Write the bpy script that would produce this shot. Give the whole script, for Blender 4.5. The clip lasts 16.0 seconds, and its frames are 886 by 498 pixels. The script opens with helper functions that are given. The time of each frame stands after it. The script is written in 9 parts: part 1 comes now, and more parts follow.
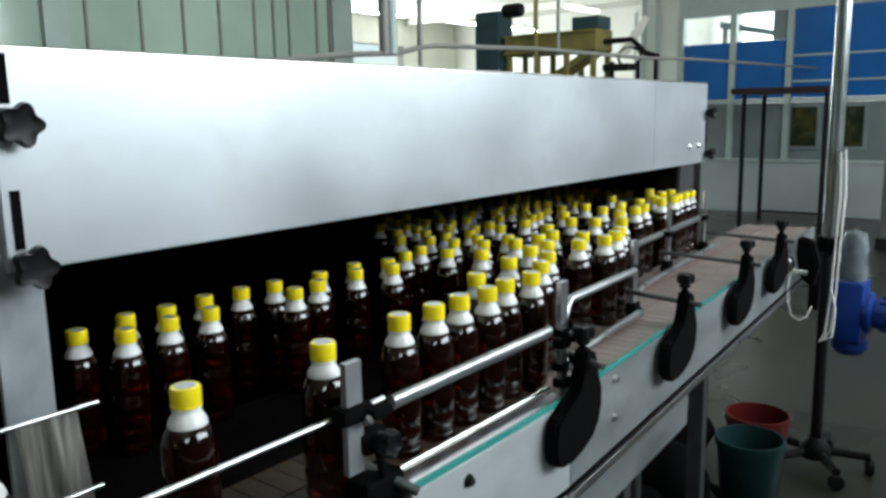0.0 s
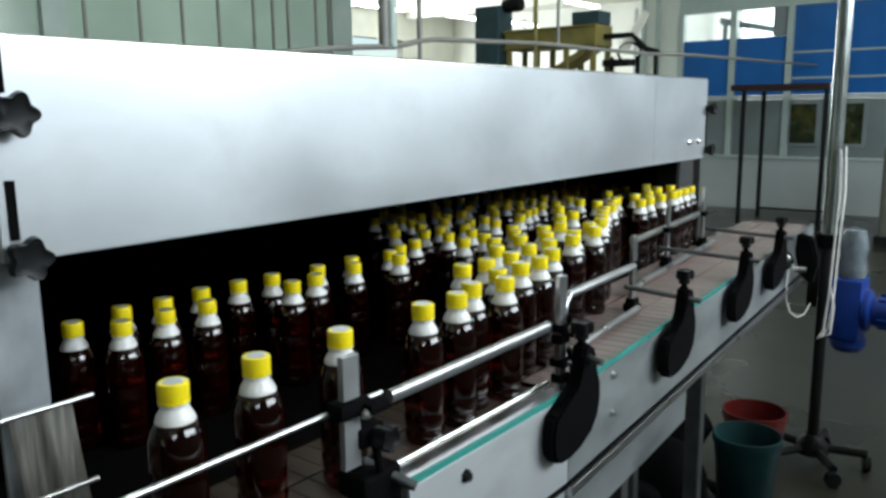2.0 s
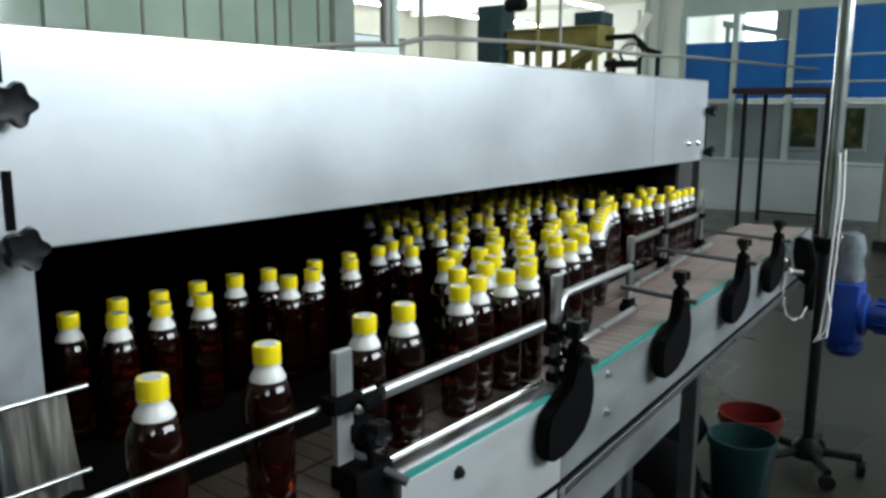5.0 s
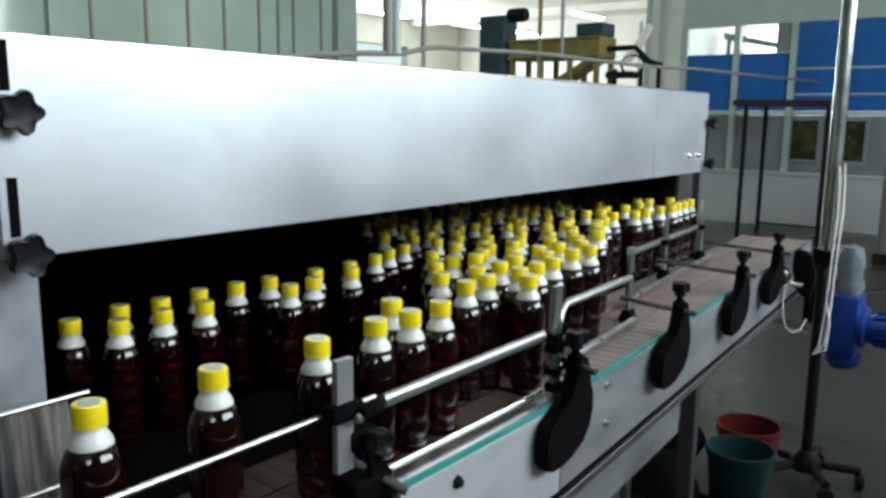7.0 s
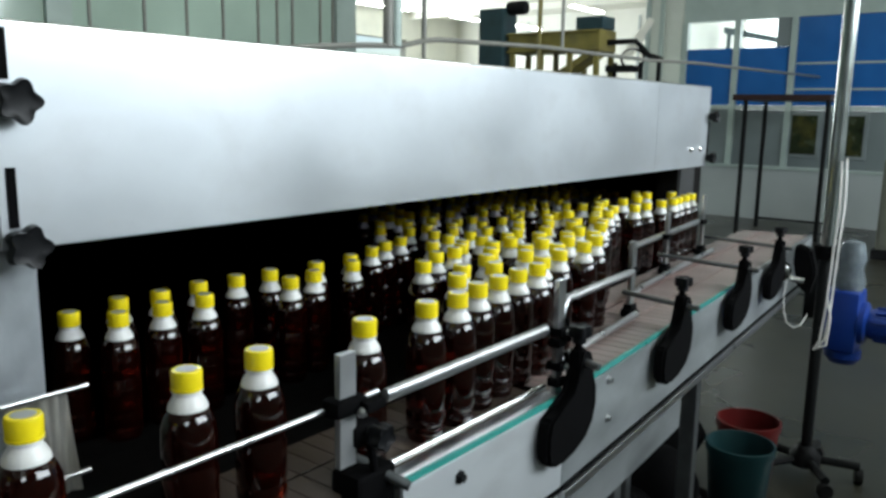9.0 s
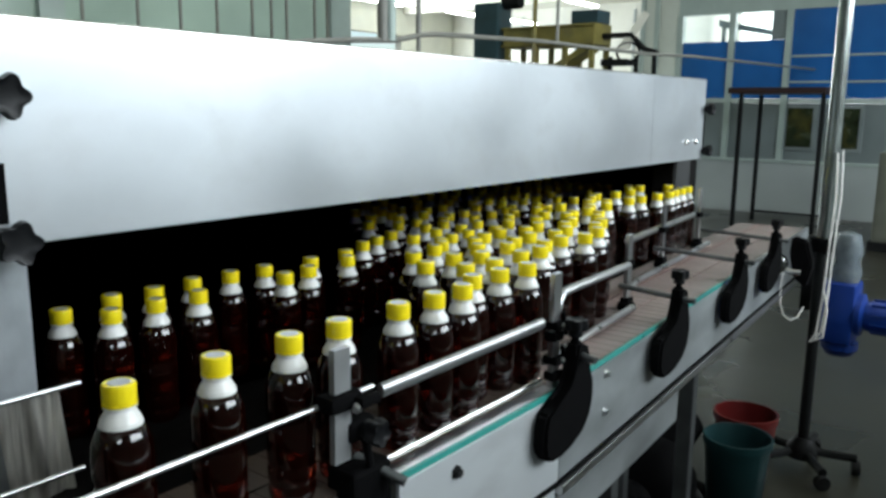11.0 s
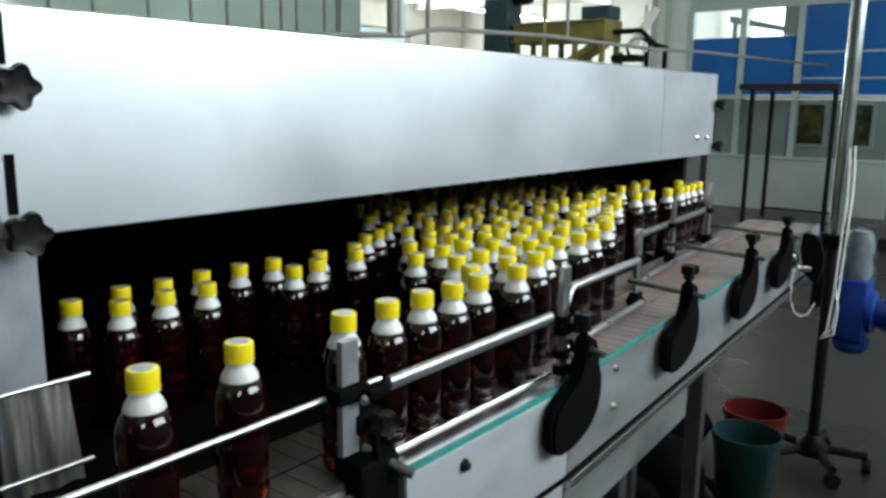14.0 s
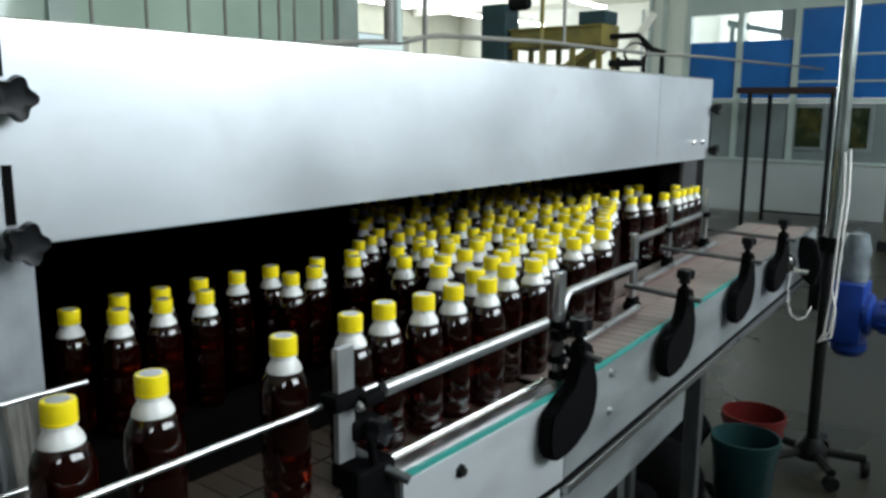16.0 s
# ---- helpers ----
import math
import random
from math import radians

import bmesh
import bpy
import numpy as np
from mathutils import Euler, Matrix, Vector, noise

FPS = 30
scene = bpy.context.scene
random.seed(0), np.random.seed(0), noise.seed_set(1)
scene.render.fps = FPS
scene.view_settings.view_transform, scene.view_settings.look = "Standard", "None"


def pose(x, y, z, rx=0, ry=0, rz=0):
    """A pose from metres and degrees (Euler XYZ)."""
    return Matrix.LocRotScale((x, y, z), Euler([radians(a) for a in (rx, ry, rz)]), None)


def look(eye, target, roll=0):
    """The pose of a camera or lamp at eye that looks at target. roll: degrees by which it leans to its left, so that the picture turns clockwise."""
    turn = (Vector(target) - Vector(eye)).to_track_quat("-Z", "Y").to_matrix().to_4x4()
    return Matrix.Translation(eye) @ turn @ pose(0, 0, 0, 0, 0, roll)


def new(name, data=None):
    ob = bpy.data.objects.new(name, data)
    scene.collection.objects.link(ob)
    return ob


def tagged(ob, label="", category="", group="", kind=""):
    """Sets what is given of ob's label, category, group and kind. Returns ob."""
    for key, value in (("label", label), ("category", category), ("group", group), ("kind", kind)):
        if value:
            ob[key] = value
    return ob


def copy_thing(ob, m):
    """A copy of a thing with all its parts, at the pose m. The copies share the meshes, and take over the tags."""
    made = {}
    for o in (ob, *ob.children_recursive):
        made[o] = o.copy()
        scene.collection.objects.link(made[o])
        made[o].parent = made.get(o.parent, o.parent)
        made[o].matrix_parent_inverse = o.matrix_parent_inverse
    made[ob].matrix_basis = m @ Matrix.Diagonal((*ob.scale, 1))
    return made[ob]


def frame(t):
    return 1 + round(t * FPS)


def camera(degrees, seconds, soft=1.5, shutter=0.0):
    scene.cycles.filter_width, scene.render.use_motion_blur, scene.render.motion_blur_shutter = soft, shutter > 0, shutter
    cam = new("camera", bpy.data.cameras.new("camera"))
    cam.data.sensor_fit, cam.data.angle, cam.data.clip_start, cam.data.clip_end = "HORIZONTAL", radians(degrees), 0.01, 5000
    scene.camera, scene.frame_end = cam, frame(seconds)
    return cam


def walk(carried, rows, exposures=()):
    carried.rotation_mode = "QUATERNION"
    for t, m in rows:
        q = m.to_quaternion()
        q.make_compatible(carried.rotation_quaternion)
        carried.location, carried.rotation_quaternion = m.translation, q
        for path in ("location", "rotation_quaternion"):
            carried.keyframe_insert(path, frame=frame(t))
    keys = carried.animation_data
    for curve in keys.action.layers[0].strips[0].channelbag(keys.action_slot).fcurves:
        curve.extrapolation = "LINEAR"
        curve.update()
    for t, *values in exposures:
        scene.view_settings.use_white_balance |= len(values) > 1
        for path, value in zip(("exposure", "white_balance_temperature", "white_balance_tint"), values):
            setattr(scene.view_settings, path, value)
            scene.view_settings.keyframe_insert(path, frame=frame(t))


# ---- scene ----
cam = camera(58.8, 16.0, 3.0)
PATH = [
    (0, (-0.001, 0.057, 1.448), (-1.226, 1.601, 1.111), -1.1),
    (0.5, (-0.002, 0.056, 1.449), (-1.229, 1.6, 1.114), -0.6),
    (1, (0.001, 0.056, 1.454), (-1.227, 1.6, 1.124), -0.4),
    (1.5, (-0.006, 0.06, 1.448), (-1.231, 1.604, 1.108), -0.5),
    (2, (-0.007, 0.063, 1.445), (-1.227, 1.608, 1.095), -0.7),
    (2.5, (-0.006, 0.062, 1.444), (-1.229, 1.607, 1.099), -0.2),
    (3, (-0.005, 0.062, 1.448), (-1.23, 1.607, 1.112), 0.0),
    (3.5, (-0.002, 0.065, 1.445), (-1.226, 1.609, 1.1), -0.2),
    (4, (0.0, 0.065, 1.443), (-1.22, 1.611, 1.092), -0.2),
    (6.5, (-0.002, 0.061, 1.442), (-1.227, 1.604, 1.1), 0.7),
    (7, (0.002, 0.058, 1.446), (-1.22, 1.607, 1.114), 0.7),
    (7.5, (-0.005, 0.062, 1.441), (-1.228, 1.606, 1.095), 0.6),
    (8, (-0.011, 0.063, 1.44), (-1.227, 1.611, 1.085), 0.7),
    (8.5, (-0.012, 0.062, 1.443), (-1.228, 1.611, 1.095), 1.0),
    (11, (-0.015, 0.071, 1.439), (-1.223, 1.625, 1.08), 0.6),
    (11.5, (-0.015, 0.072, 1.435), (-1.232, 1.616, 1.066), 0.3),
    (12, (-0.014, 0.072, 1.438), (-1.233, 1.618, 1.083), 0.2),
    (12.5, (-0.011, 0.072, 1.441), (-1.228, 1.619, 1.087), 0.6),
    (13, (-0.013, 0.074, 1.439), (-1.233, 1.617, 1.081), 0.4),
    (13.5, (-0.018, 0.073, 1.434), (-1.241, 1.612, 1.062), 0.7),
    (14, (-0.016, 0.073, 1.433), (-1.24, 1.611, 1.065), 0.7),
    (14.5, (-0.013, 0.073, 1.438), (-1.236, 1.617, 1.086), 0.8),
    (15, (-0.013, 0.072, 1.438), (-1.24, 1.612, 1.087), 0.6),
    (15.5, (-0.01, 0.074, 1.436), (-1.234, 1.614, 1.075), 0.3),
    (16, (-0.005, 0.071, 1.437), (-1.231, 1.612, 1.082), 0.3),
]
walk(cam, [(t, look(eye, target, roll)) for t, eye, target, roll in PATH])

# ---- world, sun, large lights, exposure ----
world = bpy.data.worlds.new("world")
scene.world = world
world.use_nodes = True
wn = world.node_tree.nodes
sky = wn.new("ShaderNodeTexSky")
sky.sky_type, sky.sun_disc = "NISHITA", False
sky.sun_elevation, sky.sun_rotation = radians(40), radians(115)
wn["Background"].inputs[1].default_value = 0.14
world.node_tree.links.new(sky.outputs[0], wn["Background"].inputs[0])
scene.view_settings.exposure = 0.0

sun = new("sun", bpy.data.lights.new("sun", "SUN"))
sun.data.energy, sun.data.angle, sun.data.color = 2.0, radians(0.5), (1.0, 0.95, 0.88)
sun.matrix_world = look((40, -20, 40), (0, 0, 0))

def daylight_lamp(name, x, y, z, w, h, target, energy, color=(0.85, 0.93, 0.97)):
    """A daylight-coloured area lamp, for a window or as added fill."""
    lamp = new(name, bpy.data.lights.new(name, "AREA"))
    lamp.data.shape, lamp.data.size, lamp.data.size_y = "RECTANGLE", w, h
    lamp.data.energy, lamp.data.color = energy, color
    lamp.matrix_world = look((x, y, z), target)

daylight_lamp("window_daylight", 3.14, 4.2, 3.05, 6.4, 1.6, (0, 4.2, 2.00), 470)
# Fill lamp added behind the camera; no window is known there.
daylight_lamp("window_daylight", 3.14, -3.0, 3.5, 2.0, 1.1, (0, -3.0, 2.35), 65)
# Three lamps added to brighten the far hall, with no known source.
for wy in (8.5, 13.0, 17.0):
    daylight_lamp("window_daylight", -15.95, wy, 2.6, 3.0, 1.8, (0, wy, 2.4), 440)


# ---- materials ----
def material(name, color, rough=0.5, metal=0.0, noise_scale=8.0, vary=0.15, rough_vary=0.1, bump=0.0, bump_scale=60.0,
             stretch=(1, 1, 1), trans=0.0, ior=1.45, emit=0.0, coat=0.0, dirt=None, dirt_scale=2.0, dirt_amount=0.0, per_object=0.0):
    m = bpy.data.materials.new(name)
    m.use_nodes = True
    nt = m.node_tree
    n, link = nt.nodes, nt.links.new
    b = n["Principled BSDF"]
    b.inputs["Metallic"].default_value = metal
    b.inputs["IOR"].default_value = ior
    b.inputs["Transmission Weight"].default_value = trans
    b.inputs["Coat Weight"].default_value = coat
    if emit:
        b.inputs["Emission Color"].default_value = (*color, 1)
        b.inputs["Emission Strength"].default_value = emit
    co = n.new("ShaderNodeTexCoord")
    mp = n.new("ShaderNodeMapping")
    mp.inputs["Scale"].default_value = stretch
    link(co.outputs["Object"], mp.inputs[0])
    nz = n.new("ShaderNodeTexNoise")
    nz.inputs["Scale"].default_value, nz.inputs["Detail"].default_value = noise_scale, 6
    link(mp.outputs[0], nz.inputs["Vector"])
    ramp = n.new("ShaderNodeMapRange")
    ramp.inputs[1].default_value, ramp.inputs[2].default_value = 0.3, 0.7
    ramp.inputs[3].default_value, ramp.inputs[4].default_value = 1 - vary, 1 + vary
    link(nz.outputs[0], ramp.inputs[0])
    mul = n.new("ShaderNodeVectorMath")
    mul.operation = "SCALE"
    mul.inputs[0].default_value = color
    link(ramp.outputs[0], mul.inputs["Scale"])
    out = mul.outputs[0]
    if dirt:
        dz = n.new("ShaderNodeTexNoise")
        dz.inputs["Scale"].default_value, dz.inputs["Detail"].default_value = dirt_scale, 8
        link(mp.outputs[0], dz.inputs["Vector"])
        dr = n.new("ShaderNodeMapRange")
        dr.inputs[1].default_value, dr.inputs[2].default_value = 0.5, 0.72
        dr.inputs[3].default_value, dr.inputs[4].default_value = 0, dirt_amount
        link(dz.outputs[0], dr.inputs[0])
        mix = n.new("ShaderNodeMix")
        mix.data_type = "RGBA"
        link(dr.outputs[0], mix.inputs["Factor"])
        link(out, mix.inputs["A"])
        mix.inputs["B"].default_value = (*dirt, 1)
        out = mix.outputs["Result"]
    if per_object:
        oi = n.new("ShaderNodeObjectInfo")
        pr = n.new("ShaderNodeMapRange")
        pr.inputs[3].default_value, pr.inputs[4].default_value = 1 - per_object, 1 + per_object
        link(oi.outputs["Random"], pr.inputs[0])
        pm = n.new("ShaderNodeVectorMath")
        pm.operation = "SCALE"
        link(out, pm.inputs[0])
        link(pr.outputs[0], pm.inputs["Scale"])
        out = pm.outputs[0]
    link(out, b.inputs["Base Color"])
    rr = n.new("ShaderNodeMapRange")
    rr.inputs[3].default_value, rr.inputs[4].default_value = max(0.02, rough - rough_vary), min(1, rough + rough_vary)
    link(nz.outputs[0], rr.inputs[0])
    link(rr.outputs[0], b.inputs["Roughness"])
    if bump:
        bz = n.new("ShaderNodeTexNoise")
        bz.inputs["Scale"].default_value, bz.inputs["Detail"].default_value = bump_scale, 4
        link(mp.outputs[0], bz.inputs["Vector"])
        bp = n.new("ShaderNodeBump")
        bp.inputs["Strength"].default_value, bp.inputs["Distance"].default_value = bump, 0.004
        link(bz.outputs[0], bp.inputs["Height"])
        link(bp.outputs[0], b.inputs["Normal"])
    return m


steel_panel = material("brushed_steel_sheet", (0.488, 0.520, 0.545), 0.40, 0.72, 4.5, 0.08, 0.12, 0.16, 6, (1, 0.9, 1.3),
                       dirt=(0.40, 0.415, 0.43), dirt_scale=9, dirt_amount=0.5)
steel = material("satin_steel", (0.62, 0.63, 0.64), 0.3, 1.0, 12, 0.08, 0.08, 0.05, 120)
steel_bright = material("polished_steel", (0.8, 0.8, 0.8), 0.16, 1.0, 20, 0.05, 0.05)
steel_plate = material("steel_side_plate", (0.72, 0.76, 0.785), 0.36, 0.6, 5, 0.06, 0.1, 0.06, 40, (1, 0.4, 1),
                       dirt=(0.3, 0.31, 0.31), dirt_scale=9, dirt_amount=0.35)
steel_worn = material("stained_steel", (0.62, 0.62, 0.6), 0.4, 0.8, 9, 0.2, 0.12, 0.25, 18, (1, 3, 0.6),
                      dirt=(0.16, 0.15, 0.13), dirt_scale=7, dirt_amount=0.7)
# Near-black colour stands in for the unlit inside of the tunnel.
tunnel_dark = material("unlit_black_tunnel_lining", (0.006, 0.0055, 0.0055), 0.85, 0.0, 6, 0.3, 0.1, 0.2, 30, ior=1.2)
black_plastic = material("black_nylon", (0.0025, 0.0025, 0.0028), 0.75, 0.0, 15, 0.2, 0.1, 0.1, 150, ior=1.12)
# Pale and dark streaks in the colour stand in for reflections.
guard_sheet = material("streaked_guard_sheet", (0.66, 0.65, 0.60), 0.35, 0.7, 30, 0.45, 0.15, 0.3, 24, (1, 3, 0.25),
                       dirt=(0.10, 0.09, 0.07), dirt_scale=14, dirt_amount=0.8)
# Mottled steel, darkened against steel_plate where light falls off along the conveyor.
steel_dimmed = material("dimmed_steel_side_plate", (0.36, 0.39, 0.40), 0.36, 0.65, 9, 0.24, 0.15, 0.12, 40, (1, 0.4, 1),
                      dirt=(0.15, 0.16, 0.16), dirt_scale=8, dirt_amount=0.6)
steel_post = material("mottled_steel_post", (0.34, 0.37, 0.39), 0.36, 0.6, 12, 0.3, 0.15, 0.12, 30, (1, 1, 0.7),
                      dirt=(0.2, 0.21, 0.22), dirt_scale=10, dirt_amount=0.6)
post_grey = material("dull_grey_steel", (0.30, 0.31, 0.315), 0.42, 0.6, 14, 0.15, 0.1, 0.08, 60)
knob_plastic = material("black_knob_plastic", (0.006, 0.0065, 0.0075), 0.4, 0.0, 15, 0.2, 0.1, 0.05, 120, ior=1.26)
rail_alu = material("dull_aluminium_rail", (0.40, 0.41, 0.42), 0.36, 0.9, 14, 0.1, 0.08, 0.05, 80)
rod_steel = material("dark_steel_rod", (0.13, 0.14, 0.145), 0.4, 0.8, 14, 0.2, 0.1, 0.1, 60)
rubber = material("black_rubber", (0.016, 0.016, 0.016), 0.7, 0.0, 15, 0.2, 0.1, 0.1, 90, ior=1.25)
teal = material("teal_wear_strip", (0.03, 0.24, 0.21), 0.3, 0.0, 10, 0.15, 0.1, coat=0.4)
chain = material("brown_chain_plastic", (0.17, 0.14, 0.13), 0.42, 0.0, 18, 0.18, 0.12, 0.1, 80,
                 dirt=(0.30, 0.12, 0.10), dirt_scale=6, dirt_amount=0.5, per_object=0.12)
# Wet slats, darkened further for the shade between packed bottles.
chain_wet_shade = material("wet_shaded_chain_plastic", (0.058, 0.043, 0.035), 0.36, 0.0, 18, 0.25, 0.14, 0.1, 80,
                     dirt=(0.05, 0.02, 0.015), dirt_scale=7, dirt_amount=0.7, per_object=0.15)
chain_dark = material("rear_dark_chain_plastic", (0.022, 0.017, 0.016), 0.3, 0.0, 18, 0.25, 0.1, 0.1, 80, per_object=0.2)
cap_yellow = material("yellow_cap_plastic", (0.80, 0.64, 0.012), 0.26, 0.0, 30, 0.05, 0.05)
# Grey colour stands in for the overhead reflection on the glossy cap.
cap_sheen = material("cap_top_grey_sheen", (0.30, 0.31, 0.29), 0.3, 0.0, 40, 0.15, 0.08)
neck_white = material("white_neck_plastic", (0.66, 0.66, 0.64), 0.3, 0.0, 30, 0.04, 0.05)
juice = material("dark_red_brown_juice_bottle", (0.042, 0.0034, 0.0013), 0.05, 0.0, 14, 0.2, 0.015, trans=0.9, ior=1.54, per_object=0.2)
floor_mat = material("grey_green_epoxy", (0.029, 0.028, 0.020), 0.30, 0.0, 1.2, 0.2, 0.14, 0.05, 30,
                     dirt=(0.019, 0.018, 0.014), dirt_scale=0.8, dirt_amount=0.6)
white_wall = material("white_painted_wall", (0.70, 0.70, 0.63), 0.6, 0.0, 1.5, 0.05, 0.08, 0.03, 40,
                      dirt=(0.55, 0.57, 0.54), dirt_scale=1.1, dirt_amount=0.4)
# For unseen walls, kept dark to weaken reflections and bounced light.
hall_grey = material("grey_green_wall_paint", (0.20, 0.235, 0.22), 0.6, 0.0, 1.5, 0.1, 0.08, 0.03, 40)
side_pane = material("pale_side_pane", (0.62, 0.67, 0.60), 0.2, 0.0, 0.8, 0.2, 0.06, coat=0.4)
dark_grey_steel = material("dark_grey_steel", (0.04, 0.042, 0.043), 0.6, 0.2, 8, 0.3, 0.1)
pole_steel = material("dull_galvanised_tube", (0.36, 0.40, 0.39), 0.24, 0.9, 9, 0.15, 0.08)
pale_wall = material("pale_grey_wall_paint", (0.35, 0.39, 0.385), 0.5, 0.0, 1.5, 0.07, 0.08, 0.03, 40)
ceiling_mat = material("white_ceiling_sheet", (0.80, 0.79, 0.71), 0.6, 0.0, 1.0, 0.05, 0.05)
frame_mat = material("pale_green_frame_paint", (0.36, 0.44, 0.41), 0.4, 0.0, 4, 0.08, 0.08)
green_glass = material("green_tinted_panel", (0.37, 0.48, 0.41), 0.14, 0.0, 0.7, 0.18, 0.06, 0.02, 3, coat=0.5)
blue_panel = material("blue_panel_sheet", (0.016, 0.115, 0.36), 0.16, 0.0, 2, 0.12, 0.1)
grey_panel = material("grey_panel_sheet", (0.17, 0.205, 0.21), 0.45, 0.0, 2, 0.1, 0.1)
grey_frame = material("mid_grey_window_frame", (0.20, 0.235, 0.24), 0.4, 0.0, 3, 0.1, 0.08)
red_brown_paint = material("dark_red_brown_paint", (0.022, 0.008, 0.007), 0.5, 0.0, 8, 0.25, 0.1)
dark_paint = material("dark_steel_paint", (0.009, 0.0095, 0.010), 0.5, 0.0, 10, 0.2, 0.1, ior=1.22)
dark_teal_paint = material("dark_teal_machine_paint", (0.02, 0.05, 0.06), 0.4, 0.0, 6, 0.2, 0.1)
olive_paint = material("olive_grey_enamel", (0.10, 0.105, 0.085), 0.45, 0.0, 4, 0.15, 0.1)
yellow_paint = material("worn_yellow_paint", (0.20, 0.17, 0.045), 0.5, 0.0, 6, 0.2, 0.1, dirt=(0.12, 0.1, 0.05), dirt_scale=5, dirt_amount=0.7)
grey_pipe = material("grey_painted_pipe", (0.2, 0.2, 0.18), 0.45, 0.0, 6, 0.15, 0.1)
lamp_glow = material("fluorescent_tube", (0.92, 1.0, 0.94), 0.4, emit=25.0)
blue_paint = material("blue_machine_enamel", (0.006, 0.032, 0.2), 0.35, 0.0, 8, 0.12, 0.08, 0.05, 60)
clear_film = material("cloudy_plastic_film", (0.22, 0.26, 0.29), 0.2, 0.0, 20, 0.3, 0.1, 0.6, 40, trans=0.5)
cable_white = material("white_cable_sheath", (0.75, 0.75, 0.73), 0.4)
red_plastic = material("red_bucket_plastic", (0.085, 0.0035, 0.003), 0.45, 0.0, 12, 0.1, 0.08)
teal_plastic = material("teal_bucket_plastic", (0.003, 0.028, 0.031), 0.5, 0.0, 12, 0.1, 0.08)
foliage_dark = material("dark_green_view", (0.022, 0.030, 0.014), 0.25, 0.0, 6, 0.6, 0.1, dirt=(0.10, 0.09, 0.02), dirt_scale=5, dirt_amount=0.6)
sky_glow = material("bright_sky", (0.93, 0.97, 1.0), 0.9, emit=3.0)
glass = material("window_glass", (0.9, 0.95, 0.93), 0.03, 0.0, 5, 0.01, 0.01, trans=1.0)


# ---- shape helpers ----
def link_mesh(name, bm, mat, parent=None, label="", smooth=False):
    me = bpy.data.meshes.new(name)
    bmesh.ops.recalc_face_normals(bm, faces=bm.faces)
    bm.to_mesh(me)
    bm.free()
    me.materials.append(mat)
    if smooth:
        me.polygons.foreach_set("use_smooth", [True] * len(me.polygons))
        me.set_sharp_from_angle(angle=radians(38))
    ob = new(name, me)
    if parent:
        ob.parent = parent
    if label:
        ob["label"] = label
    return ob


def part(name, bm, mat, parent, label="", smooth=False):
    return link_mesh(name, bm, mat, parent, label, smooth)


def base(name, label, category, m=None, group="", kind=""):
    """An Empty that carries the parts of a thing."""
    ob = new(name)
    ob.empty_display_size = 0.05
    if m:
        ob.matrix_world = m
    return tagged(ob, label, category, group, kind)


def box(x0, x1, y0, y1, z0, z1, bevel=0.0, bm=None):
    own = bmesh.new()
    bmesh.ops.create_cube(own, size=1)
    bmesh.ops.transform(own, matrix=Matrix.LocRotScale(((x0 + x1) / 2, (y0 + y1) / 2, (z0 + z1) / 2), None, (abs(x1 - x0), abs(y1 - y0), abs(z1 - z0))), verts=own.verts)
    if bevel:
        bmesh.ops.bevel(own, geom=own.edges[:], offset=bevel, segments=2, affect="EDGES", profile=0.6)
    return join(bm, own)


def join(bm, own):
    if bm is None:
        return own
    me = bpy.data.meshes.new("tmp")
    own.to_mesh(me)
    own.free()
    bm.from_mesh(me)
    bpy.data.meshes.remove(me)
    return bm


def tube(points, r, sides=10, bm=None, closed_ends=True, flat=1.0):
    """A round bar along a run of points."""
    own = bmesh.new()
    pts = [Vector(p) for p in points]
    rings, up = [], None
    for i, p in enumerate(pts):
        d = (pts[min(i + 1, len(pts) - 1)] - pts[max(i - 1, 0)]).normalized()
        if up is None:
            up = d.orthogonal().normalized() if abs(d.z) > 0.9 else Vector((0, 0, 1))
        side = d.cross(up).normalized()
        up = side.cross(d).normalized()
        rings.append([own.verts.new(p + side * math.cos(a) * r * flat + up * math.sin(a) * r) for a in (2 * math.pi * k / sides for k in range(sides))])
    for a, b in zip(rings, rings[1:]):
        for k in range(sides):
            own.faces.new((a[k], a[(k + 1) % sides], b[(k + 1) % sides], b[k]))
    if closed_ends:
        own.faces.new(rings[0][::-1])
        own.faces.new(rings[-1])
    return join(bm, own)


def lathe(profile, sides=24, bm=None, m=None):
    """A turned shape from pairs of radius and height."""
    own = bmesh.new()
    rings = []
    for r, z in profile:
        rings.append([own.verts.new((r * math.cos(a), r * math.sin(a), z)) for a in (2 * math.pi * k / sides for k in range(sides))] if r > 1e-5 else [own.verts.new((0, 0, z))])
    for a, b in zip(rings, rings[1:]):
        for k in range(sides):
            j = (k + 1) % sides
            if len(a) == 1 and len(b) == 1:
                continue
            own.faces.new((a[0], b[j], b[k]) if len(a) == 1 else (a[k], a[j], b[0]) if len(b) == 1 else (a[k], a[j], b[j], b[k]))
    if m:
        bmesh.ops.transform(own, matrix=m, verts=own.verts)
    return join(bm, own)


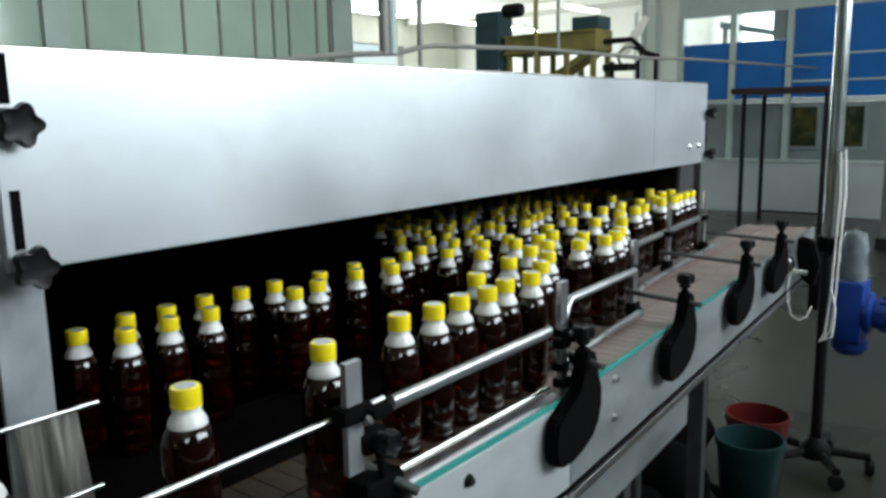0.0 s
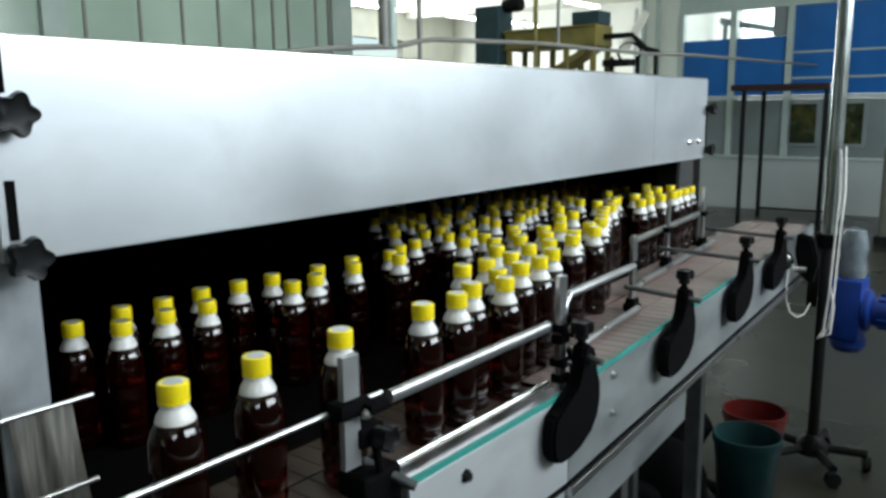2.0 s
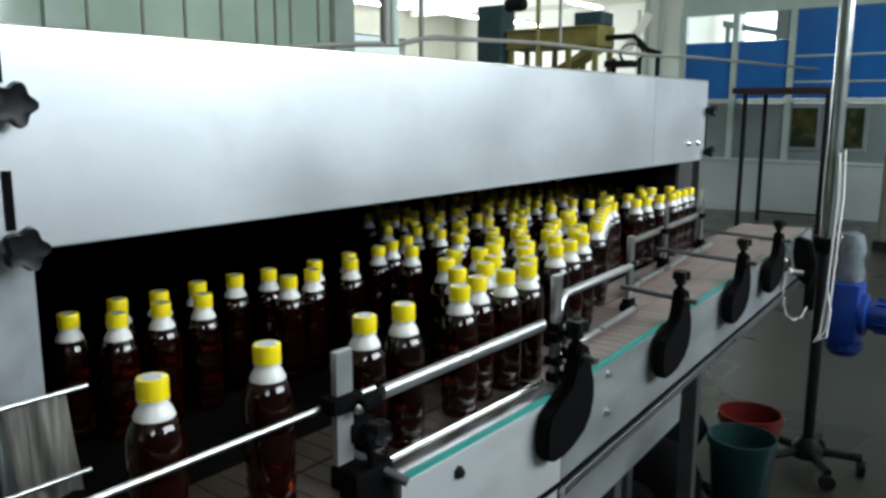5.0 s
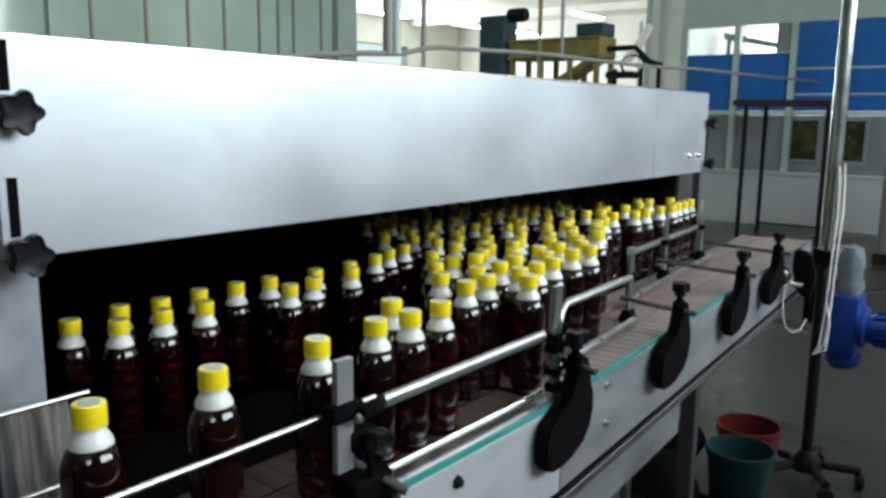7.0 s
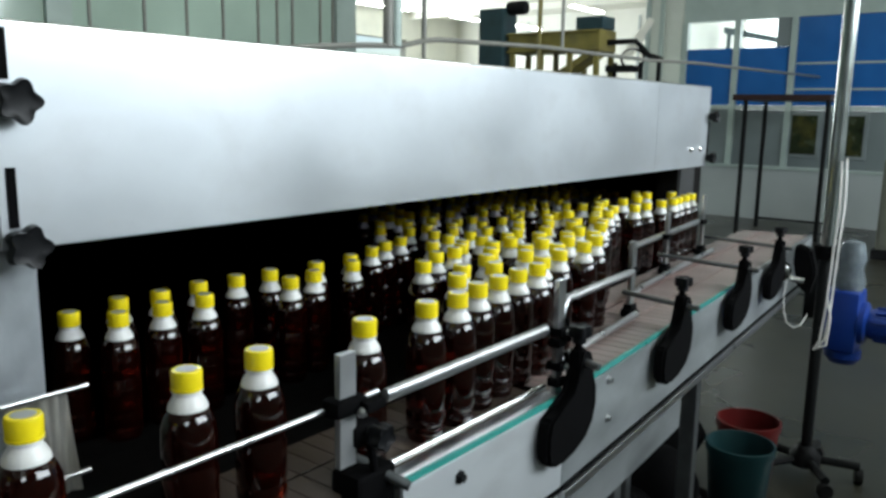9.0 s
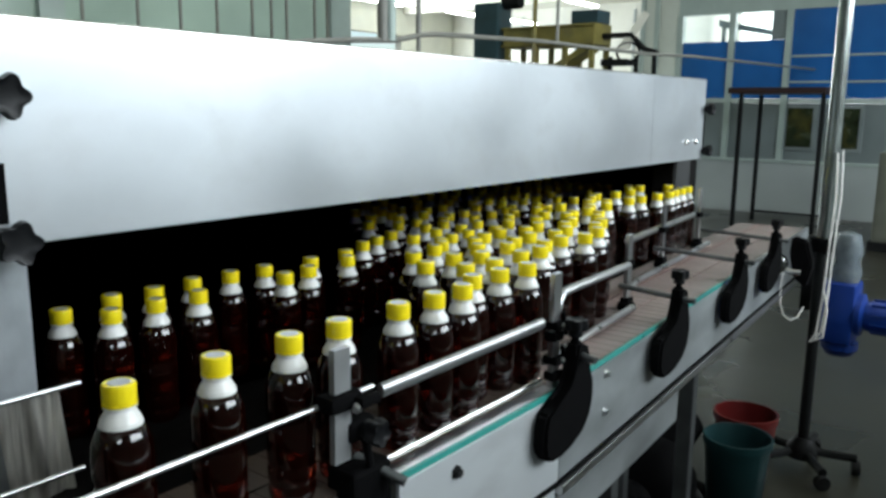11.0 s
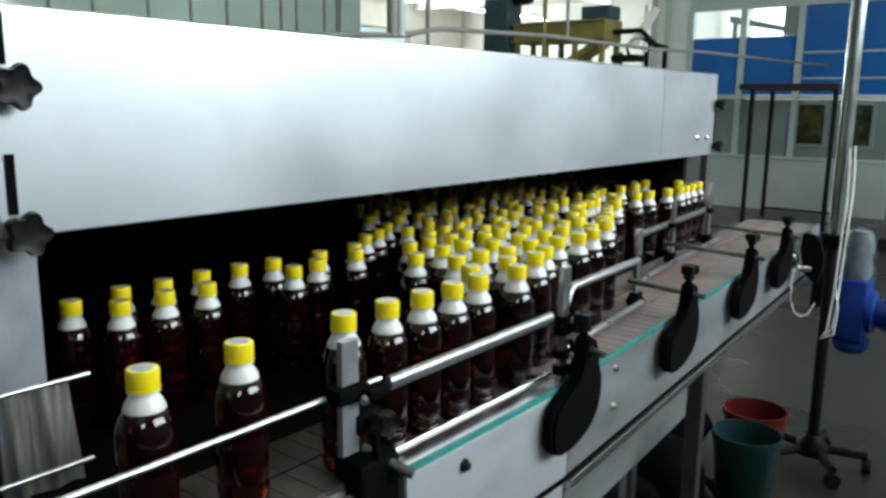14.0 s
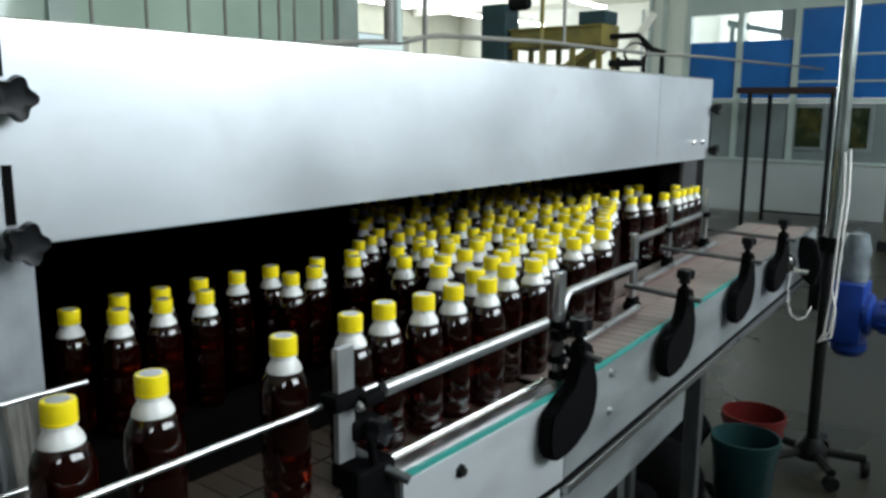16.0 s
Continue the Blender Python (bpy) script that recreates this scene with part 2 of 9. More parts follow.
def slab(outline, thick, m=None, bevel=0.0):
    """A flat shape from an outline in its x, z plane, thick along y."""
    own = bmesh.new()
    front = [own.verts.new((x, -thick / 2, z)) for x, z in outline]
    back = [own.verts.new((x, thick / 2, z)) for x, z in outline]
    own.faces.new(front)
    own.faces.new(back[::-1])
    for i in range(len(outline)):
        j = (i + 1) % len(outline)
        own.faces.new((front[j], front[i], back[i], back[j]))
    if bevel:
        bmesh.ops.bevel(own, geom=[e for e in own.edges], offset=bevel, segments=2, affect="EDGES")
    if m:
        bmesh.ops.transform(own, matrix=m, verts=own.verts)
    return own


def structure(name, bm, mat, label, category, smooth=False):
    return tagged(link_mesh(name, bm, mat, smooth=smooth), label, category, kind="structure")


# ---- the hall ----
X0, X1, Y0, Y1, H = -16.0, 3.2, -9.0, 21.0, 4.3
structure("floor", box(X0, X1, Y0, Y1, -0.2, 0), floor_mat, "grey-green worn epoxy factory floor with stains", "floor")
structure("ceiling", box(X0, X1, Y0, Y1, H, H + 0.2), ceiling_mat, "white sheet ceiling over the factory hall", "ceiling")
structure("wall_north", box(X0, -4.75, Y1, Y1 + 0.2, 0, H), white_wall, "white painted far hall wall", "wall")
structure("wall_south", box(X0, X1, Y0 - 0.2, Y0, 0, H), hall_grey, "grey-green painted end wall of the hall", "wall")
structure("wall_inner", box(-4.75, -4.6, 11.6, Y1, 0, H), white_wall, "white painted partition wall beside the glazed front", "wall")

# east wall with openings; the first only serves the added fill lamp
def wall_with_openings(name, x, y0, y1, thick, openings, mat, label):
    bm, y = None, y0
    for a, b, z0, z1 in openings:
        bm = box(x, x + thick, y, a, 0, H, bm=bm)
        bm = box(x, x + thick, a, b, 0, z0, bm=bm)
        bm = box(x, x + thick, a, b, z1, H, bm=bm)
        y = b
    bm = box(x, x + thick, y, y1, 0, H, bm=bm)
    structure(name, bm, mat, label, "wall")

# The west openings are invented, one for each added hall lamp.
wall_with_openings("wall_west", X0 - 0.25, Y0, Y1, 0.25, [(7.0, 10.0, 1.7, 3.5), (11.5, 14.5, 1.7, 3.5), (15.5, 18.5, 1.7, 3.5)], white_wall, "white painted hall wall with added openings for fill light")
EAST = [(-4.0, -2.0, 2.95, 4.05), (1.0, 7.4, 2.25, 3.85)]
wall_with_openings("wall_east", X1, Y0, 11.5, 0.25, EAST, hall_grey, "grey-green painted wall with a daylight window and an added fill opening")
for i, (a, b, z0, z1) in enumerate(EAST):
    win = base("window_%d" % (i + 2), "white framed opening for daylight and added fill", "window", kind="structure")
    f = box(X1 + 0.02, X1 + 0.08, a, b, z0, z0 + 0.06)
    f = box(X1 + 0.02, X1 + 0.08, a, b, z1 - 0.06, z1, bm=f)
    for yy in (a, (a + b) / 2 - 0.03, b - 0.06):
        f = box(X1 + 0.022, X1 + 0.078, yy, yy + 0.06, z0 + 0.06, z1 - 0.06, bm=f)
    part("window_frame", f, frame_mat, win)

# Added out of view, to keep window light off the near floor.
structure("wall_low", box(0.75, 0.87, -6.0, 3.7, 0, 1.40), hall_grey, "unseen low grey-green wall, added to shade the near floor", "wall")

# glazed partition at the end of the aisle
GY = 11.5
glazed = base("window_1", "glazed partition with pale frame, white low wall and blue panels", "glazed partition", kind="structure")
part("low_wall", box(-4.6, X1, GY, GY + 0.15, 0, 0.71), pale_wall, glazed, "white painted low wall")
part("window_sill", box(-4.6, X1, GY - 0.03, GY + 0.1, 0.712, 0.75, 0.006), frame_mat, glazed)
part("lintel", box(-4.6, X1, GY, GY + 0.15, 2.75, H), frame_mat, glazed, "pale grey-green beam over the panes")
MULL = [-4.57, -3.82, -3.06, -2.42, -1.6, -0.8, 0.0, 0.8, 1.6, 2.4, 3.15]
for x in MULL:
    part("mullion", box(x - 0.04, x + 0.04, GY - 0.02, GY + 0.11, 0.752, 2.748, 0.004), frame_mat, glazed)
for a, b in zip(MULL, MULL[1:]):
    low = part("lower_panel", box(a + 0.042, b - 0.042, GY + 0.03, GY + 0.06, 0.752, 1.52), grey_panel, glazed, "grey lower panel")
    part("transom", box(a + 0.042, b - 0.042, GY - 0.01, GY + 0.1, 1.522, 1.58, 0.003), frame_mat, glazed)
    if a < -3.5:
        part("sky_pane", box(a + 0.042, b - 0.042, GY + 0.04, GY + 0.05, 2.37, 2.748), glass, glazed, "bright clear pane").visible_shadow = False
        part("blue_panel", box(a + 0.042, b - 0.042, GY + 0.03, GY + 0.06, 1.582, 2.368), blue_panel, glazed, "blue panel")
    else:
        part("blue_panel", box(a + 0.042, b - 0.042, GY + 0.03, GY + 0.06, 1.582, 2.748), blue_panel, glazed, "blue panel")
part("blind", box(-3.29, -3.104, GY + 0.012, GY + 0.036, 2.37, 2.748), grey_panel, glazed, "grey blind beside the clear pane")
for z in (1.80, 2.14):
    part("transom", box(-3.016, X1 - 0.1, GY + 0.008, GY + 0.028, z - 0.012, z + 0.012), frame_mat, glazed, "thin pale crossbar")
for x0, x1 in ((-2.99, -2.666), (-2.352, -2.10)):
    hatch = part("viewing_window", box(x0 - 0.045, x1 + 0.045, GY - 0.004, GY + 0.028, 0.89, 1.50, 0.004), grey_frame, glazed, "framed viewing window")
    part("pane", box(x0, x1, GY - 0.010, GY - 0.0045, 0.935, 1.456), foliage_dark, hatch, "dark pane with greenery behind")
backdrop = structure("backdrop", box(-4.5, 7, 14.0, 14.05, -1, 7), sky_glow, "bright overcast sky beyond the partition", "sky")


for x in (-5.15, -4.93):
    part("mullion", box(x - 0.035, x + 0.035, GY - 0.02, GY + 0.05, 0, H - 0.002, 0.004), frame_mat, glazed)
part("side_pane", box(-5.112, -4.968, GY, GY + 0.012, 0.02, H - 0.01), side_pane, glazed, "pale side pane")
part("side_pane", box(-4.892, -4.612, GY, GY + 0.012, 0.02, H - 0.01), side_pane, glazed, "pale side pane")
canopy = base("canopy", "grey canopy edge on a post outside the partition", "canopy")
part("edge", slab([(-4.45, 2.80), (-3.0, 2.46), (-3.0, 2.40), (-4.45, 2.70)], 0.3, pose(0, 12.9, 0)), grey_panel, canopy)
part("post", box(-4.44, -4.38, 12.87, 12.93, 0, 2.70), grey_panel, canopy)
for k in range(9):
    structure("ceiling_beam", box(X0, -4.78 if k > 5 else X1, Y0 + 3.3 * k + 1.2, Y0 + 3.3 * k + 1.32, H - 0.18, H - 0.002), ceiling_mat, "white ceiling beam", "beam")
for k in range(6):
    structure("wall_joint", box(X0 + 1.8 * k + 0.9, X0 + 1.8 * k + 0.96, Y1 - 0.03, Y1 - 0.002, 0, H - 0.2), pale_wall, "grey joint strip on the far wall", "trim")

# green-tinted glazed partition on the far side of the hall
GX = -7.0
green = base("wall_partition", "green-tinted glazed partition with thin dark mullions", "partition", kind="structure")
EDGES = [2.2, 2.75, 3.42, 3.8, 4.34, 4.80, 5.23, 5.68, 5.94, 6.16, 6.58, 6.78]
for a, b in zip(EDGES, EDGES[1:]):
    part("pane", box(GX - 0.03, GX, a + 0.012, b - 0.012, 0, 3.2), green_glass, green)
for y in EDGES:
    part("mullion", box(GX - 0.04, GX + 0.02, y - 0.012, y + 0.012, 0, 3.2), grey_pipe, green)
part("post", box(GX - 0.06, GX + 0.06, 3.40, 3.62, 0, H), frame_mat, green)
part("post", box(GX - 0.06, GX + 0.06, 6.80, 7.12, 0, H), frame_mat, green, "thick grey-green post")
part("top_rail", box(GX - 0.05, GX + 0.03, 2.2, 6.8, 3.2, 3.3), grey_pipe, green)
part("pane", box(GX - 0.03, GX, Y0, 2.18, 0, 3.2), green_glass, green)

# ---- cooling tunnel ----
BELT = 0.93
PX = -1.06
def star_knob(parent, m, r=0.031):
    """A five-lobed clamp knob whose axis is its z."""
    bm = bmesh.new()
    ring0, ring1, ring2 = [], [], []
    n = 40
    for k in range(n):
        a = 2 * math.pi * k / n
        rr = r * (0.86 + 0.14 * math.cos(5 * a))
        ring0.append(bm.verts.new((rr * 0.9 * math.cos(a), rr * 0.9 * math.sin(a), 0.012)))
        ring1.append(bm.verts.new((rr * math.cos(a), rr * math.sin(a), 0.020)))
        ring2.append(bm.verts.new((rr * 0.92 * math.cos(a), rr * 0.92 * math.sin(a), 0.032)))
    ring3 = [bm.verts.new((0.5 * r * math.cos(2 * math.pi * k / n), 0.5 * r * math.sin(2 * math.pi * k / n), 0.029)) for k in range(n)]
    for p, q in ((ring0, ring1), (ring1, ring2), (ring2, ring3)):
        for k in range(n):
            bm.faces.new((p[k], p[(k + 1) % n], q[(k + 1) % n], q[k]))
    bm.faces.new(ring0[::-1])
    bm.faces.new(ring3)
    bm = lathe([(0.0, 0.0), (0.013, 0.0), (0.013, 0.013), (0.0, 0.013)], 16, bm)
    bmesh.ops.transform(bm, matrix=m, verts=bm.verts)
    return part("knob", bm, knob_plastic, parent, "black star-shaped clamp knob", smooth=True)

tunnel = base("cooling_tunnel", "long stainless steel bottle tunnel with dark open side", "tunnel machine")
front = part("front_panel", box(PX - 0.012, PX, 0.49, 2.975, 1.256, 1.541, 0.0015), steel_panel, tunnel, "smudged brushed steel cover panel")
part("post", box(PX - 0.022, PX - 0.0125, 0.470, 0.537, 0.855, 1.538, 0.002), steel_post, tunnel, "stainless corner post")
part("post", box(PX - 0.10, PX - 0.014, 2.925, 2.972, 1.26, 1.535, 0.004), steel_worn, tunnel, "stainless corner post")
part("post", box(-1.235, -1.160, 2.990, 3.132, 0.30, 1.499, 0.004), dark_grey_steel, tunnel, "dull grey end post")
part("bridge", box(-1.235, PX - 0.102, 2.935, 2.989, 1.44, 1.499, 0.003), steel_worn, tunnel)
part("top_lip", tube([(PX - 0.005, 0.492, 1.5412), (PX - 0.005, 2.973, 1.5412)], 0.0042, 10), steel_bright, front, "bright folded top edge", smooth=True)
# Raised strip along a faint lighter band of the panel.
part("seam", box(PX + 0.0003, PX + 0.0010, 2.508, 2.524, 1.262, 1.534, 0.0003), steel_panel, front, "thin raised vertical strip")
# Polished domes set at two small bright spots on the panel.
for y in (2.805, 2.895):
    part("bolt", lathe([(0, 0), (0.011, 0), (0.011, 0.002), (0.008, 0.0075), (0.004, 0.010), (0, 0.0105)], 14, m=Matrix.Translation((PX, y, 1.320)) @ pose(0, 0, 0, 0, 90, 0)), steel_bright, front, "small polished steel dome", smooth=True)
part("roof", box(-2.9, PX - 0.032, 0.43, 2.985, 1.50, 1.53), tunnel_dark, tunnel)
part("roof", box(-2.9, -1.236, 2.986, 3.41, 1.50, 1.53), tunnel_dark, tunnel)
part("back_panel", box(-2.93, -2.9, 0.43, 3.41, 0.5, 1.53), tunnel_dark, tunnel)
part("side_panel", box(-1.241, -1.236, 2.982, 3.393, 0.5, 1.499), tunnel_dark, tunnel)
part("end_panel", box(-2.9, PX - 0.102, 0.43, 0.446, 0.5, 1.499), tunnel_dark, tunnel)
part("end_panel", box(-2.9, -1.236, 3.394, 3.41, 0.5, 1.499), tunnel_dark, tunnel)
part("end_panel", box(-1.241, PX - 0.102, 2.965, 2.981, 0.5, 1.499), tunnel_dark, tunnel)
RAIL_Y = [0.0, 1.27, 1.45, 1.87, 2.22, 2.335, 3.0]
RAIL_X = [-0.713, -0.713, -0.79, -0.825, -0.98, -1.0, -1.06]
def bed_height(x, y):
    """The bed dips from the chain into the tunnel."""
    gap = float(np.interp(y, RAIL_Y, RAIL_X)) - 0.0475 - x
    u = min(1.0, max(0.0, (gap - 0.10) / 0.39)) if y > 0.4 else 0.0
    return BELT - 0.0545 * u * u * (3 - 2 * u)
bm = bmesh.new()
grid = []
for j in range(47):
    y = 0.447 + (2.964 - 0.447) * j / 39 if j < 40 else 2.964 + 0.429 * (j - 39) / 7
    start = float(np.interp(y, RAIL_Y, RAIL_X)) - 0.0475 + 0.02 if j < 40 else -1.243
    grid.append([bm.verts.new((x, y, bed_height(x, y) - 0.001)) for x in [start - 0.58 * i / 12 for i in range(13)] + [-2.899]])
for a, b in zip(grid, grid[1:]):
    for i in range(13):
        bm.faces.new((a[i], a[i + 1], b[i + 1], b[i]))
bmesh.ops.solidify(bm, geom=bm.faces[:], thickness=0.004)
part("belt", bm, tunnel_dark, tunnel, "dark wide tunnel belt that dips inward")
part("base_frame", box(-2.85, -1.15, 0.46, 2.95, 0.12, BELT - 0.08), steel_worn, tunnel)
for x in (-2.75, -1.25):
    for y in (0.6, 2.8):
        part("foot", lathe([(0, 0), (0.05, 0), (0.045, 0.015), (0.018, 0.02), (0.018, 0.121), (0, 0.121)], 16, m=pose(x, y, 0)), steel, tunnel)
# sheet guard on the foot of the near post
bm = bmesh.new()
cols = []
for i in range(37):
    u = i / 36
    y = 0.474 + 0.086 * u
    cols.append([bm.verts.new((PX - 0.001 + 0.005 * math.sin(u * 11 + 2 * v) + 0.002 * math.sin(u * 27), y + 0.012 * v, 1.050 - 0.150 * v)) for v in (0, 0.25, 0.5, 0.75, 1.0)])
for a, b in zip(cols, cols[1:]):
    for k in range(4):
        bm.faces.new((a[k], b[k], b[k + 1], a[k + 1]))
bmesh.ops.solidify(bm, geom=bm.faces[:], thickness=0.0015)
part("sheet_guard", bm, guard_sheet, tunnel, "crumpled steel sheet guard with reflections as colour streaks", smooth=True)
AXIS_X = pose(0, 0, 0, 0, 90, 0)
for y, zs in ((0.513, (1.445, 1.262)), (2.972, (1.436, 1.286))):
    for z in zs:
        star_knob(front, Matrix.Translation((PX + 0.001, y, z)) @ AXIS_X @ pose(0, 0, 0, 0, 0, 17), 0.031 if y < 1 else 0.022)
for y, z0, z1 in ((0.507, 1.472, 1.535), (0.507, 1.285, 1.362), (2.972, 1.30, 1.42)):
    part("slot", box(PX + 0.0005, PX + 0.002, y - 0.006, y + 0.006, z0, z1), black_plastic, front, "black adjusting slot")


# ---- conveyor: side plates, chain, guide rails ----
conveyor = base("infeed_conveyor", "stainless conveyor with brown slat chain and guide rails", "conveyor")
part("bed", box(-1.078, -0.722, -7.6, 0.43, BELT - 0.05, BELT - 0.009), steel_worn, conveyor)
part("bed", box(-0.90, -0.722, 0.4305, 1.28, BELT - 0.05, BELT - 0.009), steel_worn, conveyor)
part("wear_strip", box(-0.720, -0.690, 0.835, 1.283, BELT - 0.012, BELT + 0.002, 0.001), steel, conveyor, "grey steel edge channel")
part("teal_strip", box(-0.689, -0.682, 0.838, 1.283, BELT - 0.006, BELT + 0.004, 0.001), teal, conveyor, "teal plastic edge strip")
plate = part("side_plate", box(-0.688, -0.681, 0.835, 1.285, 0.752, BELT - 0.007, 0.001), steel_plate, conveyor, "brushed steel side plate")
part("flange", box(-0.72, -0.677, 0.838, 1.283, 0.743, 0.750, 0.001), black_plastic, conveyor, "black gap under the side plate")
part("skirt", box(-0.705, -0.685, 0.20, 1.283, 0.45, 0.741, 0.002), steel_plate, conveyor, "lower steel skirt panel")
part("side_plate", box(-0.716, -0.706, -7.6, 0.832, 0.80, BELT - 0.014, 0.002), steel_worn, conveyor)
part("side_plate", box(-1.092, -1.082, -7.6, 0.40, 0.80, BELT - 0.014, 0.002), steel_worn, conveyor)
for y in (-6.8, -4.6, -2.4, -0.4):
    for x in (-1.05, -0.745):
        part("leg", box(x - 0.02, x + 0.02, y - 0.02, y + 0.02, 0, 0.879, 0.003), steel, conveyor)
for x in (-0.87, -0.745):
    part("leg", box(x - 0.02, x + 0.02, 0.86, 0.90, 0, 0.879, 0.003), steel, conveyor)

def bolt(parent, x, y, z, r=0.009, mat=None):
    bm = lathe([(0, 0), (r * 1.5, 0), (r * 1.5, 0.002), (r, 0.0025), (r * 0.95, 0.009), (0, 0.010)], 6)
    bmesh.ops.transform(bm, matrix=Matrix.Translation((x, y, z)) @ AXIS_X, verts=bm.verts)
    part("bolt", bm, mat or dark_paint, parent)

bolt(plate, -0.681, 0.966, 0.891, 0.008)

# second stretch, which swings a little away
SWING = Matrix.Translation((-0.685, 1.29, 0)) @ pose(0, 0, 0, 0, 0, 3.7)
second = base("outfeed_conveyor", "stainless conveyor stretch with brown chain and steel side plate", "conveyor", SWING)
L2 = 2.45
part("bed", box(-0.29, -0.03, 0.0, L2, BELT - 0.05, BELT - 0.009), steel_worn, second)
part("teal_strip", box(-0.006, 0.001, 0.0, 1.3, BELT - 0.006, BELT + 0.004, 0.001), teal, second, "teal plastic edge strip")
part("edge_strip", box(-0.006, 0.001, 1.303, L2, BELT - 0.006, BELT + 0.004, 0.001), steel, second)
plate2 = part("side_plate", box(-0.004, 0.003, 0.0, L2, 0.752, BELT - 0.007, 0.001), steel_dimmed, second, "brushed steel side plate")
part("flange", box(-0.03, 0.006, 0.0, L2, 0.743, 0.750, 0.001), black_plastic, second, "black gap under the side plate")
part("rail_strip", box(-0.02, 0.012, 0.0, L2, 0.722, 0.741, 0.002), steel, second)
part("skirt", box(-0.02, 0.0, 0.0, 0.72, 0.625, 0.720, 0.002), steel_dimmed, second, "lower steel skirt panel")
for y in (0.40, 1.02):
    for x in (-0.06, -0.26):
        part("leg", box(x - 0.022, x + 0.022, y - 0.022, y + 0.022, 0, 0.879, 0.003), rod_steel, second)
        part("foot", lathe([(0, 0), (0.045, 0), (0.04, 0.02), (0.0225, 0.03)], 14, m=pose(x, y, 0)), black_plastic, second)
for y, z in ((0.205, 0.902), (0.205, 0.82), (0.66, 0.90), (0.70, 0.82), (1.15, 0.9), (1.6, 0.9)):
    bolt(plate2, 0.003, y, z, 0.0065, steel)

# guide rails
rails = base("guide_rail", "round steel guide rails on clamp posts along the bottle lane", "guide rail")
def rail(points, r, mat=steel_bright, flat=1.0, label=""):
    return part("rail", tube(points, r, 12, flat=flat), mat, rails, label, smooth=True)
rail([(-0.713, 0.832, 1.052), (-0.713, 1.262, 1.055)], 0.0105, rail_alu, 0.7, "thick aluminium guide rail")
rail([(-0.713, 0.835, 0.947), (-0.713, 1.262, 0.947)], 0.006, steel_bright, 0.8)
rail([(-0.712, 0.70, 1.064), (-0.712, 0.815, 1.064)], 0.0037, steel)
rail([(-0.712, -7.5, 1.064), (-0.712, 0.70, 1.064)], 0.0037, steel)
rail([(-1.052, -7.5, 1.055), (-1.052, 0.585, 1.055)], 0.0037, steel)
rail([(-1.018, -7.5, 0.947), (-1.018, 0.565, 0.947)], 0.0037, steel)
rail([(-0.796, 1.435, 0.985), (-0.800, 1.455, 0.990), (-0.806, 1.478, 1.010), (-0.808, 1.492, 1.038), (-0.812, 1.515, 1.052), (-0.828, 1.87, 1.053)], 0.009, rail_alu)
rail([(-0.765, 1.36, 0.947), (-0.812, 1.87, 0.947)], 0.008, steel)
rail([(-0.985, 2.20, 1.053), (-1.0, 2.335, 1.053), (-1.058, 2.98, 1.053)], 0.009, steel)
rail([(-0.90, 2.02, 0.947), (-0.935, 2.18, 0.947), (-1.005, 2.95, 0.947)], 0.008, steel)

def rail_post(x, y, z0, z1, w=0.011, clamps=(1.03, 0.955), foot=False):
    """A flat upright with its rod clamps."""
    m = pose(x, y, 0)
    bm = box(-0.005, 0.005, -w, w, z0, z1, 0.001)
    bmesh.ops.transform(bm, matrix=m, verts=bm.verts)
    ob = part("post", bm, steel, rails, "flat steel post")
    for z in clamps:
        c = box(-0.012, 0.012, -0.0165, 0.0165, z - 0.009, z + 0.009, 0.004)
        bmesh.ops.transform(c, matrix=m, verts=c.verts)
        part("clamp", c, black_plastic, ob, "black plastic rod clamp", smooth=True)
    if foot:
        f = lathe([(0, z0), (0.021, z0), (0.024, z0 + 0.006), (0.022, z0 + 0.018), (0.013, z0 + 0.026), (0, z0 + 0.028)], 16, m=m)
        part("foot", f, black_plastic, ob, "black plastic post foot", smooth=True)
    return ob
near_post = rail_post(-0.700, 0.742, 0.985, 1.138, 0.0145, ())
near_post.data.materials[0] = post_grey
part("collar", box(-0.718, -0.685, 0.714, 0.770, 1.056, 1.080, 0.008), black_plastic, near_post, "black plastic rail collar", smooth=True)
part("lug", box(-0.690, -0.670, 0.752, 0.790, 1.058, 1.074, 0.006), black_plastic, near_post, smooth=True)
part("screw", lathe([(0, 0), (0.007, 0), (0.007, 0.004), (0.004, 0.008), (0, 0.008)], 10, m=Matrix.Translation((-0.682, 0.752, 1.060)) @ AXIS_X), steel, near_post, smooth=True)
star_knob(near_post, Matrix.Translation((-0.694, 0.780, 1.020)) @ AXIS_X, 0.020)
part("clamp", box(-0.716, -0.690, 0.750, 0.798, 1.006, 1.036, 0.007), black_plastic, near_post, "black plastic rod clamp", smooth=True)
part("spindle", tube([(-0.694, 0.782, 1.006), (-0.694, 0.790, 0.964)], 0.006, 8), black_plastic, near_post, smooth=True)
rail_post(-0.700, 1.285, BELT, 1.146, 0.0125)
rail_post(-0.842, 1.90, BELT, 1.125, 0.012, (1.052, 0.955), True)
rail_post(-0.995, 2.49, BELT, 1.130, 0.010, (1.052, 0.955), True)
rail_post(-1.040, 2.93, BELT, 1.150, 0.010, (1.052, 0.955), True)
